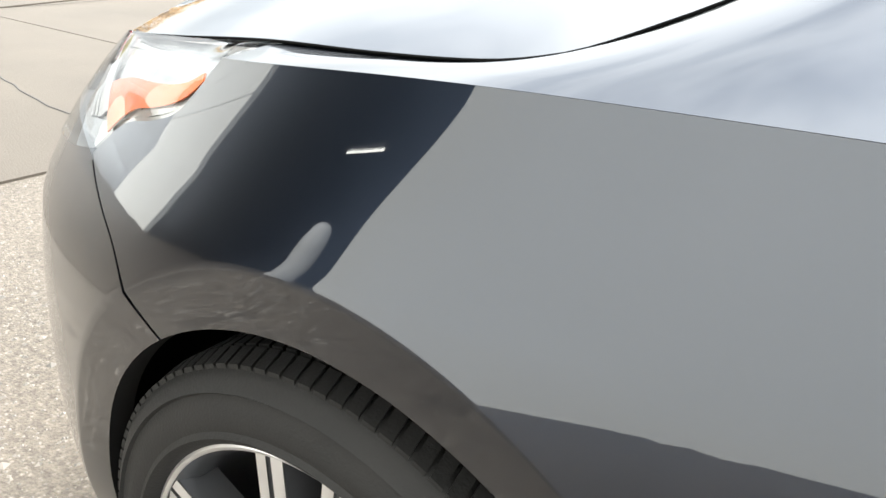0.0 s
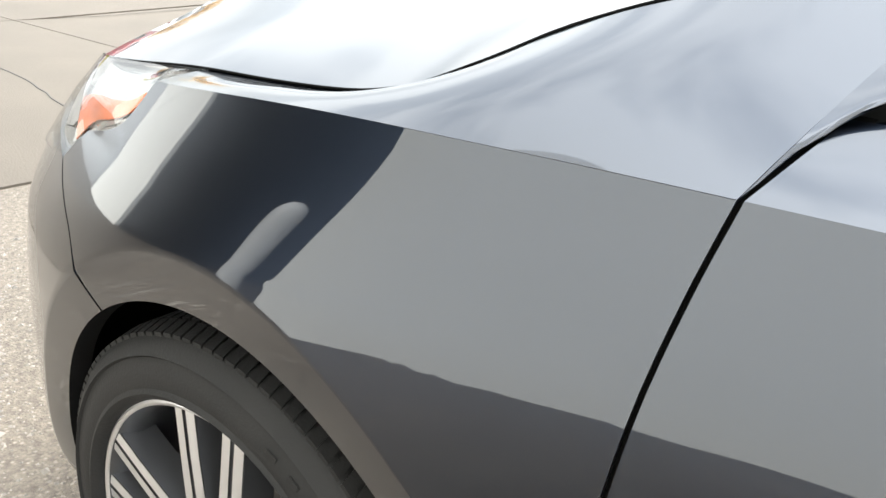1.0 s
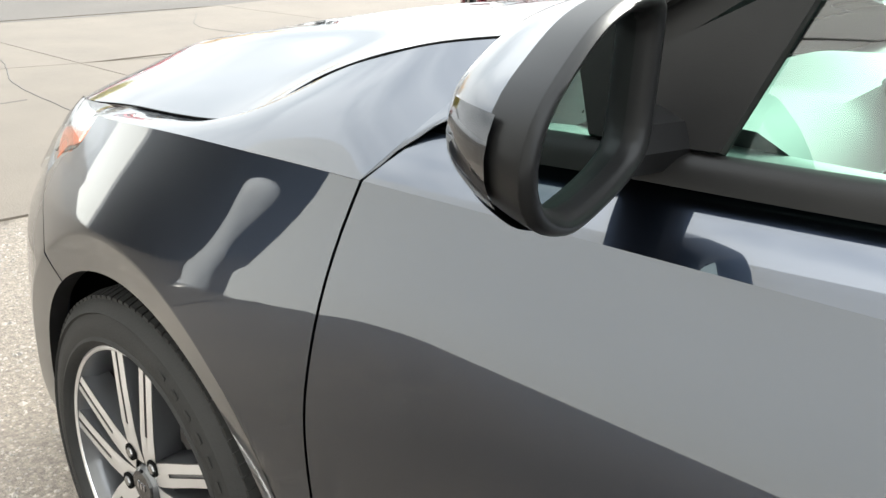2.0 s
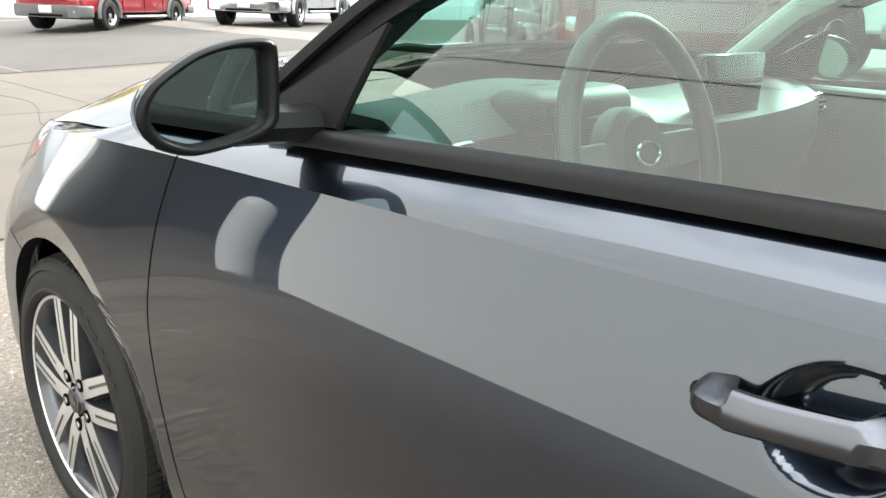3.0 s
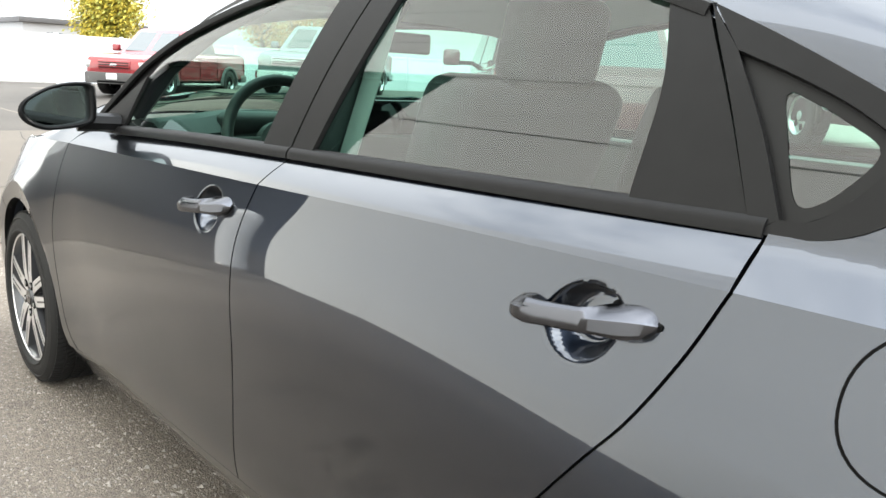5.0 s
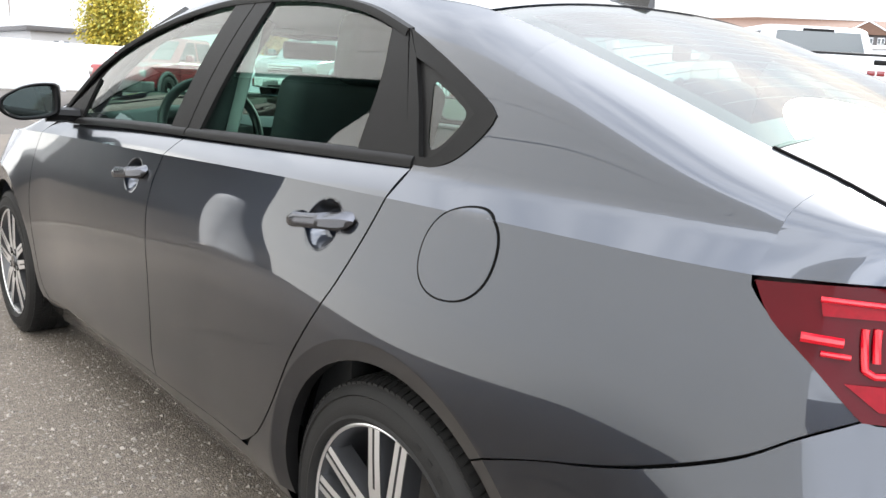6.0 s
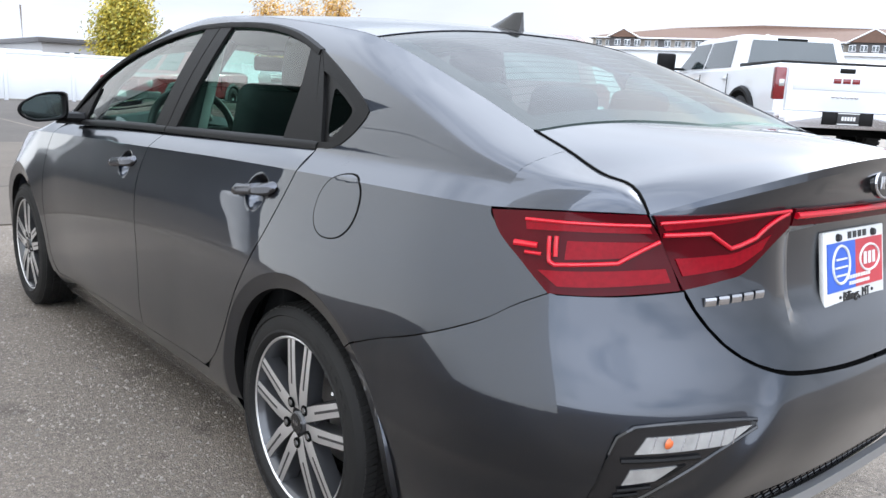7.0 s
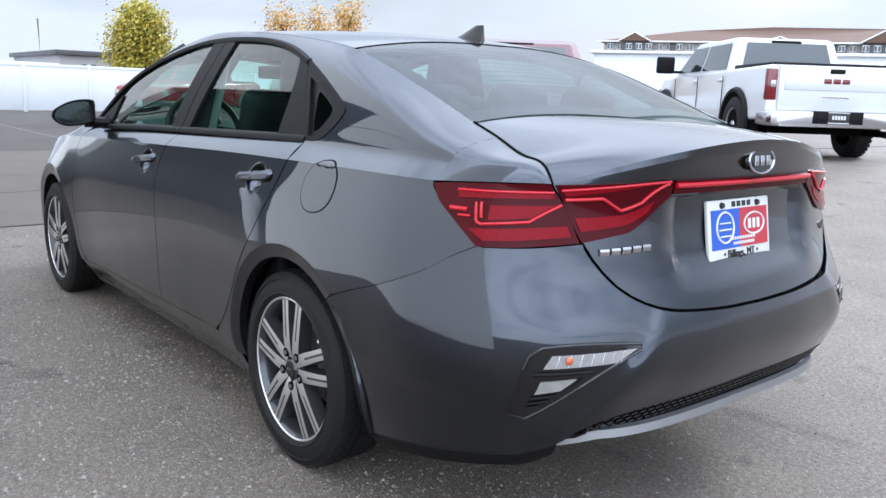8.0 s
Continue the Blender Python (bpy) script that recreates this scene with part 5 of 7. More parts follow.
OPEN0, OPEN1, OPENZ, TOP = -10.0, -2.75, 4.5, 10.4
joints = (0.0, 3.4, 4.5, 5.55, 6.9, 8.6, TOP)
for z0, z1 in zip(joints, joints[1:]):
    if z0 < OPENZ - 0.1:
        wall_piece(-26, OPEN0, z0, z1 - 0.018)
        wall_piece(OPEN1, 5.2, z0, z1 - 0.018)
    else:
        wall_piece(-26, 5.2, z0, z1 - 0.018)
part("wall_backing", box_bm(-26, OPEN0 - 0.02, WALLY - 0.25, WALLY - 0.02, 0, TOP), DARK, bay)
part("wall_backing", box_bm(OPEN1 + 0.02, 5.18, WALLY - 0.25, WALLY - 0.02, 0, TOP), DARK, bay)
part("wall_backing", box_bm(OPEN0 - 0.02, OPEN1 + 0.02, WALLY - 0.25, WALLY - 0.02, OPENZ, TOP), DARK, bay)
bollard = empty("bollard", "white rounded steel bollard beside the bay opening", "bollard", at=(-3.12, WALLY + 0.12, 0))
v, f = lathe([(0.0, -1.40), (0.06, -1.395), (0.11, -1.36), (0.14, -1.30), (0.145, -1.24), (0.145, 0.0)], 28)
mesh_ob("post", [(a_, c_, -b_) for a_, b_, c_ in v], [q[::-1] for q in f], WHITE, bollard)
v, f = lathe([(0.146, -0.03), (0.20, -0.025), (0.21, 0.0)], 28)
mesh_ob("foot", [(a_, c_, -b_) for a_, b_, c_ in v], [q[::-1] for q in f], STEEL, bollard)
part("wall_end", box_bm(4.98, 5.2, WALLY - 9.3, WALLY - 0.21, 0, TOP - 0.03, 0.004, 1), SIDING, bay)
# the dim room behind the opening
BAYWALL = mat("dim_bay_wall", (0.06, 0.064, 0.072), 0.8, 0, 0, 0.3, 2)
room = tagged(new("wall_bay"), "dark inner walls of the service bay", "wall", kind="structure")
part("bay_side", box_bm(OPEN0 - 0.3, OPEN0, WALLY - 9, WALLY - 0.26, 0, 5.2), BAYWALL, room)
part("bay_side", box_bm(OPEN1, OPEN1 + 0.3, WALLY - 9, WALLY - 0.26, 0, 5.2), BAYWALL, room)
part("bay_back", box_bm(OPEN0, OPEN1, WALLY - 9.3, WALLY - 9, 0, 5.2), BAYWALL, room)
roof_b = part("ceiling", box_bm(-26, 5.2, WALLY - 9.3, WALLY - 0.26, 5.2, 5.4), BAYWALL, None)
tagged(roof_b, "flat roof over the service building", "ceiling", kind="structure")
TUBE = bpy.data.materials.new("fluorescent_tube")
TUBE.use_nodes = True
TUBE.node_tree.nodes["Principled BSDF"].inputs["Emission Color"].default_value = (1, 0.97, 0.9, 1)
TUBE.node_tree.nodes["Principled BSDF"].inputs["Emission Strength"].default_value = 8
for i, (lx, ly) in enumerate(((-4.6, -3.0), (-4.6, -6.0), (-7.6, -3.0), (-7.6, -6.0))):
    lamp = empty("ceiling_lamp", "white fluorescent tube lamp hanging in the bay", "lamp", "bay lamps", (lx, WALLY + ly, 3.6))
    part("tube", box_bm(-0.6, 0.6, -0.02, 0.02, 0.0, 0.035, 0.008), TUBE, lamp)
    part("housing", box_bm(-0.65, 0.65, -0.09, 0.09, 0.05, 0.12, 0.01), WHITE, lamp)
    for dx in (-0.5, 0.5):
        part("hanger", box_bm(dx - 0.01, dx + 0.01, -0.01, 0.01, 0.12, 1.6), STEEL, lamp)

# ---- white fence ----
fence = empty("fence", "long white vinyl privacy fence along the lot", "fence", at=(-30.0, 0, 0))
for i in range(24):
    y = -14 + i * 2.44
    part("post", box_bm(-0.065, 0.065, y - 0.065, y + 0.065, 0, 1.9, 0.01), WHITE, fence)
    part("panel", box_bm(-0.02, 0.02, y + 0.066, y + 2.374, 0.06, 1.80, 0.004), WHITE, fence)
    part("rail", box_bm(-0.035, 0.035, y + 0.066, y + 2.374, 1.74, 1.86, 0.008), WHITE, fence)


# ---- details of the sedan's tail ----
PLATEWHITE = mat("white_plate", (0.60, 0.60, 0.58), 0.4, 0, 0, 0.08, 30)
PLATEBLUE = mat("blue_plate_field", (0.02, 0.085, 0.42), 0.35, 0, 0, 0.1, 20)
PLATERED = mat("red_plate_field", (0.40, 0.022, 0.035), 0.35, 0, 0, 0.1, 20)
INK = mat("black_print", (0.015, 0.015, 0.015), 0.5)


def tail_at(y, z, out=0.0):
    p = wrap(u_y(-abs(y), z), z, out)
    return np.array((p[0], y, z))


plate = new("licence_plate")
plate.parent = sedan
tagged(plate, "dealer plate with blue and red fields in a white frame")
tilt = -9
plate.matrix_basis = Matrix.Translation((3.688, -0.012, 0.845)) @ Matrix.Rotation(radians(tilt), 4, "Y")
part("plate_frame", box_bm(-0.006, 0.006, -0.157, 0.157, -0.083, 0.083, 0.004), PLATEWHITE, plate, "white plate frame")
part("blue_field", box_bm(0.006, 0.008, -0.143, -0.004, -0.052, 0.056), PLATEBLUE, plate, "blue half of the plate")
part("red_field", box_bm(0.006, 0.008, -0.004, 0.143, -0.052, 0.056), PLATERED, plate, "red half of the plate")


def ring(name, y, z, ry, rz, r, material, parent, x):
    tube(name, [(x, y + ry * math.cos(a), z + rz * math.sin(a)) for a in np.linspace(0, 2 * math.pi, 33)[:-1]], r, material, parent, "", sides=6, closed=True, up=(1, 0, 0))


ring("round_mark", -0.078, 0.006, 0.042, 0.042, 0.0032, PLATEWHITE, plate, 0.0085)
for pts in ([(-0.105, 0.018), (-0.051, 0.018)], [(-0.108, 0.0), (-0.048, 0.0)], [(-0.103, -0.018), (-0.053, -0.018)]):
    tube("round_mark", [(0.0088, a, b) for a, b in pts], 0.0026, PLATEWHITE, plate, sides=5, up=(1, 0, 0))
ring("oval_mark", 0.070, 0.010, 0.052, 0.030, 0.0030, PLATEWHITE, plate, 0.0085)
for y in (0.045, 0.068, 0.091):
    part("mark_bar", box_bm(0.0082, 0.0098, y - 0.007, y + 0.007, -0.004, 0.024), PLATEWHITE, plate)
for z, y0, y1 in ((-0.026, -0.05, 0.075), (-0.040, -0.04, 0.07)):
    n = 9
    for k in range(n):
        a = lerp(y0, y1, k / n)
        part("mark_bar", box_bm(0.0082, 0.0096, a, a + (y1 - y0) / n * 0.7, z - 0.004, z + 0.004), PLATEWHITE, plate)
for y in (-0.030, -0.004, 0.022, 0.048):
    part("mark_bar", box_bm(0.0062, 0.0074, y - 0.009, y + 0.009, 0.061, 0.076), INK, plate)


def lettering(text, size, m, material, parent, name, depth=0.001):
    cu = bpy.data.curves.new(name, "FONT")
    cu.body, cu.size, cu.align_x, cu.align_y, cu.extrude = text, size, "CENTER", "CENTER", depth
    tmp = bpy.data.objects.new("tmp", cu)
    scene.collection.objects.link(tmp)
    dg = bpy.context.evaluated_depsgraph_get()
    me = bpy.data.meshes.new_from_object(tmp.evaluated_get(dg))
    bpy.data.objects.remove(tmp)
    me.transform(m)
    me.materials.clear()
    me.materials.append(material)
    ob = new(name, me)
    ob.parent = parent
    return ob


# text faces +x, reads from -y to +y
FACE_X = Matrix(((0, 0, 1, 0), (1, 0, 0, 0), (0, 1, 0, 0), (0, 0, 0, 1)))
lettering("• Billings, MT •", 0.030, Matrix.Translation((0.0080, 0, -0.068)) @ FACE_X, INK, plate, "place_lettering")
for y in (-0.09, 0.09):
    v, f = lathe([(0, -0.008), (0.007, -0.008), (0.009, -0.002), (0.009, 0.0)], 12)
    mesh_ob("plate_screw", [(-b + 0.006, y + a, 0.067 + c) for a, b, c in v], [q[::-1] for q in f], INK, plate)
# round maker's badge and model lettering bars
badge = new("badge")
badge.parent = sedan
tagged(badge, "oval black and chrome badge")
bc = tail_at(0, 1.035)
badge.matrix_basis = Matrix.Translation((bc[0] + 0.010, 0, 1.036)) @ Matrix.Rotation(radians(-6), 4, "Y")
v, f = lathe([(0, -0.004), (0.85, -0.0035), (0.95, 0.0), (1.0, 0.008)], 40)
mesh_ob("badge_plate", [(-b, a * 0.066, c * 0.036) for a, b, c in v], [q[::-1] for q in f], GLOSSBLACK, badge)
ring("badge_ring", 0, 0, 0.064, 0.0345, 0.0034, CHROME, badge, 0.003)
for y in (-0.03, 0.0, 0.03):
    part("badge_bar", box_bm(0.001, 0.007, y - 0.009, y + 0.009, -0.014, 0.014, 0.002), CHROME, badge)
name_bar = new("model_mark")
name_bar.parent = sedan
tagged(name_bar, "chrome raised bars in place of the model name")
for k in range(5):
    y = -0.566 + k * 0.031
    lo, hi = tail_at(y, 0.8145 + k * 0.0015, 0.003), tail_at(y + 0.022, 0.8145 + k * 0.0015, 0.003)
    tube("mark_bar", [lo + np.array((0, 0, 0.008)), hi + np.array((0, 0.004, 0.008))], 0.0085, CHROME, name_bar, sides=10, squash=0.3)
for k in range(3):
    tube("mark_bar", [tail_at(0.50 + k * 0.025, 0.82, 0.002), tail_at(0.515 + k * 0.025, 0.80, 0.002)], 0.003, CHROME, name_bar, sides=6)


def side_vent(s):
    """Black triangular insert with fog lamp, reverse lamp and fins."""
    vent = new("bumper_insert")
    vent.parent = sedan
    tagged(vent, "gloss black bumper insert with clear reverse lamps")

    def put(name, rows, material, label="", out=0.004, thick=0.02):
        g = [[bumper_skin(u, z, out) * np.array((1, -s, 1)) for u, z in row] for row in rows]
        return sheet(name, [g], material, vent, label, thick, flip=s > 0)

    def uv(y, z):
        return (u_y(y, z), z)

    bot = curve([uv(-0.768, 0.436), uv(-0.742, 0.422), uv(-0.705, 0.456), uv(-0.654, 0.508), uv(-0.59, 0.557), uv(-0.502, 0.600)], 24)
    top = curve([uv(-0.757, 0.560), uv(-0.742, 0.604), uv(-0.70, 0.616), uv(-0.635, 0.620), uv(-0.57, 0.618), uv(-0.500, 0.613)], 24)
    put("insert", coons(bot, top, np.linspace(bot[0], top[0], 8), np.linspace(bot[-1], top[-1], 8)), GLOSSBLACK, "gloss black triangular insert")

    def quad(name, a, b, c, d, material, label, out):
        put(name, coons(np.linspace(uv(*a), uv(*b), 9), np.linspace(uv(*d), uv(*c), 9), np.linspace(uv(*a), uv(*d), 5), np.linspace(uv(*b), uv(*c), 5)), material, label, out, 0.01)

    quad("turn_lamp", (-0.724, 0.563), (-0.566, 0.573), (-0.513, 0.604), (-0.707, 0.595), CLEARLENS, "clear turn lamp", 0.0065)
    for k in range(7):
        a, b = uv(-0.70 + k * 0.024, 0.567 + k * 0.0012), uv(-0.692 + k * 0.024, 0.596 + k * 0.0013)
        tube("lens_rib", [bumper_skin(*lerp(np.array(a), np.array(b), t), 0.0075) * np.array((1, -s, 1)) for t in np.linspace(0, 1, 4)], 0.0012, CHROME, vent, sides=5)
    bulb = bumper_skin(*uv(-0.672, 0.583), 0.0045) * np.array((1, -s, 1))
    v, f = lathe([(0.0, -0.008), (0.006, -0.0072), (0.011, -0.004), (0.014, 0.0)], 16)
    mesh_ob("amber_bulb", [(bulb[0] - b_ * 0.7, bulb[1] + a_, bulb[2] + c_ * 0.8) for a_, b_, c_ in v], [q[::-1] for q in f], AMBER, vent, "amber bulb behind the lens")
    quad("reverse_lamp", (-0.734, 0.496), (-0.686, 0.507), (-0.655, 0.538), (-0.727, 0.529), CLEARLENS, "white reverse lamp", 0.0065)
    quad("lamp_shade", (-0.686, 0.507), (-0.664, 0.518), (-0.640, 0.540), (-0.655, 0.538), TRIM, "dark end of the reverse lamp", 0.007)
    for (ya, za), (yb, zb), r in (((-0.742, 0.549), (-0.618, 0.556), 0.0045), ((-0.738, 0.484), (-0.690, 0.494), 0.0035), ((-0.740, 0.470), (-0.706, 0.478), 0.003), ((-0.742, 0.456), (-0.722, 0.462), 0.003)):
        a, b = np.array(uv(ya, za)), np.array(uv(yb, zb))
        tube("fin", [bumper_skin(*lerp(a, b, t), 0.007) * np.array((1, -s, 1)) for t in np.linspace(0, 1, 8)], r, TRIM, vent, sides=6)
    edge = [*bot[::3], *top[::-3]]
    tube("insert_edge", [bumper_skin(u, z, 0.004) * np.array((1, -s, 1)) for u, z in edge], 0.004, GLOSSBLACK, vent, sides=6, closed=True)


side_vent(-1)
side_vent(1)

# lower valance: mesh panel, bright strip and dark lip
val = new("rear_valance")
val.parent = sedan
tagged(val, "black lower valance with a mesh panel and a silver strip")
HW = 0.66
ys = np.linspace(-1, 1, 41)


def val_top(t):
    return 0.452 - 0.026 * abs(t) ** 3 - 0.028 * max(0, abs(t) - 0.86) / 0.14


rows = []
for k, (dz, dx) in enumerate(((0.0, -0.012), (-0.03, -0.028), (-0.062, -0.035))):
    rows.append([(tail_at(t * HW, 0.44)[0] + dx, t * HW, val_top(t) + dz * (1 - 0.6 * abs(t) ** 4)) for t in ys])
sheet("mesh_panel", [rows], TRIM, val, "black mesh panel", thick=0.01, flip=True)
for r_ in range(5):
    for c in range(44):
        t = lerp(-0.9, 0.9, (c + 0.5 * (r_ % 2)) / 44)
        z = val_top(t) - 0.012 - r_ * 0.011
        bm = box_bm(-0.004, 0.004, -0.011, 0.011, -0.0022, 0.0022)
        bm.transform(Matrix.Translation((tail_at(t * HW, 0.44)[0] - 0.016 - r_ * 0.004, t * HW, z)))
        part("mesh_bar", bm, GLOSSBLACK, val)
strip_rows = []
for dz, dx in ((-0.060, -0.008), (-0.063, 0.008), (-0.084, 0.012), (-0.088, -0.004)):
    strip_rows.append([(tail_at(t * HW, 0.40)[0] + dx - 0.10 * abs(t) ** 8, t * HW * 0.98, val_top(t) + dz - 0.004 * abs(t) ** 3) for t in ys])
sheet("silver_strip", [strip_rows], mat("satin_silver_plastic", (0.30, 0.305, 0.31), 0.36, 0.8, 0.2), val, "satin silver strip", thick=0.01, flip=True)
lip_rows = []
for z, ins in ((0.362, 0.004), (0.348, 0.008), (0.342, 0.04), (0.33, 0.14)):
    lip_rows.append([(wrap(u_y(-abs(t) * 0.80, z), z, -0.012 - ins)[0], t * 0.80, z) for t in ys])
sheet("lower_lip", [lip_rows], TRIM, val, "matt black lower lip", thick=0.012, flip=True)
low_edge = curve(BUMPER_LOW[:6], 36)
for m in (1, -1):
    rows = [[wrap(u, max(0.18, z + d), o) * np.array((1, m, 1)) for u, z in low_edge] for d, o in ((-0.055, -0.03), (-0.046, -0.004), (-0.020, 0.003), (-0.004, 0.001), (0.004, -0.008))]
    sheet("side_lip", [rows], TRIM, val, "matt black lower lip", thick=0.01, flip=m < 0)

# ---- inside of the sedan ----
INGREY = mat("dash_grey", (0.017, 0.018, 0.019), 0.55, 0, 0, 0.3, 16)
dash = new("dashboard")
dash.parent = sedan
tagged(dash, "dark grey dashboard with air vents and screen")
rows = []
for k, (x, z) in enumerate(((0.55, 0.94), (0.66, 0.985), (0.78, 1.0), (0.90, 0.995), (0.965, 0.965), (0.975, 0.90), (0.955, 0.80), (0.90, 0.70), (0.80, 0.62))):
    row = []
    for y in np.linspace(-0.72, 0.72, 41):
        hump = 0.055 * math.exp(-((y + 0.42) / 0.19) ** 2) * math.exp(-((x - 0.86) / 0.14) ** 2) if z > 0.9 else 0.0
        row.append((x - 0.10 * (y / 0.72) ** 2, y, z + hump))
    rows.append(row)
sheet("dash_top", [rows], INGREY, dash, "", thick=0.02, flip=True)
part("screen", box_bm(0.925, 0.945, -0.10, 0.16, 0.955, 1.085, 0.008), GLOSSBLACK, dash, "dark upright centre screen")
for y in (-0.64, 0.64):
    ring("air_vent_ring", y, 0.945, 0.065, 0.026, 0.005, CHROME, dash, 0.885)
    part("air_vent", box_bm(0.84, 0.884, y - 0.062, y + 0.062, 0.922, 0.968, 0.01), DARK, dash, "dark air vent")
    for k in range(3):
        part("vent_slat", box_bm(0.88, 0.888, y - 0.058, y + 0.058, 0.929 + k * 0.013, 0.933 + k * 0.013), INTERIOR2, dash)
part("instrument_hood", box_bm(0.83, 0.93, -0.56, -0.28, 0.97, 1.04, 0.03, 4), INGREY, dash)
part("console", box_bm(0.9, 1.75, -0.12, 0.12, 0.30, 0.62, 0.04, 3), INTERIOR, dash, "black centre console")
sw = new("steering_wheel")
sw.parent = sedan
tagged(sw, "black three-spoke steering wheel with round boss")
sw.matrix_basis = Matrix.Translation((1.04, -0.43, 0.960)) @ Matrix.Rotation(radians(-17), 4, "Y")
tube("rim", [(0, 0.185 * math.cos(a), 0.185 * math.sin(a)) for a in np.linspace(0, 2 * math.pi, 49)[:-1]], 0.0165, INTERIOR, sw, sides=12, closed=True, up=(1, 0, 0))
v, f = lathe([(0, -0.022), (0.06, -0.02), (0.078, -0.006), (0.082, 0.02)], 32)
mesh_ob("boss", [(-b - 0.02, a, c * 0.9) for a, b, c in v], [q[::-1] for q in f], INTERIOR, sw)
ring("boss_mark", 0, 0, 0.03, 0.017, 0.003, CHROME, sw, 0.004)
for y0, y1, z0, z1, m_ in ((0.06, 0.18, -0.026, 0.026, INTERIOR2), (-0.18, -0.06, -0.026, 0.026, INTERIOR2), (-0.02, 0.02, -0.18, -0.06, INTERIOR)):
    part("spoke", box_bm(-0.03, -0.012, y0, y1, z0, z1, 0.008), m_, sw)


def seat(x, y, w, rear=False):
    st = new("seat")
    st.parent = sedan
    tagged(st, "black cloth car seat with head restraint" if not rear else "black cloth rear bench")
    part("cushion", box_bm(x - 0.28, x + 0.24, y - w / 2, y + w / 2, 0.42, 0.60, 0.05, 4), FABRIC, st)
    bm = box_bm(-0.06, 0.06, -w / 2, w / 2, 0, 0.72 if not rear else 0.56, 0.05, 4)
    bm.transform(Matrix.Translation((x + 0.24, y, 0.50)) @ Matrix.Rotation(radians(20), 4, "Y"))
    part("backrest", bm, FABRIC, st)
    for yy in ((y,) if not rear else (y - 0.38, y, y + 0.38)):
        bm = box_bm(-0.045, 0.045, -0.13, 0.13, 0.0, 0.19, 0.04, 4)
        bm.transform(Matrix.Translation((x + (0.50 if not rear else 0.47), yy, 1.16 if not rear else 1.03)) @ Matrix.Rotation(radians(12), 4, "Y"))
        part("head_restraint", bm, FABRIC, st)
        for d in (-0.05, 0.05):
            tube("post", [(x + 0.46, yy + d, 1.04), (x + 0.49, yy + d, 1.12)], 0.006, CHROME, st, sides=6)


seat(1.44, -0.37, 0.54)
seat(1.44, 0.37, 0.54)
seat(2.28, 0.0, 1.22, True)
part("parcel_shelf", box_bm(2.62, 3.2, -0.58, 0.58, 1.02, 1.045, 0.01), INTERIOR, sedan, "black parcel shelf")
# headliner and inner pillars
g = [[crown(x, f, 0.0) + np.array((0, 0, -0.03)) for x in np.linspace(1.05, 2.62, 20)] for f in np.linspace(0, 1, 8)]
sheet("headliner", [g, [[(p[0], -p[1], p[2]) for p in row] for row in reversed(g)]], HEADLINER, sedan, "pale cloth headliner", thick=0, flip=True)
for m in (-1, 1):
    tube("inner_pillar", [(0.62, 0.70 * m, 1.02), (0.80, 0.665 * m, 1.17), (1.0, 0.63 * m, 1.27), (1.25, 0.61 * m, 1.34)], 0.035, HEADLINER if m > 0 else INTERIOR, sedan, "inner windscreen pillar", sides=8, squash=0.7)
    tube("inner_pillar", [(1.66, 0.72 * m, 1.0), (1.70, 0.67 * m, 1.2), (1.73, 0.60 * m, 1.33)], 0.04, INTERIOR, sedan, sides=8, squash=0.8)
    tube("inner_pillar", [(3.15, 0.55 * m, 1.02), (2.9, 0.56 * m, 1.13), (2.6, 0.56 * m, 1.24)], 0.05, HEADLINER, sedan, sides=8, squash=0.6)
    part("door_trim", box_bm(0.75, 1.60, min(0.70 * m, 0.78 * m), max(0.70 * m, 0.78 * m), 0.35, 0.985, 0.02), INTERIOR, sedan, "black inner door trim")
    part("door_trim", box_bm(1.70, 2.45, min(0.70 * m, 0.78 * m), max(0.70 * m, 0.78 * m), 0.35, 0.995, 0.02), INTERIOR, sedan, "black inner door trim")
part("interior_mirror", box_bm(0.99, 1.01, -0.12, 0.12, 1.235, 1.30, 0.012, 3), INTERIOR, sedan, "inner rear-view mirror")
part("sun_visor", box_bm(1.06, 1.22, -0.56, -0.16, 1.318, 1.335, 0.008, 2), HEADLINER, sedan, "pale sun visor")
tube("seat_belt", [(1.80, -0.655, 1.31), (1.76, -0.675, 1.15), (1.70, -0.70, 0.95)], 0.022, mat("pale_belt_webbing", (0.30, 0.30, 0.29), 0.7), sedan, "pale grey seat belt", sides=6, squash=0.15)


# ---- parked vehicles of the lot ----
def loft_bm(sections, caps=True):
    bm = bmesh.new()
    rings = [[bm.verts.new(Vector(p)) for p in s] for s in sections]
    n = len(rings[0])
    for a, b in zip(rings, rings[1:]):
        for k in range(n):
            bm.faces.new((a[k], a[(k + 1) % n], b[(k + 1) % n], b[k]))
    if caps:
        bm.faces.new(rings[0][::-1])
        bm.faces.new(rings[-1])
    bmesh.ops.recalc_face_normals(bm, faces=bm.faces[:])
    return bm


def section_x(x, w0, w1, z0, z1, r=0.06, crown_z=0.0):
    """A rounded ring across the vehicle: half width w0 below and w1 above."""
    pts = []
    for (cy, cz, a0) in ((1, 1, 0), (-1, 1, 90), (-1, 0, 180), (1, 0, 270)):
        w = w1 if cz else w0
        z = z1 - r if cz else z0 + r
        for k in range(5):
            a = radians(a0 + 22.5 * k)
            pts.append((x, cy * (w - r) + r * math.cos(a), z + r * math.sin(a)))
    if crown_z:
        pts.insert(5, (x, 0, z1 + crown_z))
    else:
        pts.insert(5, (x, 0, z1))
    return pts


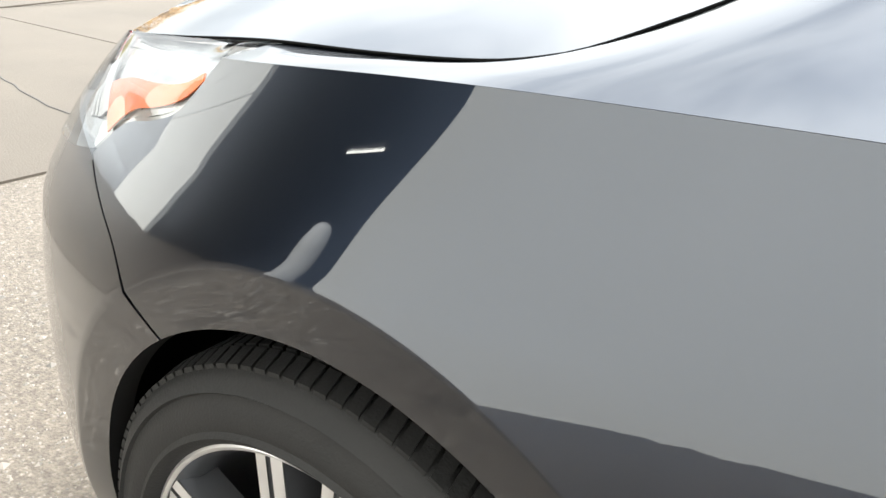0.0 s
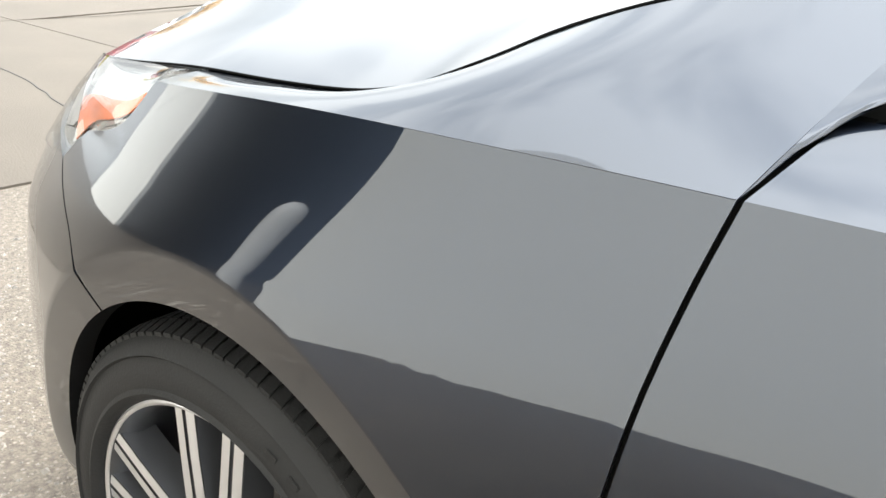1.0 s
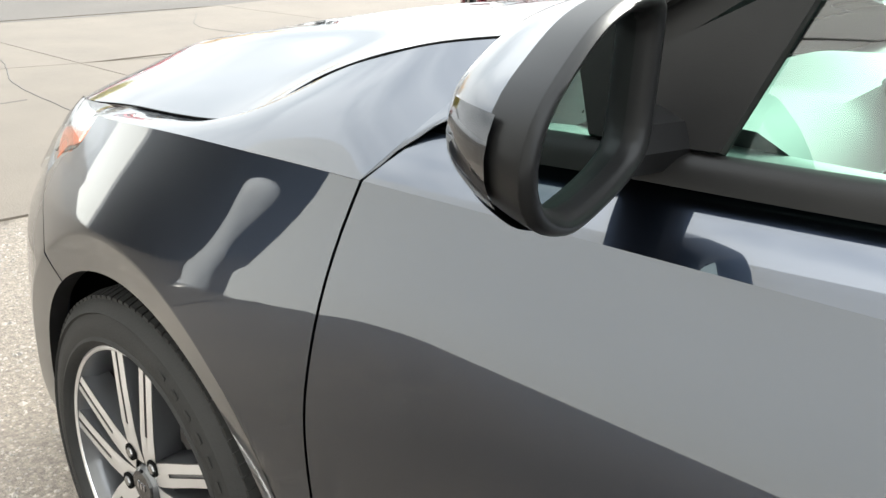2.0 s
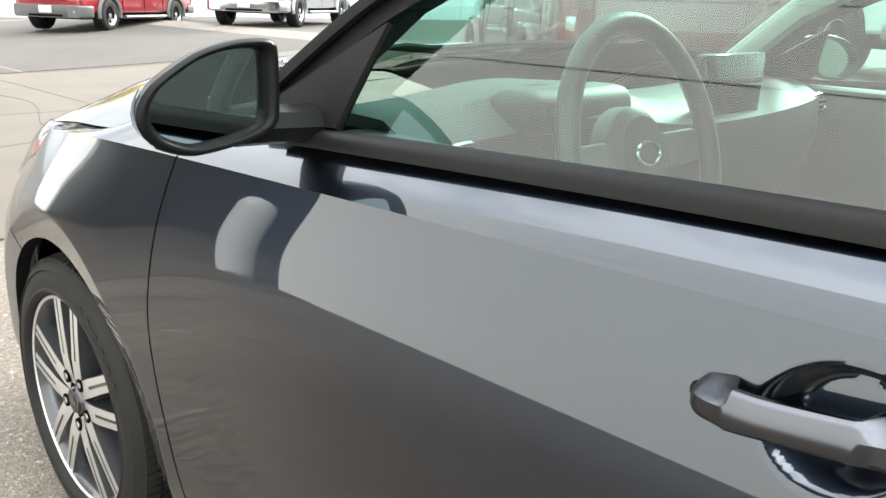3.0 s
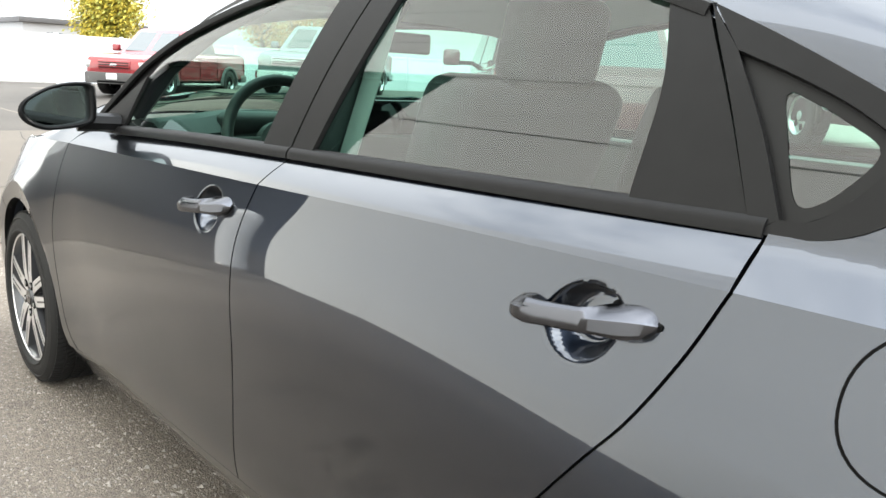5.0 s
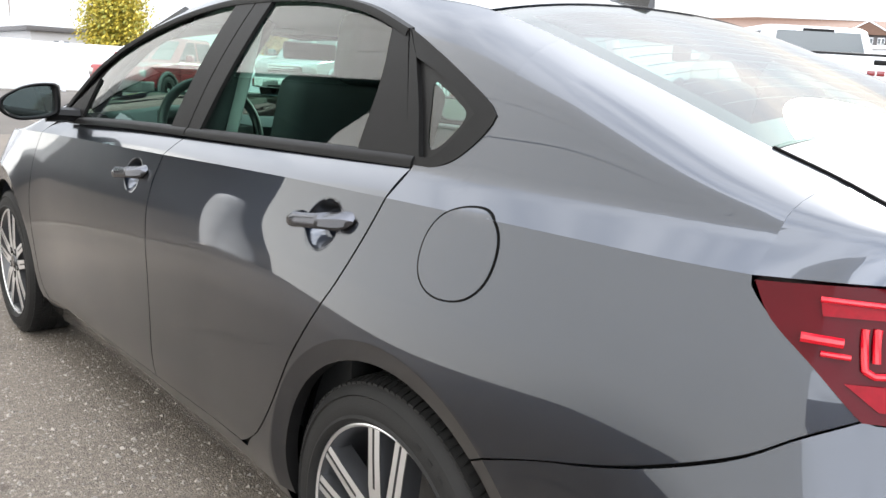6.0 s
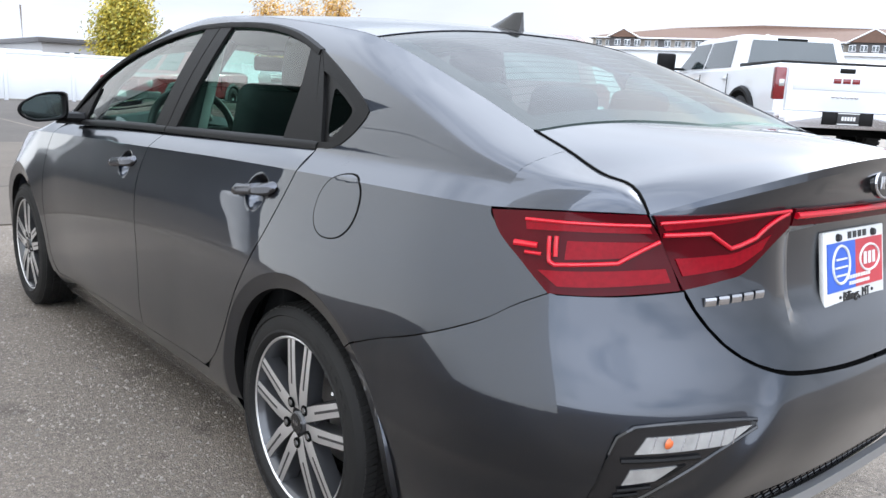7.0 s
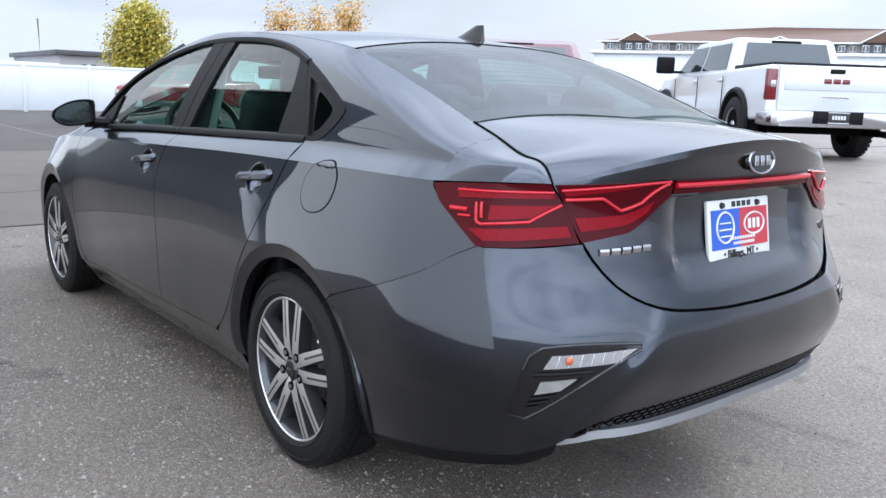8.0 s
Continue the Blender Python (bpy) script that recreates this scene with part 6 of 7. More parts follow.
def panel_bm(corners, out, thick=0.012, bevel=0.0):
    """A thin slab on four corners, pushed out by thick along out."""
    bm = bmesh.new()
    o = Vector(out)
    a = [bm.verts.new(Vector(c)) for c in corners]
    b = [bm.verts.new(Vector(c) + o * thick) for c in corners]
    n = len(corners)
    bm.faces.new(b)
    bm.faces.new(a[::-1])
    for k in range(n):
        bm.faces.new((a[k], a[(k + 1) % n], b[(k + 1) % n], b[k]))
    bmesh.ops.recalc_face_normals(bm, faces=bm.faces[:])
    return bm


CARGLASS = mat("dark_vehicle_glass", (0.02, 0.03, 0.032), 0.04, 0, 0.6, 0.2, 3)
SATINGREY = mat("satin_grey_bumper", (0.075, 0.072, 0.07), 0.5, 0, 0, 0.2, 6)
WHEELSTEEL = mat("bright_wheel_metal", (0.6, 0.6, 0.6), 0.28, 1.0, 0, 0.2, 20)


def road_wheel(parent, x, y, r, w, s):
    """A simple tyre with tread blocks and a five-hole rim; s is the outward side."""
    v, f = lathe([(r * 0.60, -w / 2), (r * 0.66, -w / 2 - 0.004), (r * 0.88, -w / 2 + 0.004), (r * 0.97, -w / 2 + 0.03), (r, -w / 2 + 0.055), (r, w / 2 - 0.055), (r * 0.95, w / 2), (r * 0.6, w / 2)], 32)
    wheel_ob = mesh_ob("wheel", [(a, b * -s, c) for a, b, c in v], [q if s < 0 else q[::-1] for q in f], RUBBER, parent, "black tyre on a bright rim")
    wheel_ob.matrix_basis = Matrix.Translation((x, y, r))
    verts, faces = [], []
    n = 36
    for k in range(n):
        a0, a1 = 2 * math.pi * k / n, 2 * math.pi * (k + 0.66) / n
        for row in range(4):
            y0, y1 = -w / 2 + 0.02 + row * (w - 0.04) / 4, -w / 2 + 0.008 + (row + 1) * (w - 0.04) / 4
            off = (row % 2) * math.pi / n
            i0 = len(verts)
            for q in (r * 0.985, r * 1.012):
                for a, yy in ((a0, y0), (a1, y0), (a1, y1), (a0, y1)):
                    verts.append((q * math.cos(a + off), yy, q * math.sin(a + off)))
            faces += [tuple(i0 + q for q in fc) for fc in ((4, 5, 6, 7), (0, 1, 5, 4), (1, 2, 6, 5), (2, 3, 7, 6), (3, 0, 4, 7))]
    mesh_ob("tread", verts, faces, RUBBER, wheel_ob)
    v, f = lathe([(r * 0.60, -w / 2 + 0.006), (r * 0.56, -w / 2 + 0.02), (r * 0.5, -w / 2 + 0.07), (r * 0.16, -w / 2 + 0.04), (r * 0.14, -w / 2 + 0.02), (0.0, -w / 2 + 0.018)], 32)
    rim = mesh_ob("rim", [(a, b * -s, c) for a, b, c in v], [q if s < 0 else q[::-1] for q in f], WHEELSTEEL, wheel_ob)
    for k in range(6):
        a = radians(60 * k + 15)
        bm = box_bm(-r * 0.1, r * 0.1, -0.012, 0.012, -r * 0.08, r * 0.08, 0.01, 1)
        bm.transform(Matrix.Rotation(-a, 4, "Y"))
        bm.transform(Matrix.Translation((r * 0.36 * math.cos(a), s * (w / 2 - 0.052), r * 0.36 * math.sin(a))))
        part("rim_hole", bm, DARK, wheel_ob)


def truck(name, label, category, at, heading, paint, W, H, wb, r, belt, tail, bumper_mat, lamp_mat, closed=False, flare=None, grille_mat=None, mirror_scale=1.0):
    """A parked pickup or wagon; x forward from the front axle, body W wide and H high."""
    v = empty(name, label, category, at=(at[0], at[1], ground_height(*at)), rz=heading)
    h = W / 2
    z0 = r * 1.12
    x_tail = -wb - tail
    x_cab = -wb + 0.55 if not closed else x_tail + 0.35
    # lower body from nose to tail
    st = [(0.92, h * 0.80, h * 0.74, z0 + 0.10, belt - 0.26), (0.86, h * 0.92, h * 0.86, z0 + 0.02, belt - 0.16), (0.5, h * 0.985, h * 0.93, z0, belt - 0.08),
          (-0.3, h, h * 0.955, z0, belt - 0.03), (-0.62, h, h * 0.96, z0, belt), (-1.5, h, h * 0.965, z0, belt + 0.01), (x_cab, h, h * 0.97, z0, belt + 0.03),
          (x_tail + 0.05, h * 0.99, h * 0.965, z0 + 0.06, belt + 0.06), (x_tail, h * 0.97, h * 0.945, z0 + 0.10, belt + 0.05)]
    body = part("body", loft_bm([section_x(*q) for q in st]), paint, v, "", 35)
    # cab on the belt
    zb, zr = belt - 0.02, H
    fx0, fx1 = -0.45, -1.25
    bx0, bx1 = x_cab, x_cab + (0.16 if not closed else 0.30)
    rings = []
    for t, ins in ((0, 0), (0.93, 0.0), (1.0, 0.05)):
        xa, xb = lerp(fx0, fx1, t) - ins, lerp(bx0, bx1, t) + ins
        y = lerp(h * 0.955, h * 0.80, t) - ins
        z = lerp(zb, zr, t)
        c = 0.09
        rings.append([(xa - c, y, z), (xa, y - 2 * c, z), (xa + 0.03, 0, z), (xa, -y + 2 * c, z), (xa - c, -y, z), (xb + c, -y, z), (xb, -y + c, z), (xb, y - c, z), (xb + c, y, z)])
    cab = part("cab", loft_bm(rings), paint, v, "", 30)

    def side_pt(x, t, s, o=0.004):
        return (x, s * (lerp(h * 0.955, h * 0.80, t) + o), lerp(zb, zr, t))

    mid = lerp(fx0, bx0, 0.52)
    for s in (-1, 1):
        for xa, xb, ta, tb in ((-0.62, mid + 0.05, -1.22, mid + 0.03), (mid - 0.05, bx0 + 0.16, mid - 0.07, bx1 + 0.14)):
            c = [side_pt(xa, 0.10, s), side_pt(xb, 0.10, s), side_pt(tb, 0.84, s), side_pt(ta, 0.84, s)]
            part("side_window", panel_bm(c, (0, s, 0.2), 0.006), CARGLASS, cab, "dark side window")
        # door seams, handles, wheel openings, mirror
        for x in (-0.60, mid, x_cab + 0.12):
            part("door_seam", box_bm(x - 0.006, x + 0.006, s * h * 0.995 - 0.004, s * h * 0.995 + 0.006, z0 + 0.05, belt - 0.07), DARK, body)
        for x in (mid + 0.16, x_cab + 0.28):
            part("door_handle", box_bm(x - 0.09, x + 0.09, s * h * 0.985 - 0.015, s * h * 0.985 + 0.03, belt - 0.16, belt - 0.125, 0.01), paint, body)
        for x in (0.0, -wb):
            ring_pts = [(x + r * 1.2 * math.cos(a), s * (h + 0.004), r + r * 1.2 * math.sin(a)) for a in np.linspace(radians(-8), radians(188), 26)]
            tube("wheel_flare", ring_pts, 0.05, flare or paint, body, "wheel arch flare", sides=6, up=(0, 1, 0))
            fan = bmesh.new()
            c0 = [fan.verts.new((x + r * 1.19 * math.cos(a), s * (h + 0.006), r + r * 1.19 * math.sin(a))) for a in np.linspace(radians(-8), radians(188), 26)]
            fan.faces.new(c0)
            part("wheel_opening", fan, DARK, body)
            road_wheel(v, x, s * (h - 0.10), r, 0.27, s)
        mir = part("door_mirror", box_bm(-0.86, -0.70, *sorted((s * (h + 0.10), s * (h + 0.10 + 0.20 * mirror_scale))), belt + 0.02, belt + 0.02 + 0.19 * mirror_scale, 0.04, 3), TRIM if mirror_scale > 1 else paint, v, "door mirror")
        part("mirror_arm", box_bm(-0.82, -0.74, *sorted((s * (h * 0.93), s * (h + 0.12))), belt + 0.03, belt + 0.08, 0.01), TRIM, mir)
        part("head_lamp", box_bm(0.80, 0.915, *sorted((s * h * 0.52, s * h * 0.90)), belt - 0.42, belt - 0.24, 0.03, 2), CLEARLENS, v, "clear head lamp")
        tail_lamp_ob = part("tail_lamp", box_bm(x_tail - 0.012, x_tail + 0.10, *sorted((s * h * 0.83, s * (h * 0.985))), belt - 0.46, belt + 0.0, 0.025, 2), lamp_mat, v, "red tail lamp")
        part("reverse_lens", box_bm(x_tail - 0.018, x_tail + 0.02, *sorted((s * h * 0.85, s * (h * 0.93))), belt - 0.27, belt - 0.17, 0.01), CLEARLENS, tail_lamp_ob)
    # screen and back window
    for nm, xa, xb, sg in (("windscreen", fx0, fx1, 1), ("back_window", bx0, bx1, -1)):
        c = []
        for y, t in ((-0.80, 0.10), (0.80, 0.10), (0.80, 0.86), (-0.80, 0.86)):
            yy = y * lerp(h * 0.955, h * 0.80, t) * 0.98
            c.append((lerp(xa, xb, t) + sg * 0.012, yy, lerp(zb, zr, t)))
        gl = part(nm, panel_bm(c, (sg, 0, 0.2), 0.012), CARGLASS, cab, "dark glass")
    part("brake_light", box_bm(bx1 - 0.03, bx1 + 0.02, -0.25, 0.25, zr - 0.09, zr - 0.035, 0.01), TRIM, cab, "high brake light")
    # nose
    g = part("grille", box_bm(0.86, 0.945, -h * 0.50, h * 0.50, belt - 0.44, belt - 0.22, 0.02), grille_mat or TRIM, v, "front grille with bars")
    for k in range(3):
        part("grille_bar", box_bm(0.93, 0.955, -h * 0.46, h * 0.46, belt - 0.41 + k * 0.06, belt - 0.385 + k * 0.06, 0.004), TRIM, g)
    part("maker_mark", box_bm(0.945, 0.962, -0.10, 0.10, belt - 0.36, belt - 0.30, 0.02), CHROME, g, "plain oval mark")
    fb = part("front_bumper", loft_bm([section_x(x, w, w, z0 - 0.10, z0 + 0.17, 0.05) for x, w in ((0.62, h * 1.0), (0.86, h * 0.98), (1.0, h * 0.86), (1.04, h * 0.60))]), bumper_mat, v, "front bumper", 35)
    part("front_plate", box_bm(1.035, 1.05, -0.15, 0.15, z0 + 0.0, z0 + 0.15, 0.004), PLATEWHITE, fb, "white front plate")
    part("lower_intake", box_bm(1.0, 1.048, -h * 0.45, h * 0.45, z0 - 0.08, z0 - 0.03, 0.01), DARK, fb)
    for s in (-1, 1):
        part("fog_lamp", box_bm(0.99, 1.02, s * h * 0.70 - 0.06, s * h * 0.70 + 0.06, z0 - 0.02, z0 + 0.07, 0.02), CLEARLENS, fb)
    # tail
    if not closed:
        tg = part("tailgate", box_bm(x_tail - 0.035, x_tail + 0.02, -h * 0.82, h * 0.82, belt - 0.60, belt + 0.045, 0.02, 2), paint, v, "tailgate with a raised middle field")
        part("field", box_bm(x_tail - 0.046, x_tail - 0.03, -h * 0.74, h * 0.74, belt - 0.30, belt - 0.06, 0.008), paint, tg)
        part("gate_handle", box_bm(x_tail - 0.052, x_tail - 0.03, -0.11, 0.11, belt - 0.055, belt + 0.01, 0.012), TRIM, tg, "black tailgate handle")
        for k in range(3):
            part("maker_bar", box_bm(x_tail - 0.056, x_tail - 0.044, -0.19 + k * 0.135, -0.08 + k * 0.135, belt - 0.20, belt - 0.13, 0.006), lamp_mat, tg, "red plain bar in place of lettering")
        for k in range(6):
            part("model_bar", box_bm(x_tail - 0.05, x_tail - 0.034, -0.2 + k * 0.068, -0.155 + k * 0.068, belt - 0.40, belt - 0.375, 0.003), CHROME, tg)
        part("bed_cover", box_bm(x_tail + 0.10, x_cab - 0.04, -h * 0.88, h * 0.88, belt + 0.02, belt + 0.10, 0.02), TRIM, v, "black bed cover")
    else:
        part("back_door", box_bm(x_tail - 0.02, x_tail + 0.02, -h * 0.72, h * 0.72, belt - 0.5, belt - 0.02, 0.02), paint, v, "tail door")
    rb = part("rear_bumper", loft_bm([section_x(x, w, w, z0 - 0.02 + d, z0 + 0.20 + d, 0.05) for x, w, d in ((x_tail + 0.25, h * 1.0, 0), (x_tail - 0.08, h * 1.0, 0), (x_tail - 0.17, h * 0.94, 0.0), (x_tail - 0.20, h * 0.86, 0))]), bumper_mat, v, "rear bumper", 35)
    part("step_pad", box_bm(x_tail - 0.21, x_tail - 0.10, -h * 0.36, h * 0.36, z0 + 0.03, z0 + 0.212, 0.01), TRIM, rb, "black middle of the bumper")
    pl = part("rear_plate", box_bm(x_tail - 0.225, x_tail - 0.205, -0.155, 0.155, z0 + 0.04, z0 + 0.20, 0.004), INK, rb, "dark plate in a pale frame")
    for z in (z0 + 0.045, z0 + 0.195):
        part("plate_edge", box_bm(x_tail - 0.232, x_tail - 0.222, -0.155, 0.155, z - 0.006, z + 0.006), PLATEWHITE, pl)
    for k in range(5):
        part("plate_bar", box_bm(x_tail - 0.230, x_tail - 0.222, -0.10 + k * 0.042, -0.072 + k * 0.042, z0 + 0.095, z0 + 0.15), PLATEWHITE, pl)
    part("underbody", box_bm(x_tail + 0.3, 0.6, -h * 0.7, h * 0.7, z0 - 0.14, z0 + 0.04, 0.03), DARK, v)
    tube("axle", [(-wb, -h + 0.2, r), (-wb, h - 0.2, r)], 0.07, DARK, v, sides=10)
    tube("tail_pipe", [(x_tail + 0.5, -h * 0.6, z0 - 0.10), (x_tail + 0.06, -h * 0.78, z0 - 0.10), (x_tail - 0.02, -h * 0.82, z0 - 0.11)], 0.05, DARK, v, sides=12)
    if not closed:
        for s in (-1, 1):
            tube("running_board", [(-0.6, s * (h + 0.02), z0 - 0.08), (x_cab + 0.1, s * (h + 0.02), z0 - 0.08)], 0.045, bumper_mat, v, sides=8, squash=1.6)
    return v


RED = mat("red_vehicle_paint", (0.22, 0.008, 0.014), 0.3, 0.2, 1.0, 0.15, 2)
SILVER = mat("silver_vehicle_paint", (0.20, 0.215, 0.225), 0.3, 0.7, 1.0, 0.15, 2)
WHITEPAINT = mat("white_vehicle_paint", (0.56, 0.57, 0.58), 0.28, 0, 1.0, 0.04, 2)
MAROON = mat("maroon_vehicle_paint", (0.09, 0.006, 0.012), 0.25, 0.2, 1.0, 0.15, 2)
TRUCKLAMP = mat("red_truck_lamp", (0.15, 0.003, 0.006), 0.12, 0, 0.6, 0.3, 20)
truck("pickup", "red crew-cab pickup with grey bumpers, parked by the fence", "pickup truck", (-18.15, 6.45), -55, RED, 1.83, 1.76, 3.2, 0.365, 1.10, 1.0, SATINGREY, TRUCKLAMP, grille_mat=RED, flare=SATINGREY)
truck("pickup", "silver full-size pickup with chrome bumpers, parked in the lot", "pickup truck", (-16.1, 10.2), -55, SILVER, 2.03, 1.88, 3.65, 0.40, 1.20, 1.15, CHROME, TRUCKLAMP, grille_mat=CHROME)
truck("pickup", "white heavy-duty pickup with chrome bumper and black tow mirrors", "pickup truck", (-4.72, 13.20), 141, WHITEPAINT, 2.05, 1.89, 4.0, 0.46, 1.32, 1.15, CHROME, TRUCKLAMP, flare=TRIM, mirror_scale=1.7)
truck("wagon", "maroon high-roofed wagon parked beside a white pickup", "car", (-4.17, 6.31), 141, MAROON, 1.85, 1.64, 2.8, 0.36, 1.08, 0.9, TRIM, TRUCKLAMP, closed=True)

# ---- buildings and trees beyond the lot ----
BROWNROOF = mat("brown_roof_shingle", (0.125, 0.070, 0.046), 0.85, 0, 0, 0.35, 1.2, 0.4, 8)
TAN = mat("tan_wall_siding", (0.30, 0.27, 0.23), 0.8, 0, 0, 0.12, 0.8)
GREYWALL = mat("dark_grey_wall_siding", (0.075, 0.07, 0.068), 0.8, 0, 0, 0.15, 0.8)
SHEDWALL = mat("white_shed_cladding", (0.62, 0.63, 0.64), 0.6, 0, 0, 0.08, 0.3)
GREYBLOCK = mat("grey_block_wall", (0.30, 0.29, 0.28), 0.85, 0, 0, 0.15, 0.5)


def prism_bm(x0, x1, y0, y1, z0, z1):
    """A gable: ridge along x."""
    bm = bmesh.new()
    ym = (y0 + y1) / 2
    v = [bm.verts.new(p) for p in ((x0, y0, z0), (x1, y0, z0), (x1, y1, z0), (x0, y1, z0), (x0, ym, z1), (x1, ym, z1))]
    for f in ((0, 1, 5, 4), (2, 3, 4, 5), (0, 4, 3), (1, 2, 5), (3, 2, 1, 0)):
        bm.faces.new([v[k] for k in f])
    bmesh.ops.recalc_face_normals(bm, faces=bm.faces[:])
    return bm


def cross_gable_bm(x0, x1, y0, y1, z0, z1):
    bm = prism_bm(-1, 1, -1, 1, 0, 1)
    for q in bm.verts:
        a, b, c = q.co
        q.co = (lerp(x0, x1, (b + 1) / 2), lerp(y0, y1, (a + 1) / 2), lerp(z0, z1, c))
    bmesh.ops.recalc_face_normals(bm, faces=bm.faces[:])
    return bm


# the long apartment house; its own x runs along the front, which looks to -y
FLATS_AZ, FLATS_D = 121.0, 205.0
house = empty("apartment_building", "long grey apartment building with brown hipped roof and gables", "building",
              at=(4.9 + FLATS_D * math.cos(radians(FLATS_AZ)), -2.0 + FLATS_D * math.sin(radians(FLATS_AZ)), 0.40), rz=FLATS_AZ - 90)
rng = random.Random(5)
EAVE, RIDGE = 15.4, 19.4
part("wall", box_bm(-31, 95, 0.0, 20, 0, EAVE, 0.02), TAN, house, "tan siding wall")
# hipped roof
bm = bmesh.new()
vv = [bm.verts.new(p) for p in ((-32.5, -1.0, EAVE - 0.3), (96.5, -1.0, EAVE - 0.3), (96.5, 21, EAVE - 0.3), (-32.5, 21, EAVE - 0.3), (-12, 10, RIDGE - 1.0), (82, 10, RIDGE - 1.4), (8, 10, RIDGE), (36, 10, RIDGE - 0.4))]
for f in ((0, 1, 5, 7, 6, 4), (2, 3, 4, 6, 7, 5), (3, 0, 4), (1, 2, 5)):
    bm.faces.new([vv[k] for k in f])
bmesh.ops.recalc_face_normals(bm, faces=bm.faces[:])
roof_f = part("roof", bm, BROWNROOF, house, "brown shingle roof", 10)
part("fascia", box_bm(-32.6, 96.5, -1.12, -0.98, EAVE - 0.55, EAVE - 0.22, 0.02), WHITE, roof_f, "white eaves board")
for x0, x1, hgt in ((-27, -20, 2.0), (6.0, 12, 1.2), (26, 36, 3.0), (52, 59, 2.0), (74, 84, 2.8)):
    part("bay_wall", box_bm(x0 + 0.4, x1 - 0.4, -1.6, 0.0, 0, EAVE - 0.2, 0.02), GREYWALL, house, "dark grey bay")
    gb_ = part("gable", cross_gable_bm(x0 - 0.3, x1 + 0.3, -2.2, 5.5, EAVE - 0.3, EAVE - 0.3 + hgt), BROWNROOF, house, "brown gable roof", 10)
    xm = (x0 + x1) / 2
    for a in (x0 - 0.3, x1 + 0.3):
        tube("gable_board", [(a, -2.25, EAVE - 0.35), (xm, -2.25, EAVE - 0.35 + hgt)], 0.14, WHITE, gb_, sides=4, up=(0, 1, 0))
for k, x in enumerate((-14, -5, 2, 16.5, 22, 43, 66)):
    part("bay_wall", box_bm(x - 1.3, x + 1.3, -0.5, 0.0, 0, EAVE - 0.32, 0.02), GREYWALL, house, "dark grey bay")
for k in range(52):
    x = -29.5 + k * 2.35
    deep = any(a < x < b for a, b in ((-27, -20), (26, 36), (52, 59), (6, 12), (74, 84)))
    y = -1.66 if deep else -0.56 if any(abs(x - q) < 1.3 for q in (-14, -5, 2, 16.5, 22, 43, 66)) else -0.06
    for z in (13.1, 10.2):
        w = part("window", box_bm(x - 0.72, x + 0.72, y - 0.06, y + 0.05, z, z + 1.45, 0.02), WHITE, house, "white-framed window")
        for d in (-0.36, 0.36):
            part("pane", box_bm(x + d - 0.29, x + d + 0.29, y - 0.075, y - 0.05, z + 0.14, z + 1.31), CARGLASS, w)

# long white shed in front of it
shed = empty("shed", "long low white shed with a dark grey band", "building", at=(4.9 + 58 * math.cos(radians(121)), -2.0 + 58 * math.sin(radians(121)), 0.40), rz=31)
part("wall", box_bm(-9.5, 45, 0, 10, 0, 4.0, 0.02), SHEDWALL, shed, "white cladding")
part("band", box_bm(-9.6, 45, -0.08, 0.0, 1.0, 1.55, 0.02), GREYBLOCK, shed, "dark grey band")
part("roof_edge", box_bm(-9.8, 45, -0.25, 10.2, 4.0, 4.2, 0.03), SHEDWALL, shed)
for k in range(9):
    part("cladding_rib", box_bm(-9 + k * 6, -8.9 + k * 6, -0.05, 0.0, 1.56, 3.75), SHEDWALL, shed)
small = empty("house", "small house with a brown roof and white gable boards", "building", at=(4.9 + 80 * math.cos(radians(114.5)), -2.0 + 80 * math.sin(radians(114.5)), 0.40), rz=24)
part("wall", box_bm(-5, 5, 0, 8, 0, 4.2, 0.02), TAN, small)
part("roof", prism_bm(-6, 6, -0.6, 8.6, 4.1, 5.5), BROWNROOF, small, "brown roof", 10)
gb_ = part("gable", cross_gable_bm(-2.5, 1.5, -1.2, 4, 4.0, 5.1), BROWNROOF, small, "brown gable", 10)
for a in (-2.5, 1.5):
    tube("gable_board", [(a, -1.25, 4.0), (-0.5, -1.25, 5.1)], 0.1, WHITE, gb_, sides=4, up=(0, 1, 0))

# low flat-roofed building behind the fence
low_b = empty("building", "low grey flat-roofed building behind the fence", "building", at=(-72, 19, 0), rz=0)
part("wall", box_bm(0, 14, -5, 3.2, 0, 3.1, 0.02), GREYBLOCK, low_b)
part("roof", box_bm(-0.3, 14.3, -5.3, 3.5, 3.1, 3.45, 0.04), GREYWALL, low_b, "dark flat roof edge")
part("wall", box_bm(-4, 14, -14, -5.0, 0, 2.5, 0.02), SHEDWALL, low_b)
for y in (-3.5, -0.5, 1.6):
    part("window", box_bm(13.95, 14.06, y, y + 1.0, 1.5, 2.5, 0.02), CARGLASS, low_b)


# ---- trees ----
BARK = mat("tree_bark", (0.10, 0.075, 0.055), 0.9, 0, 0, 0.4, 6, 0.5, 30)


def leaf_mat(name, a, b):
    m = mat(name, a, 0.6)
    nt_ = m.node_tree
    g_ = nt_.nodes.new("ShaderNodeNewGeometry")
    mx_ = nt_.nodes.new("ShaderNodeMixRGB")
    mx_.inputs["Color1"].default_value, mx_.inputs["Color2"].default_value = (*a, 1), (*b, 1)
    nt_.links.new(g_.outputs["Random Per Island"], mx_.inputs["Fac"])
    nt_.links.new(mx_.outputs["Color"], nt_.nodes["Principled BSDF"].inputs["Base Color"])
    return m


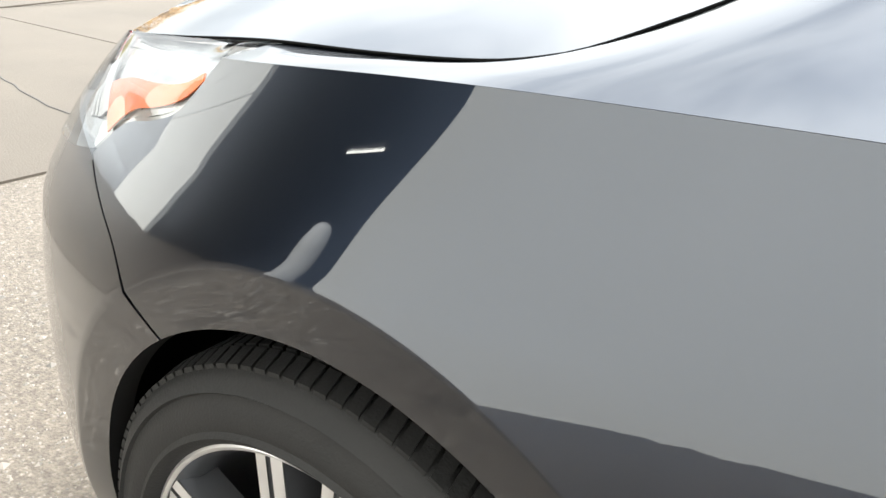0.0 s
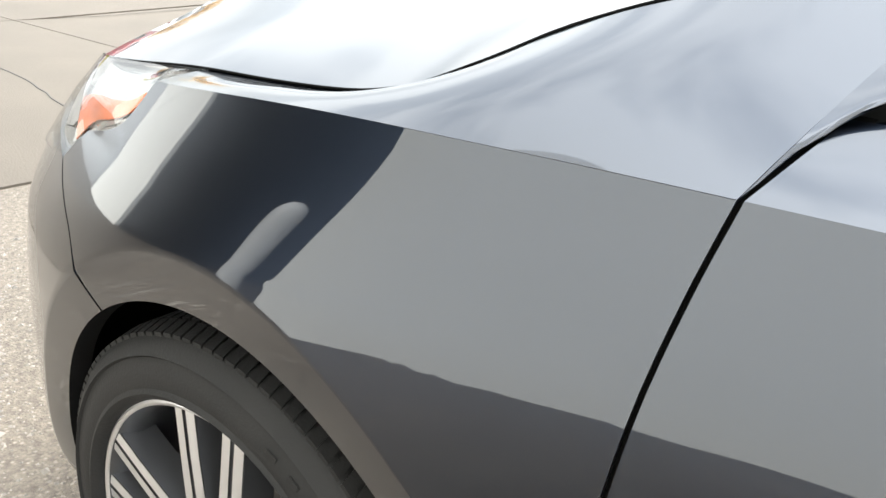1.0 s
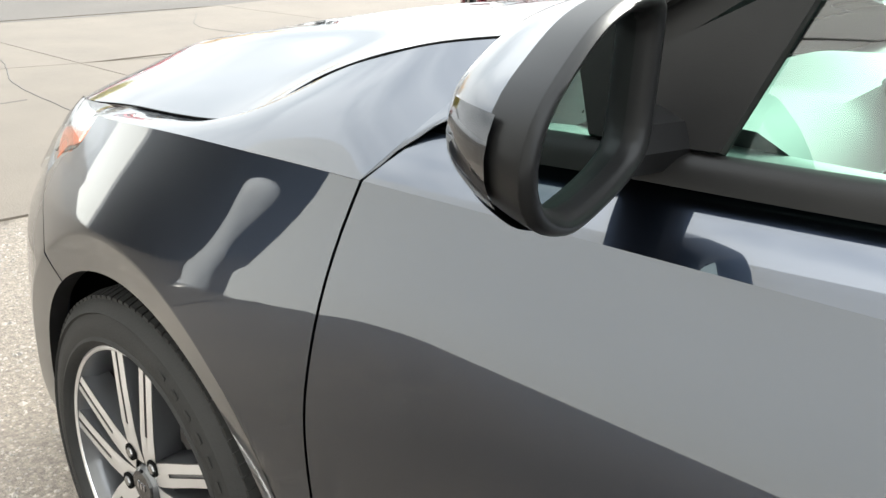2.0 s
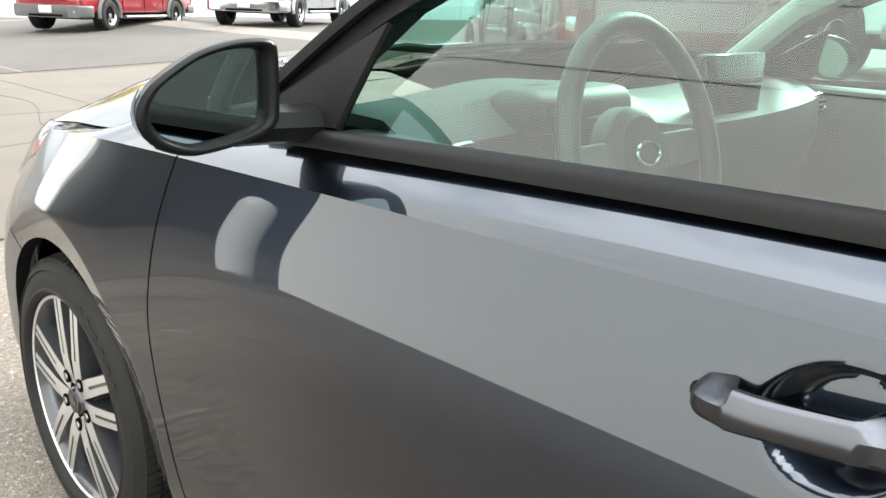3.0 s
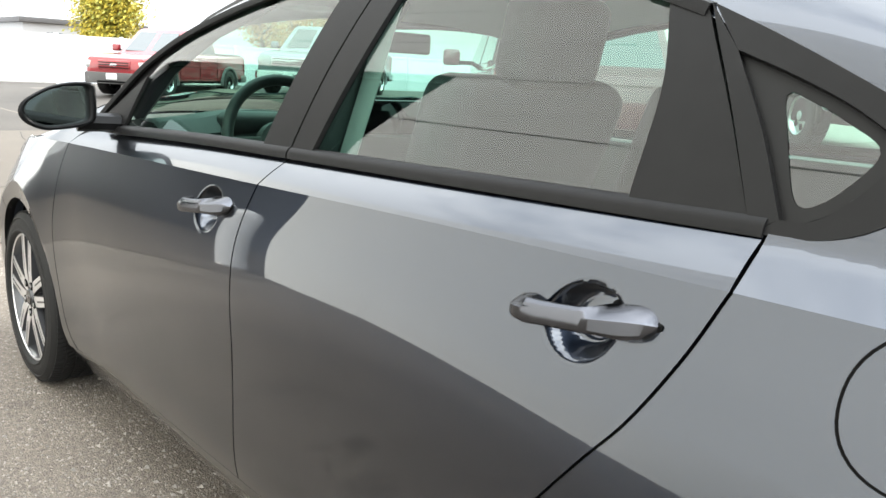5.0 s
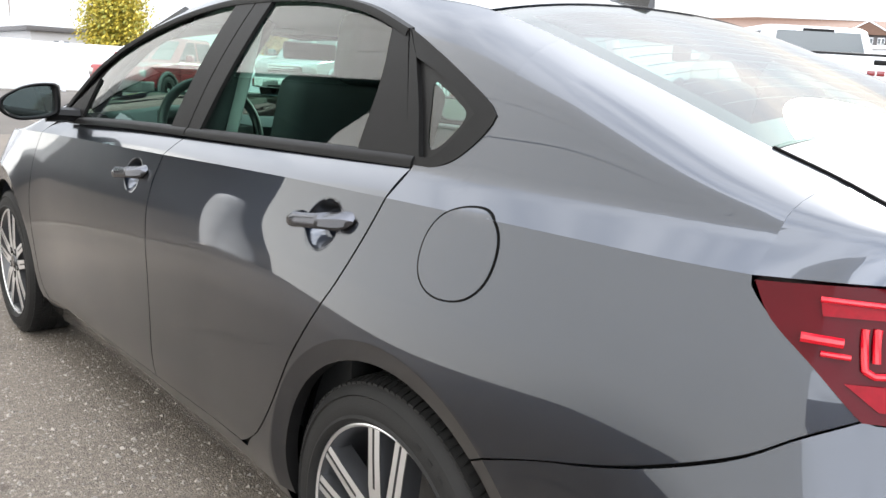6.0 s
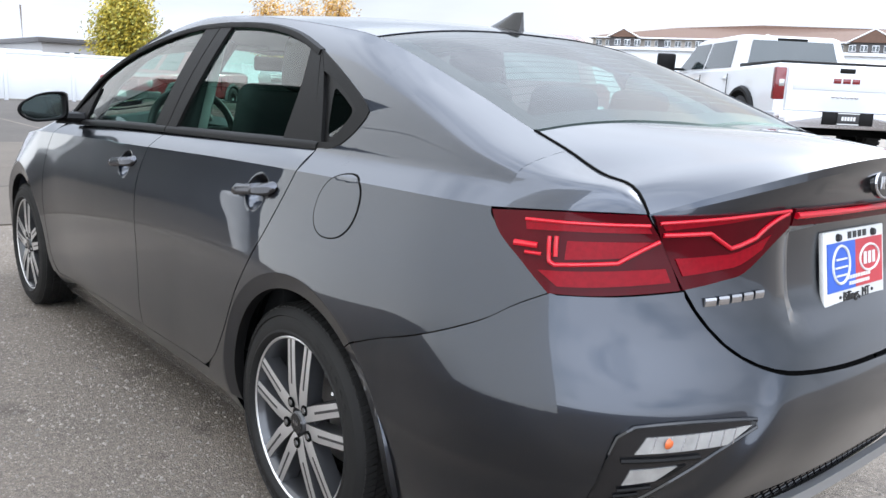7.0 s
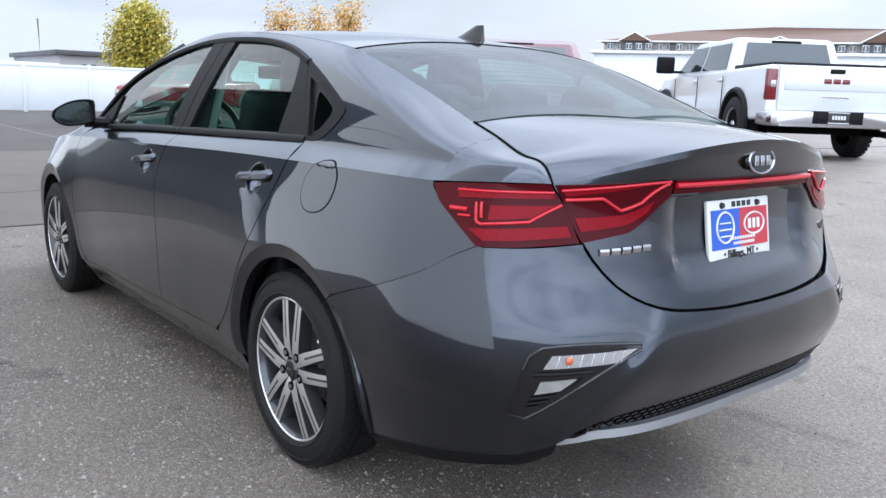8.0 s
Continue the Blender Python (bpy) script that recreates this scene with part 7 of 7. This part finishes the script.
YELLOWLEAF = leaf_mat("yellow_green_leaves", (0.46, 0.34, 0.03), (0.20, 0.21, 0.03))
ORANGELEAF = leaf_mat("orange_leaves", (0.52, 0.27, 0.05), (0.38, 0.27, 0.08))


def tree(label, at, height, spread, base, leaves, material, seed, leaf=0.16, thin=1.0):
    rg = random.Random(seed)
    t = empty("tree", label, "tree", at=(*at, ground_height(*at)))
    tube("trunk", [(0, 0, -0.1), (0.05, 0.03, height * 0.25), (-0.05, 0.06, height * 0.55), (0.04, 0, height * 0.9)], lambda u: lerp(height * 0.028, 0.015, u), BARK, t, sides=8)
    tips = []
    for k in range(26):
        z0_ = height * rg.uniform(0.16, 0.72)
        a = rg.uniform(0, 2 * math.pi)
        up_ = rg.uniform(0.25, 0.5) * height * 0.5
        ln = spread * rg.uniform(0.55, 1.0) * (1.0 - 0.55 * (z0_ / height) ** 2)
        p1 = (ln * 0.45 * math.cos(a), ln * 0.45 * math.sin(a), z0_ + up_ * 0.5)
        p2 = (ln * math.cos(a), ln * math.sin(a), min(z0_ + up_, height * 0.97))
        tube("limb", [(0, 0, z0_), p1, p2], lambda u: lerp(height * 0.009, 0.01, u), BARK, t, sides=5)
        tips += [(p1, 0.5), (p2, 1.0), (tuple(lerp(np.array(p1), np.array(p2), 0.5)), 0.8)]
    tips += [((0, 0, height * 0.9), 0.7), ((0, 0, height * 0.8), 0.9), ((0, 0, height * 0.65), 0.9)]
    verts, faces = [], []
    for k in range(leaves):
        c, wgt = rg.choice(tips)
        d = spread * 0.24 * thin
        p = Vector((c[0] + rg.gauss(0, d), c[1] + rg.gauss(0, d), c[2] + rg.gauss(0, d * 1.1)))
        if p.z < base:
            p.z = base + rg.random() * 0.6
        q = Vector((rg.gauss(0, 1), rg.gauss(0, 1), rg.gauss(0, 1))).normalized()
        u_ = q.orthogonal().normalized()
        w_ = q.cross(u_)
        sz = leaf * rg.uniform(0.6, 1.4)
        i0 = len(verts)
        verts += [p - u_ * sz, p + w_ * sz * 0.45 + q * sz * 0.15, p + u_ * sz, p - w_ * sz * 0.45 + q * sz * 0.15]
        faces.append((i0, i0 + 1, i0 + 2, i0 + 3))
    mesh_ob("crown", verts, faces, material, t, "dense crown of small leaves")


tree("yellow-green autumn tree behind the white fence", (4.9 + 52 * math.cos(radians(161)), -2.0 + 52 * math.sin(radians(161))), 5.9, 1.8, 0.6, 16000, YELLOWLEAF, 3, 0.11)
for k, (az, d, hh) in enumerate(((147.3, 78, 9.4), (149.3, 84, 9.9), (151.5, 80, 9.2))):
    tree("orange autumn tree, half bare, far beyond the lot", (4.9 + d * math.cos(radians(az)), -2.0 + d * math.sin(radians(az))), hh, 2.0, 2.0, 3800, ORANGELEAF, 11 + k, 0.15, 1.2)

# poles
POLE = mat("weathered_pole", (0.16, 0.13, 0.11), 0.85, 0, 0, 0.3, 4)
GALV = mat("galvanised_pole", (0.45, 0.46, 0.47), 0.45, 0.6, 0, 0.2, 8)
up_pole = empty("utility_pole", "thin dark wooden utility pole beyond the fence", "pole", at=(4.9 + 90 * math.cos(radians(166.8)), -2.0 + 90 * math.sin(radians(166.8)), 0))
tube("pole", [(0, 0, 0), (0.03, 0.05, 3.5), (0, 0, 7.2)], lambda u: lerp(0.16, 0.09, u), POLE, up_pole, sides=8)
lp = empty("street_lamp", "tall grey metal light pole of the lot", "lamp", at=(4.9 + 45 * math.cos(radians(143.3)), -2.0 + 45 * math.sin(radians(143.3)), 0.3))
tube("pole", [(0, 0, 0), (0, 0, 4), (0, 0, 8.6)], lambda u: lerp(0.09, 0.06, u), GALV, lp, sides=10)
part("lamp_head", box_bm(-0.2, 0.55, -0.14, 0.14, 8.5, 8.64, 0.03), GALV, lp, "flat lamp head")
part("foot", box_bm(-0.25, 0.25, -0.25, 0.25, -0.3, 0.5, 0.03), CONCRETE, lp, "concrete foot")

# ---- loose stones in the asphalt ----
rng = np.random.default_rng(4)
STONE = leaf_mat("pale_stone", (0.27, 0.24, 0.205), (0.10, 0.09, 0.08))
N = 42000
sx, sy = rng.uniform(-2.36, 6.5, N), rng.uniform(-3.1, 3.5, N)
near = rng.random(N) < 0.55
sx[near], sy[near] = rng.uniform(-2.3, 4.5, near.sum()), rng.uniform(-2.4, -0.2, near.sum())
sz = rng.uniform(0.0025, 0.0075, N) * (1 + 0.8 * (rng.random(N) < 0.1))
base = np.array([(1, 0, 0), (0.2, 1, 0.1), (-1, 0.1, 0), (-0.1, -1, 0.05), (0.1, 0, 0.62)])
ang = rng.uniform(0, 2 * np.pi, N)
ca, sa = np.cos(ang), np.sin(ang)
asp = rng.uniform(0.6, 1.0, N)
V = np.empty((N, 5, 3))
for k in range(5):
    bx, by, bz = base[k]
    V[:, k, 0] = sx + sz * (bx * ca - by * asp * sa)
    V[:, k, 1] = sy + sz * (bx * sa + by * asp * ca)
    V[:, k, 2] = bz * sz - 0.0006 + np.array([ground_height(a, b) for a, b in zip(sx, sy)])
F = (np.arange(N)[:, None, None] * 5 + np.array([(0, 1, 4), (1, 2, 4), (2, 3, 4), (3, 0, 4)])[None]).reshape(-1, 3)
gravel = mesh_ob("gravel", V.reshape(-1, 3).tolist(), F.tolist(), STONE, None, "", 30)
tagged(gravel, "loose pale stones worn out of the asphalt", "gravel", kind="stuff")
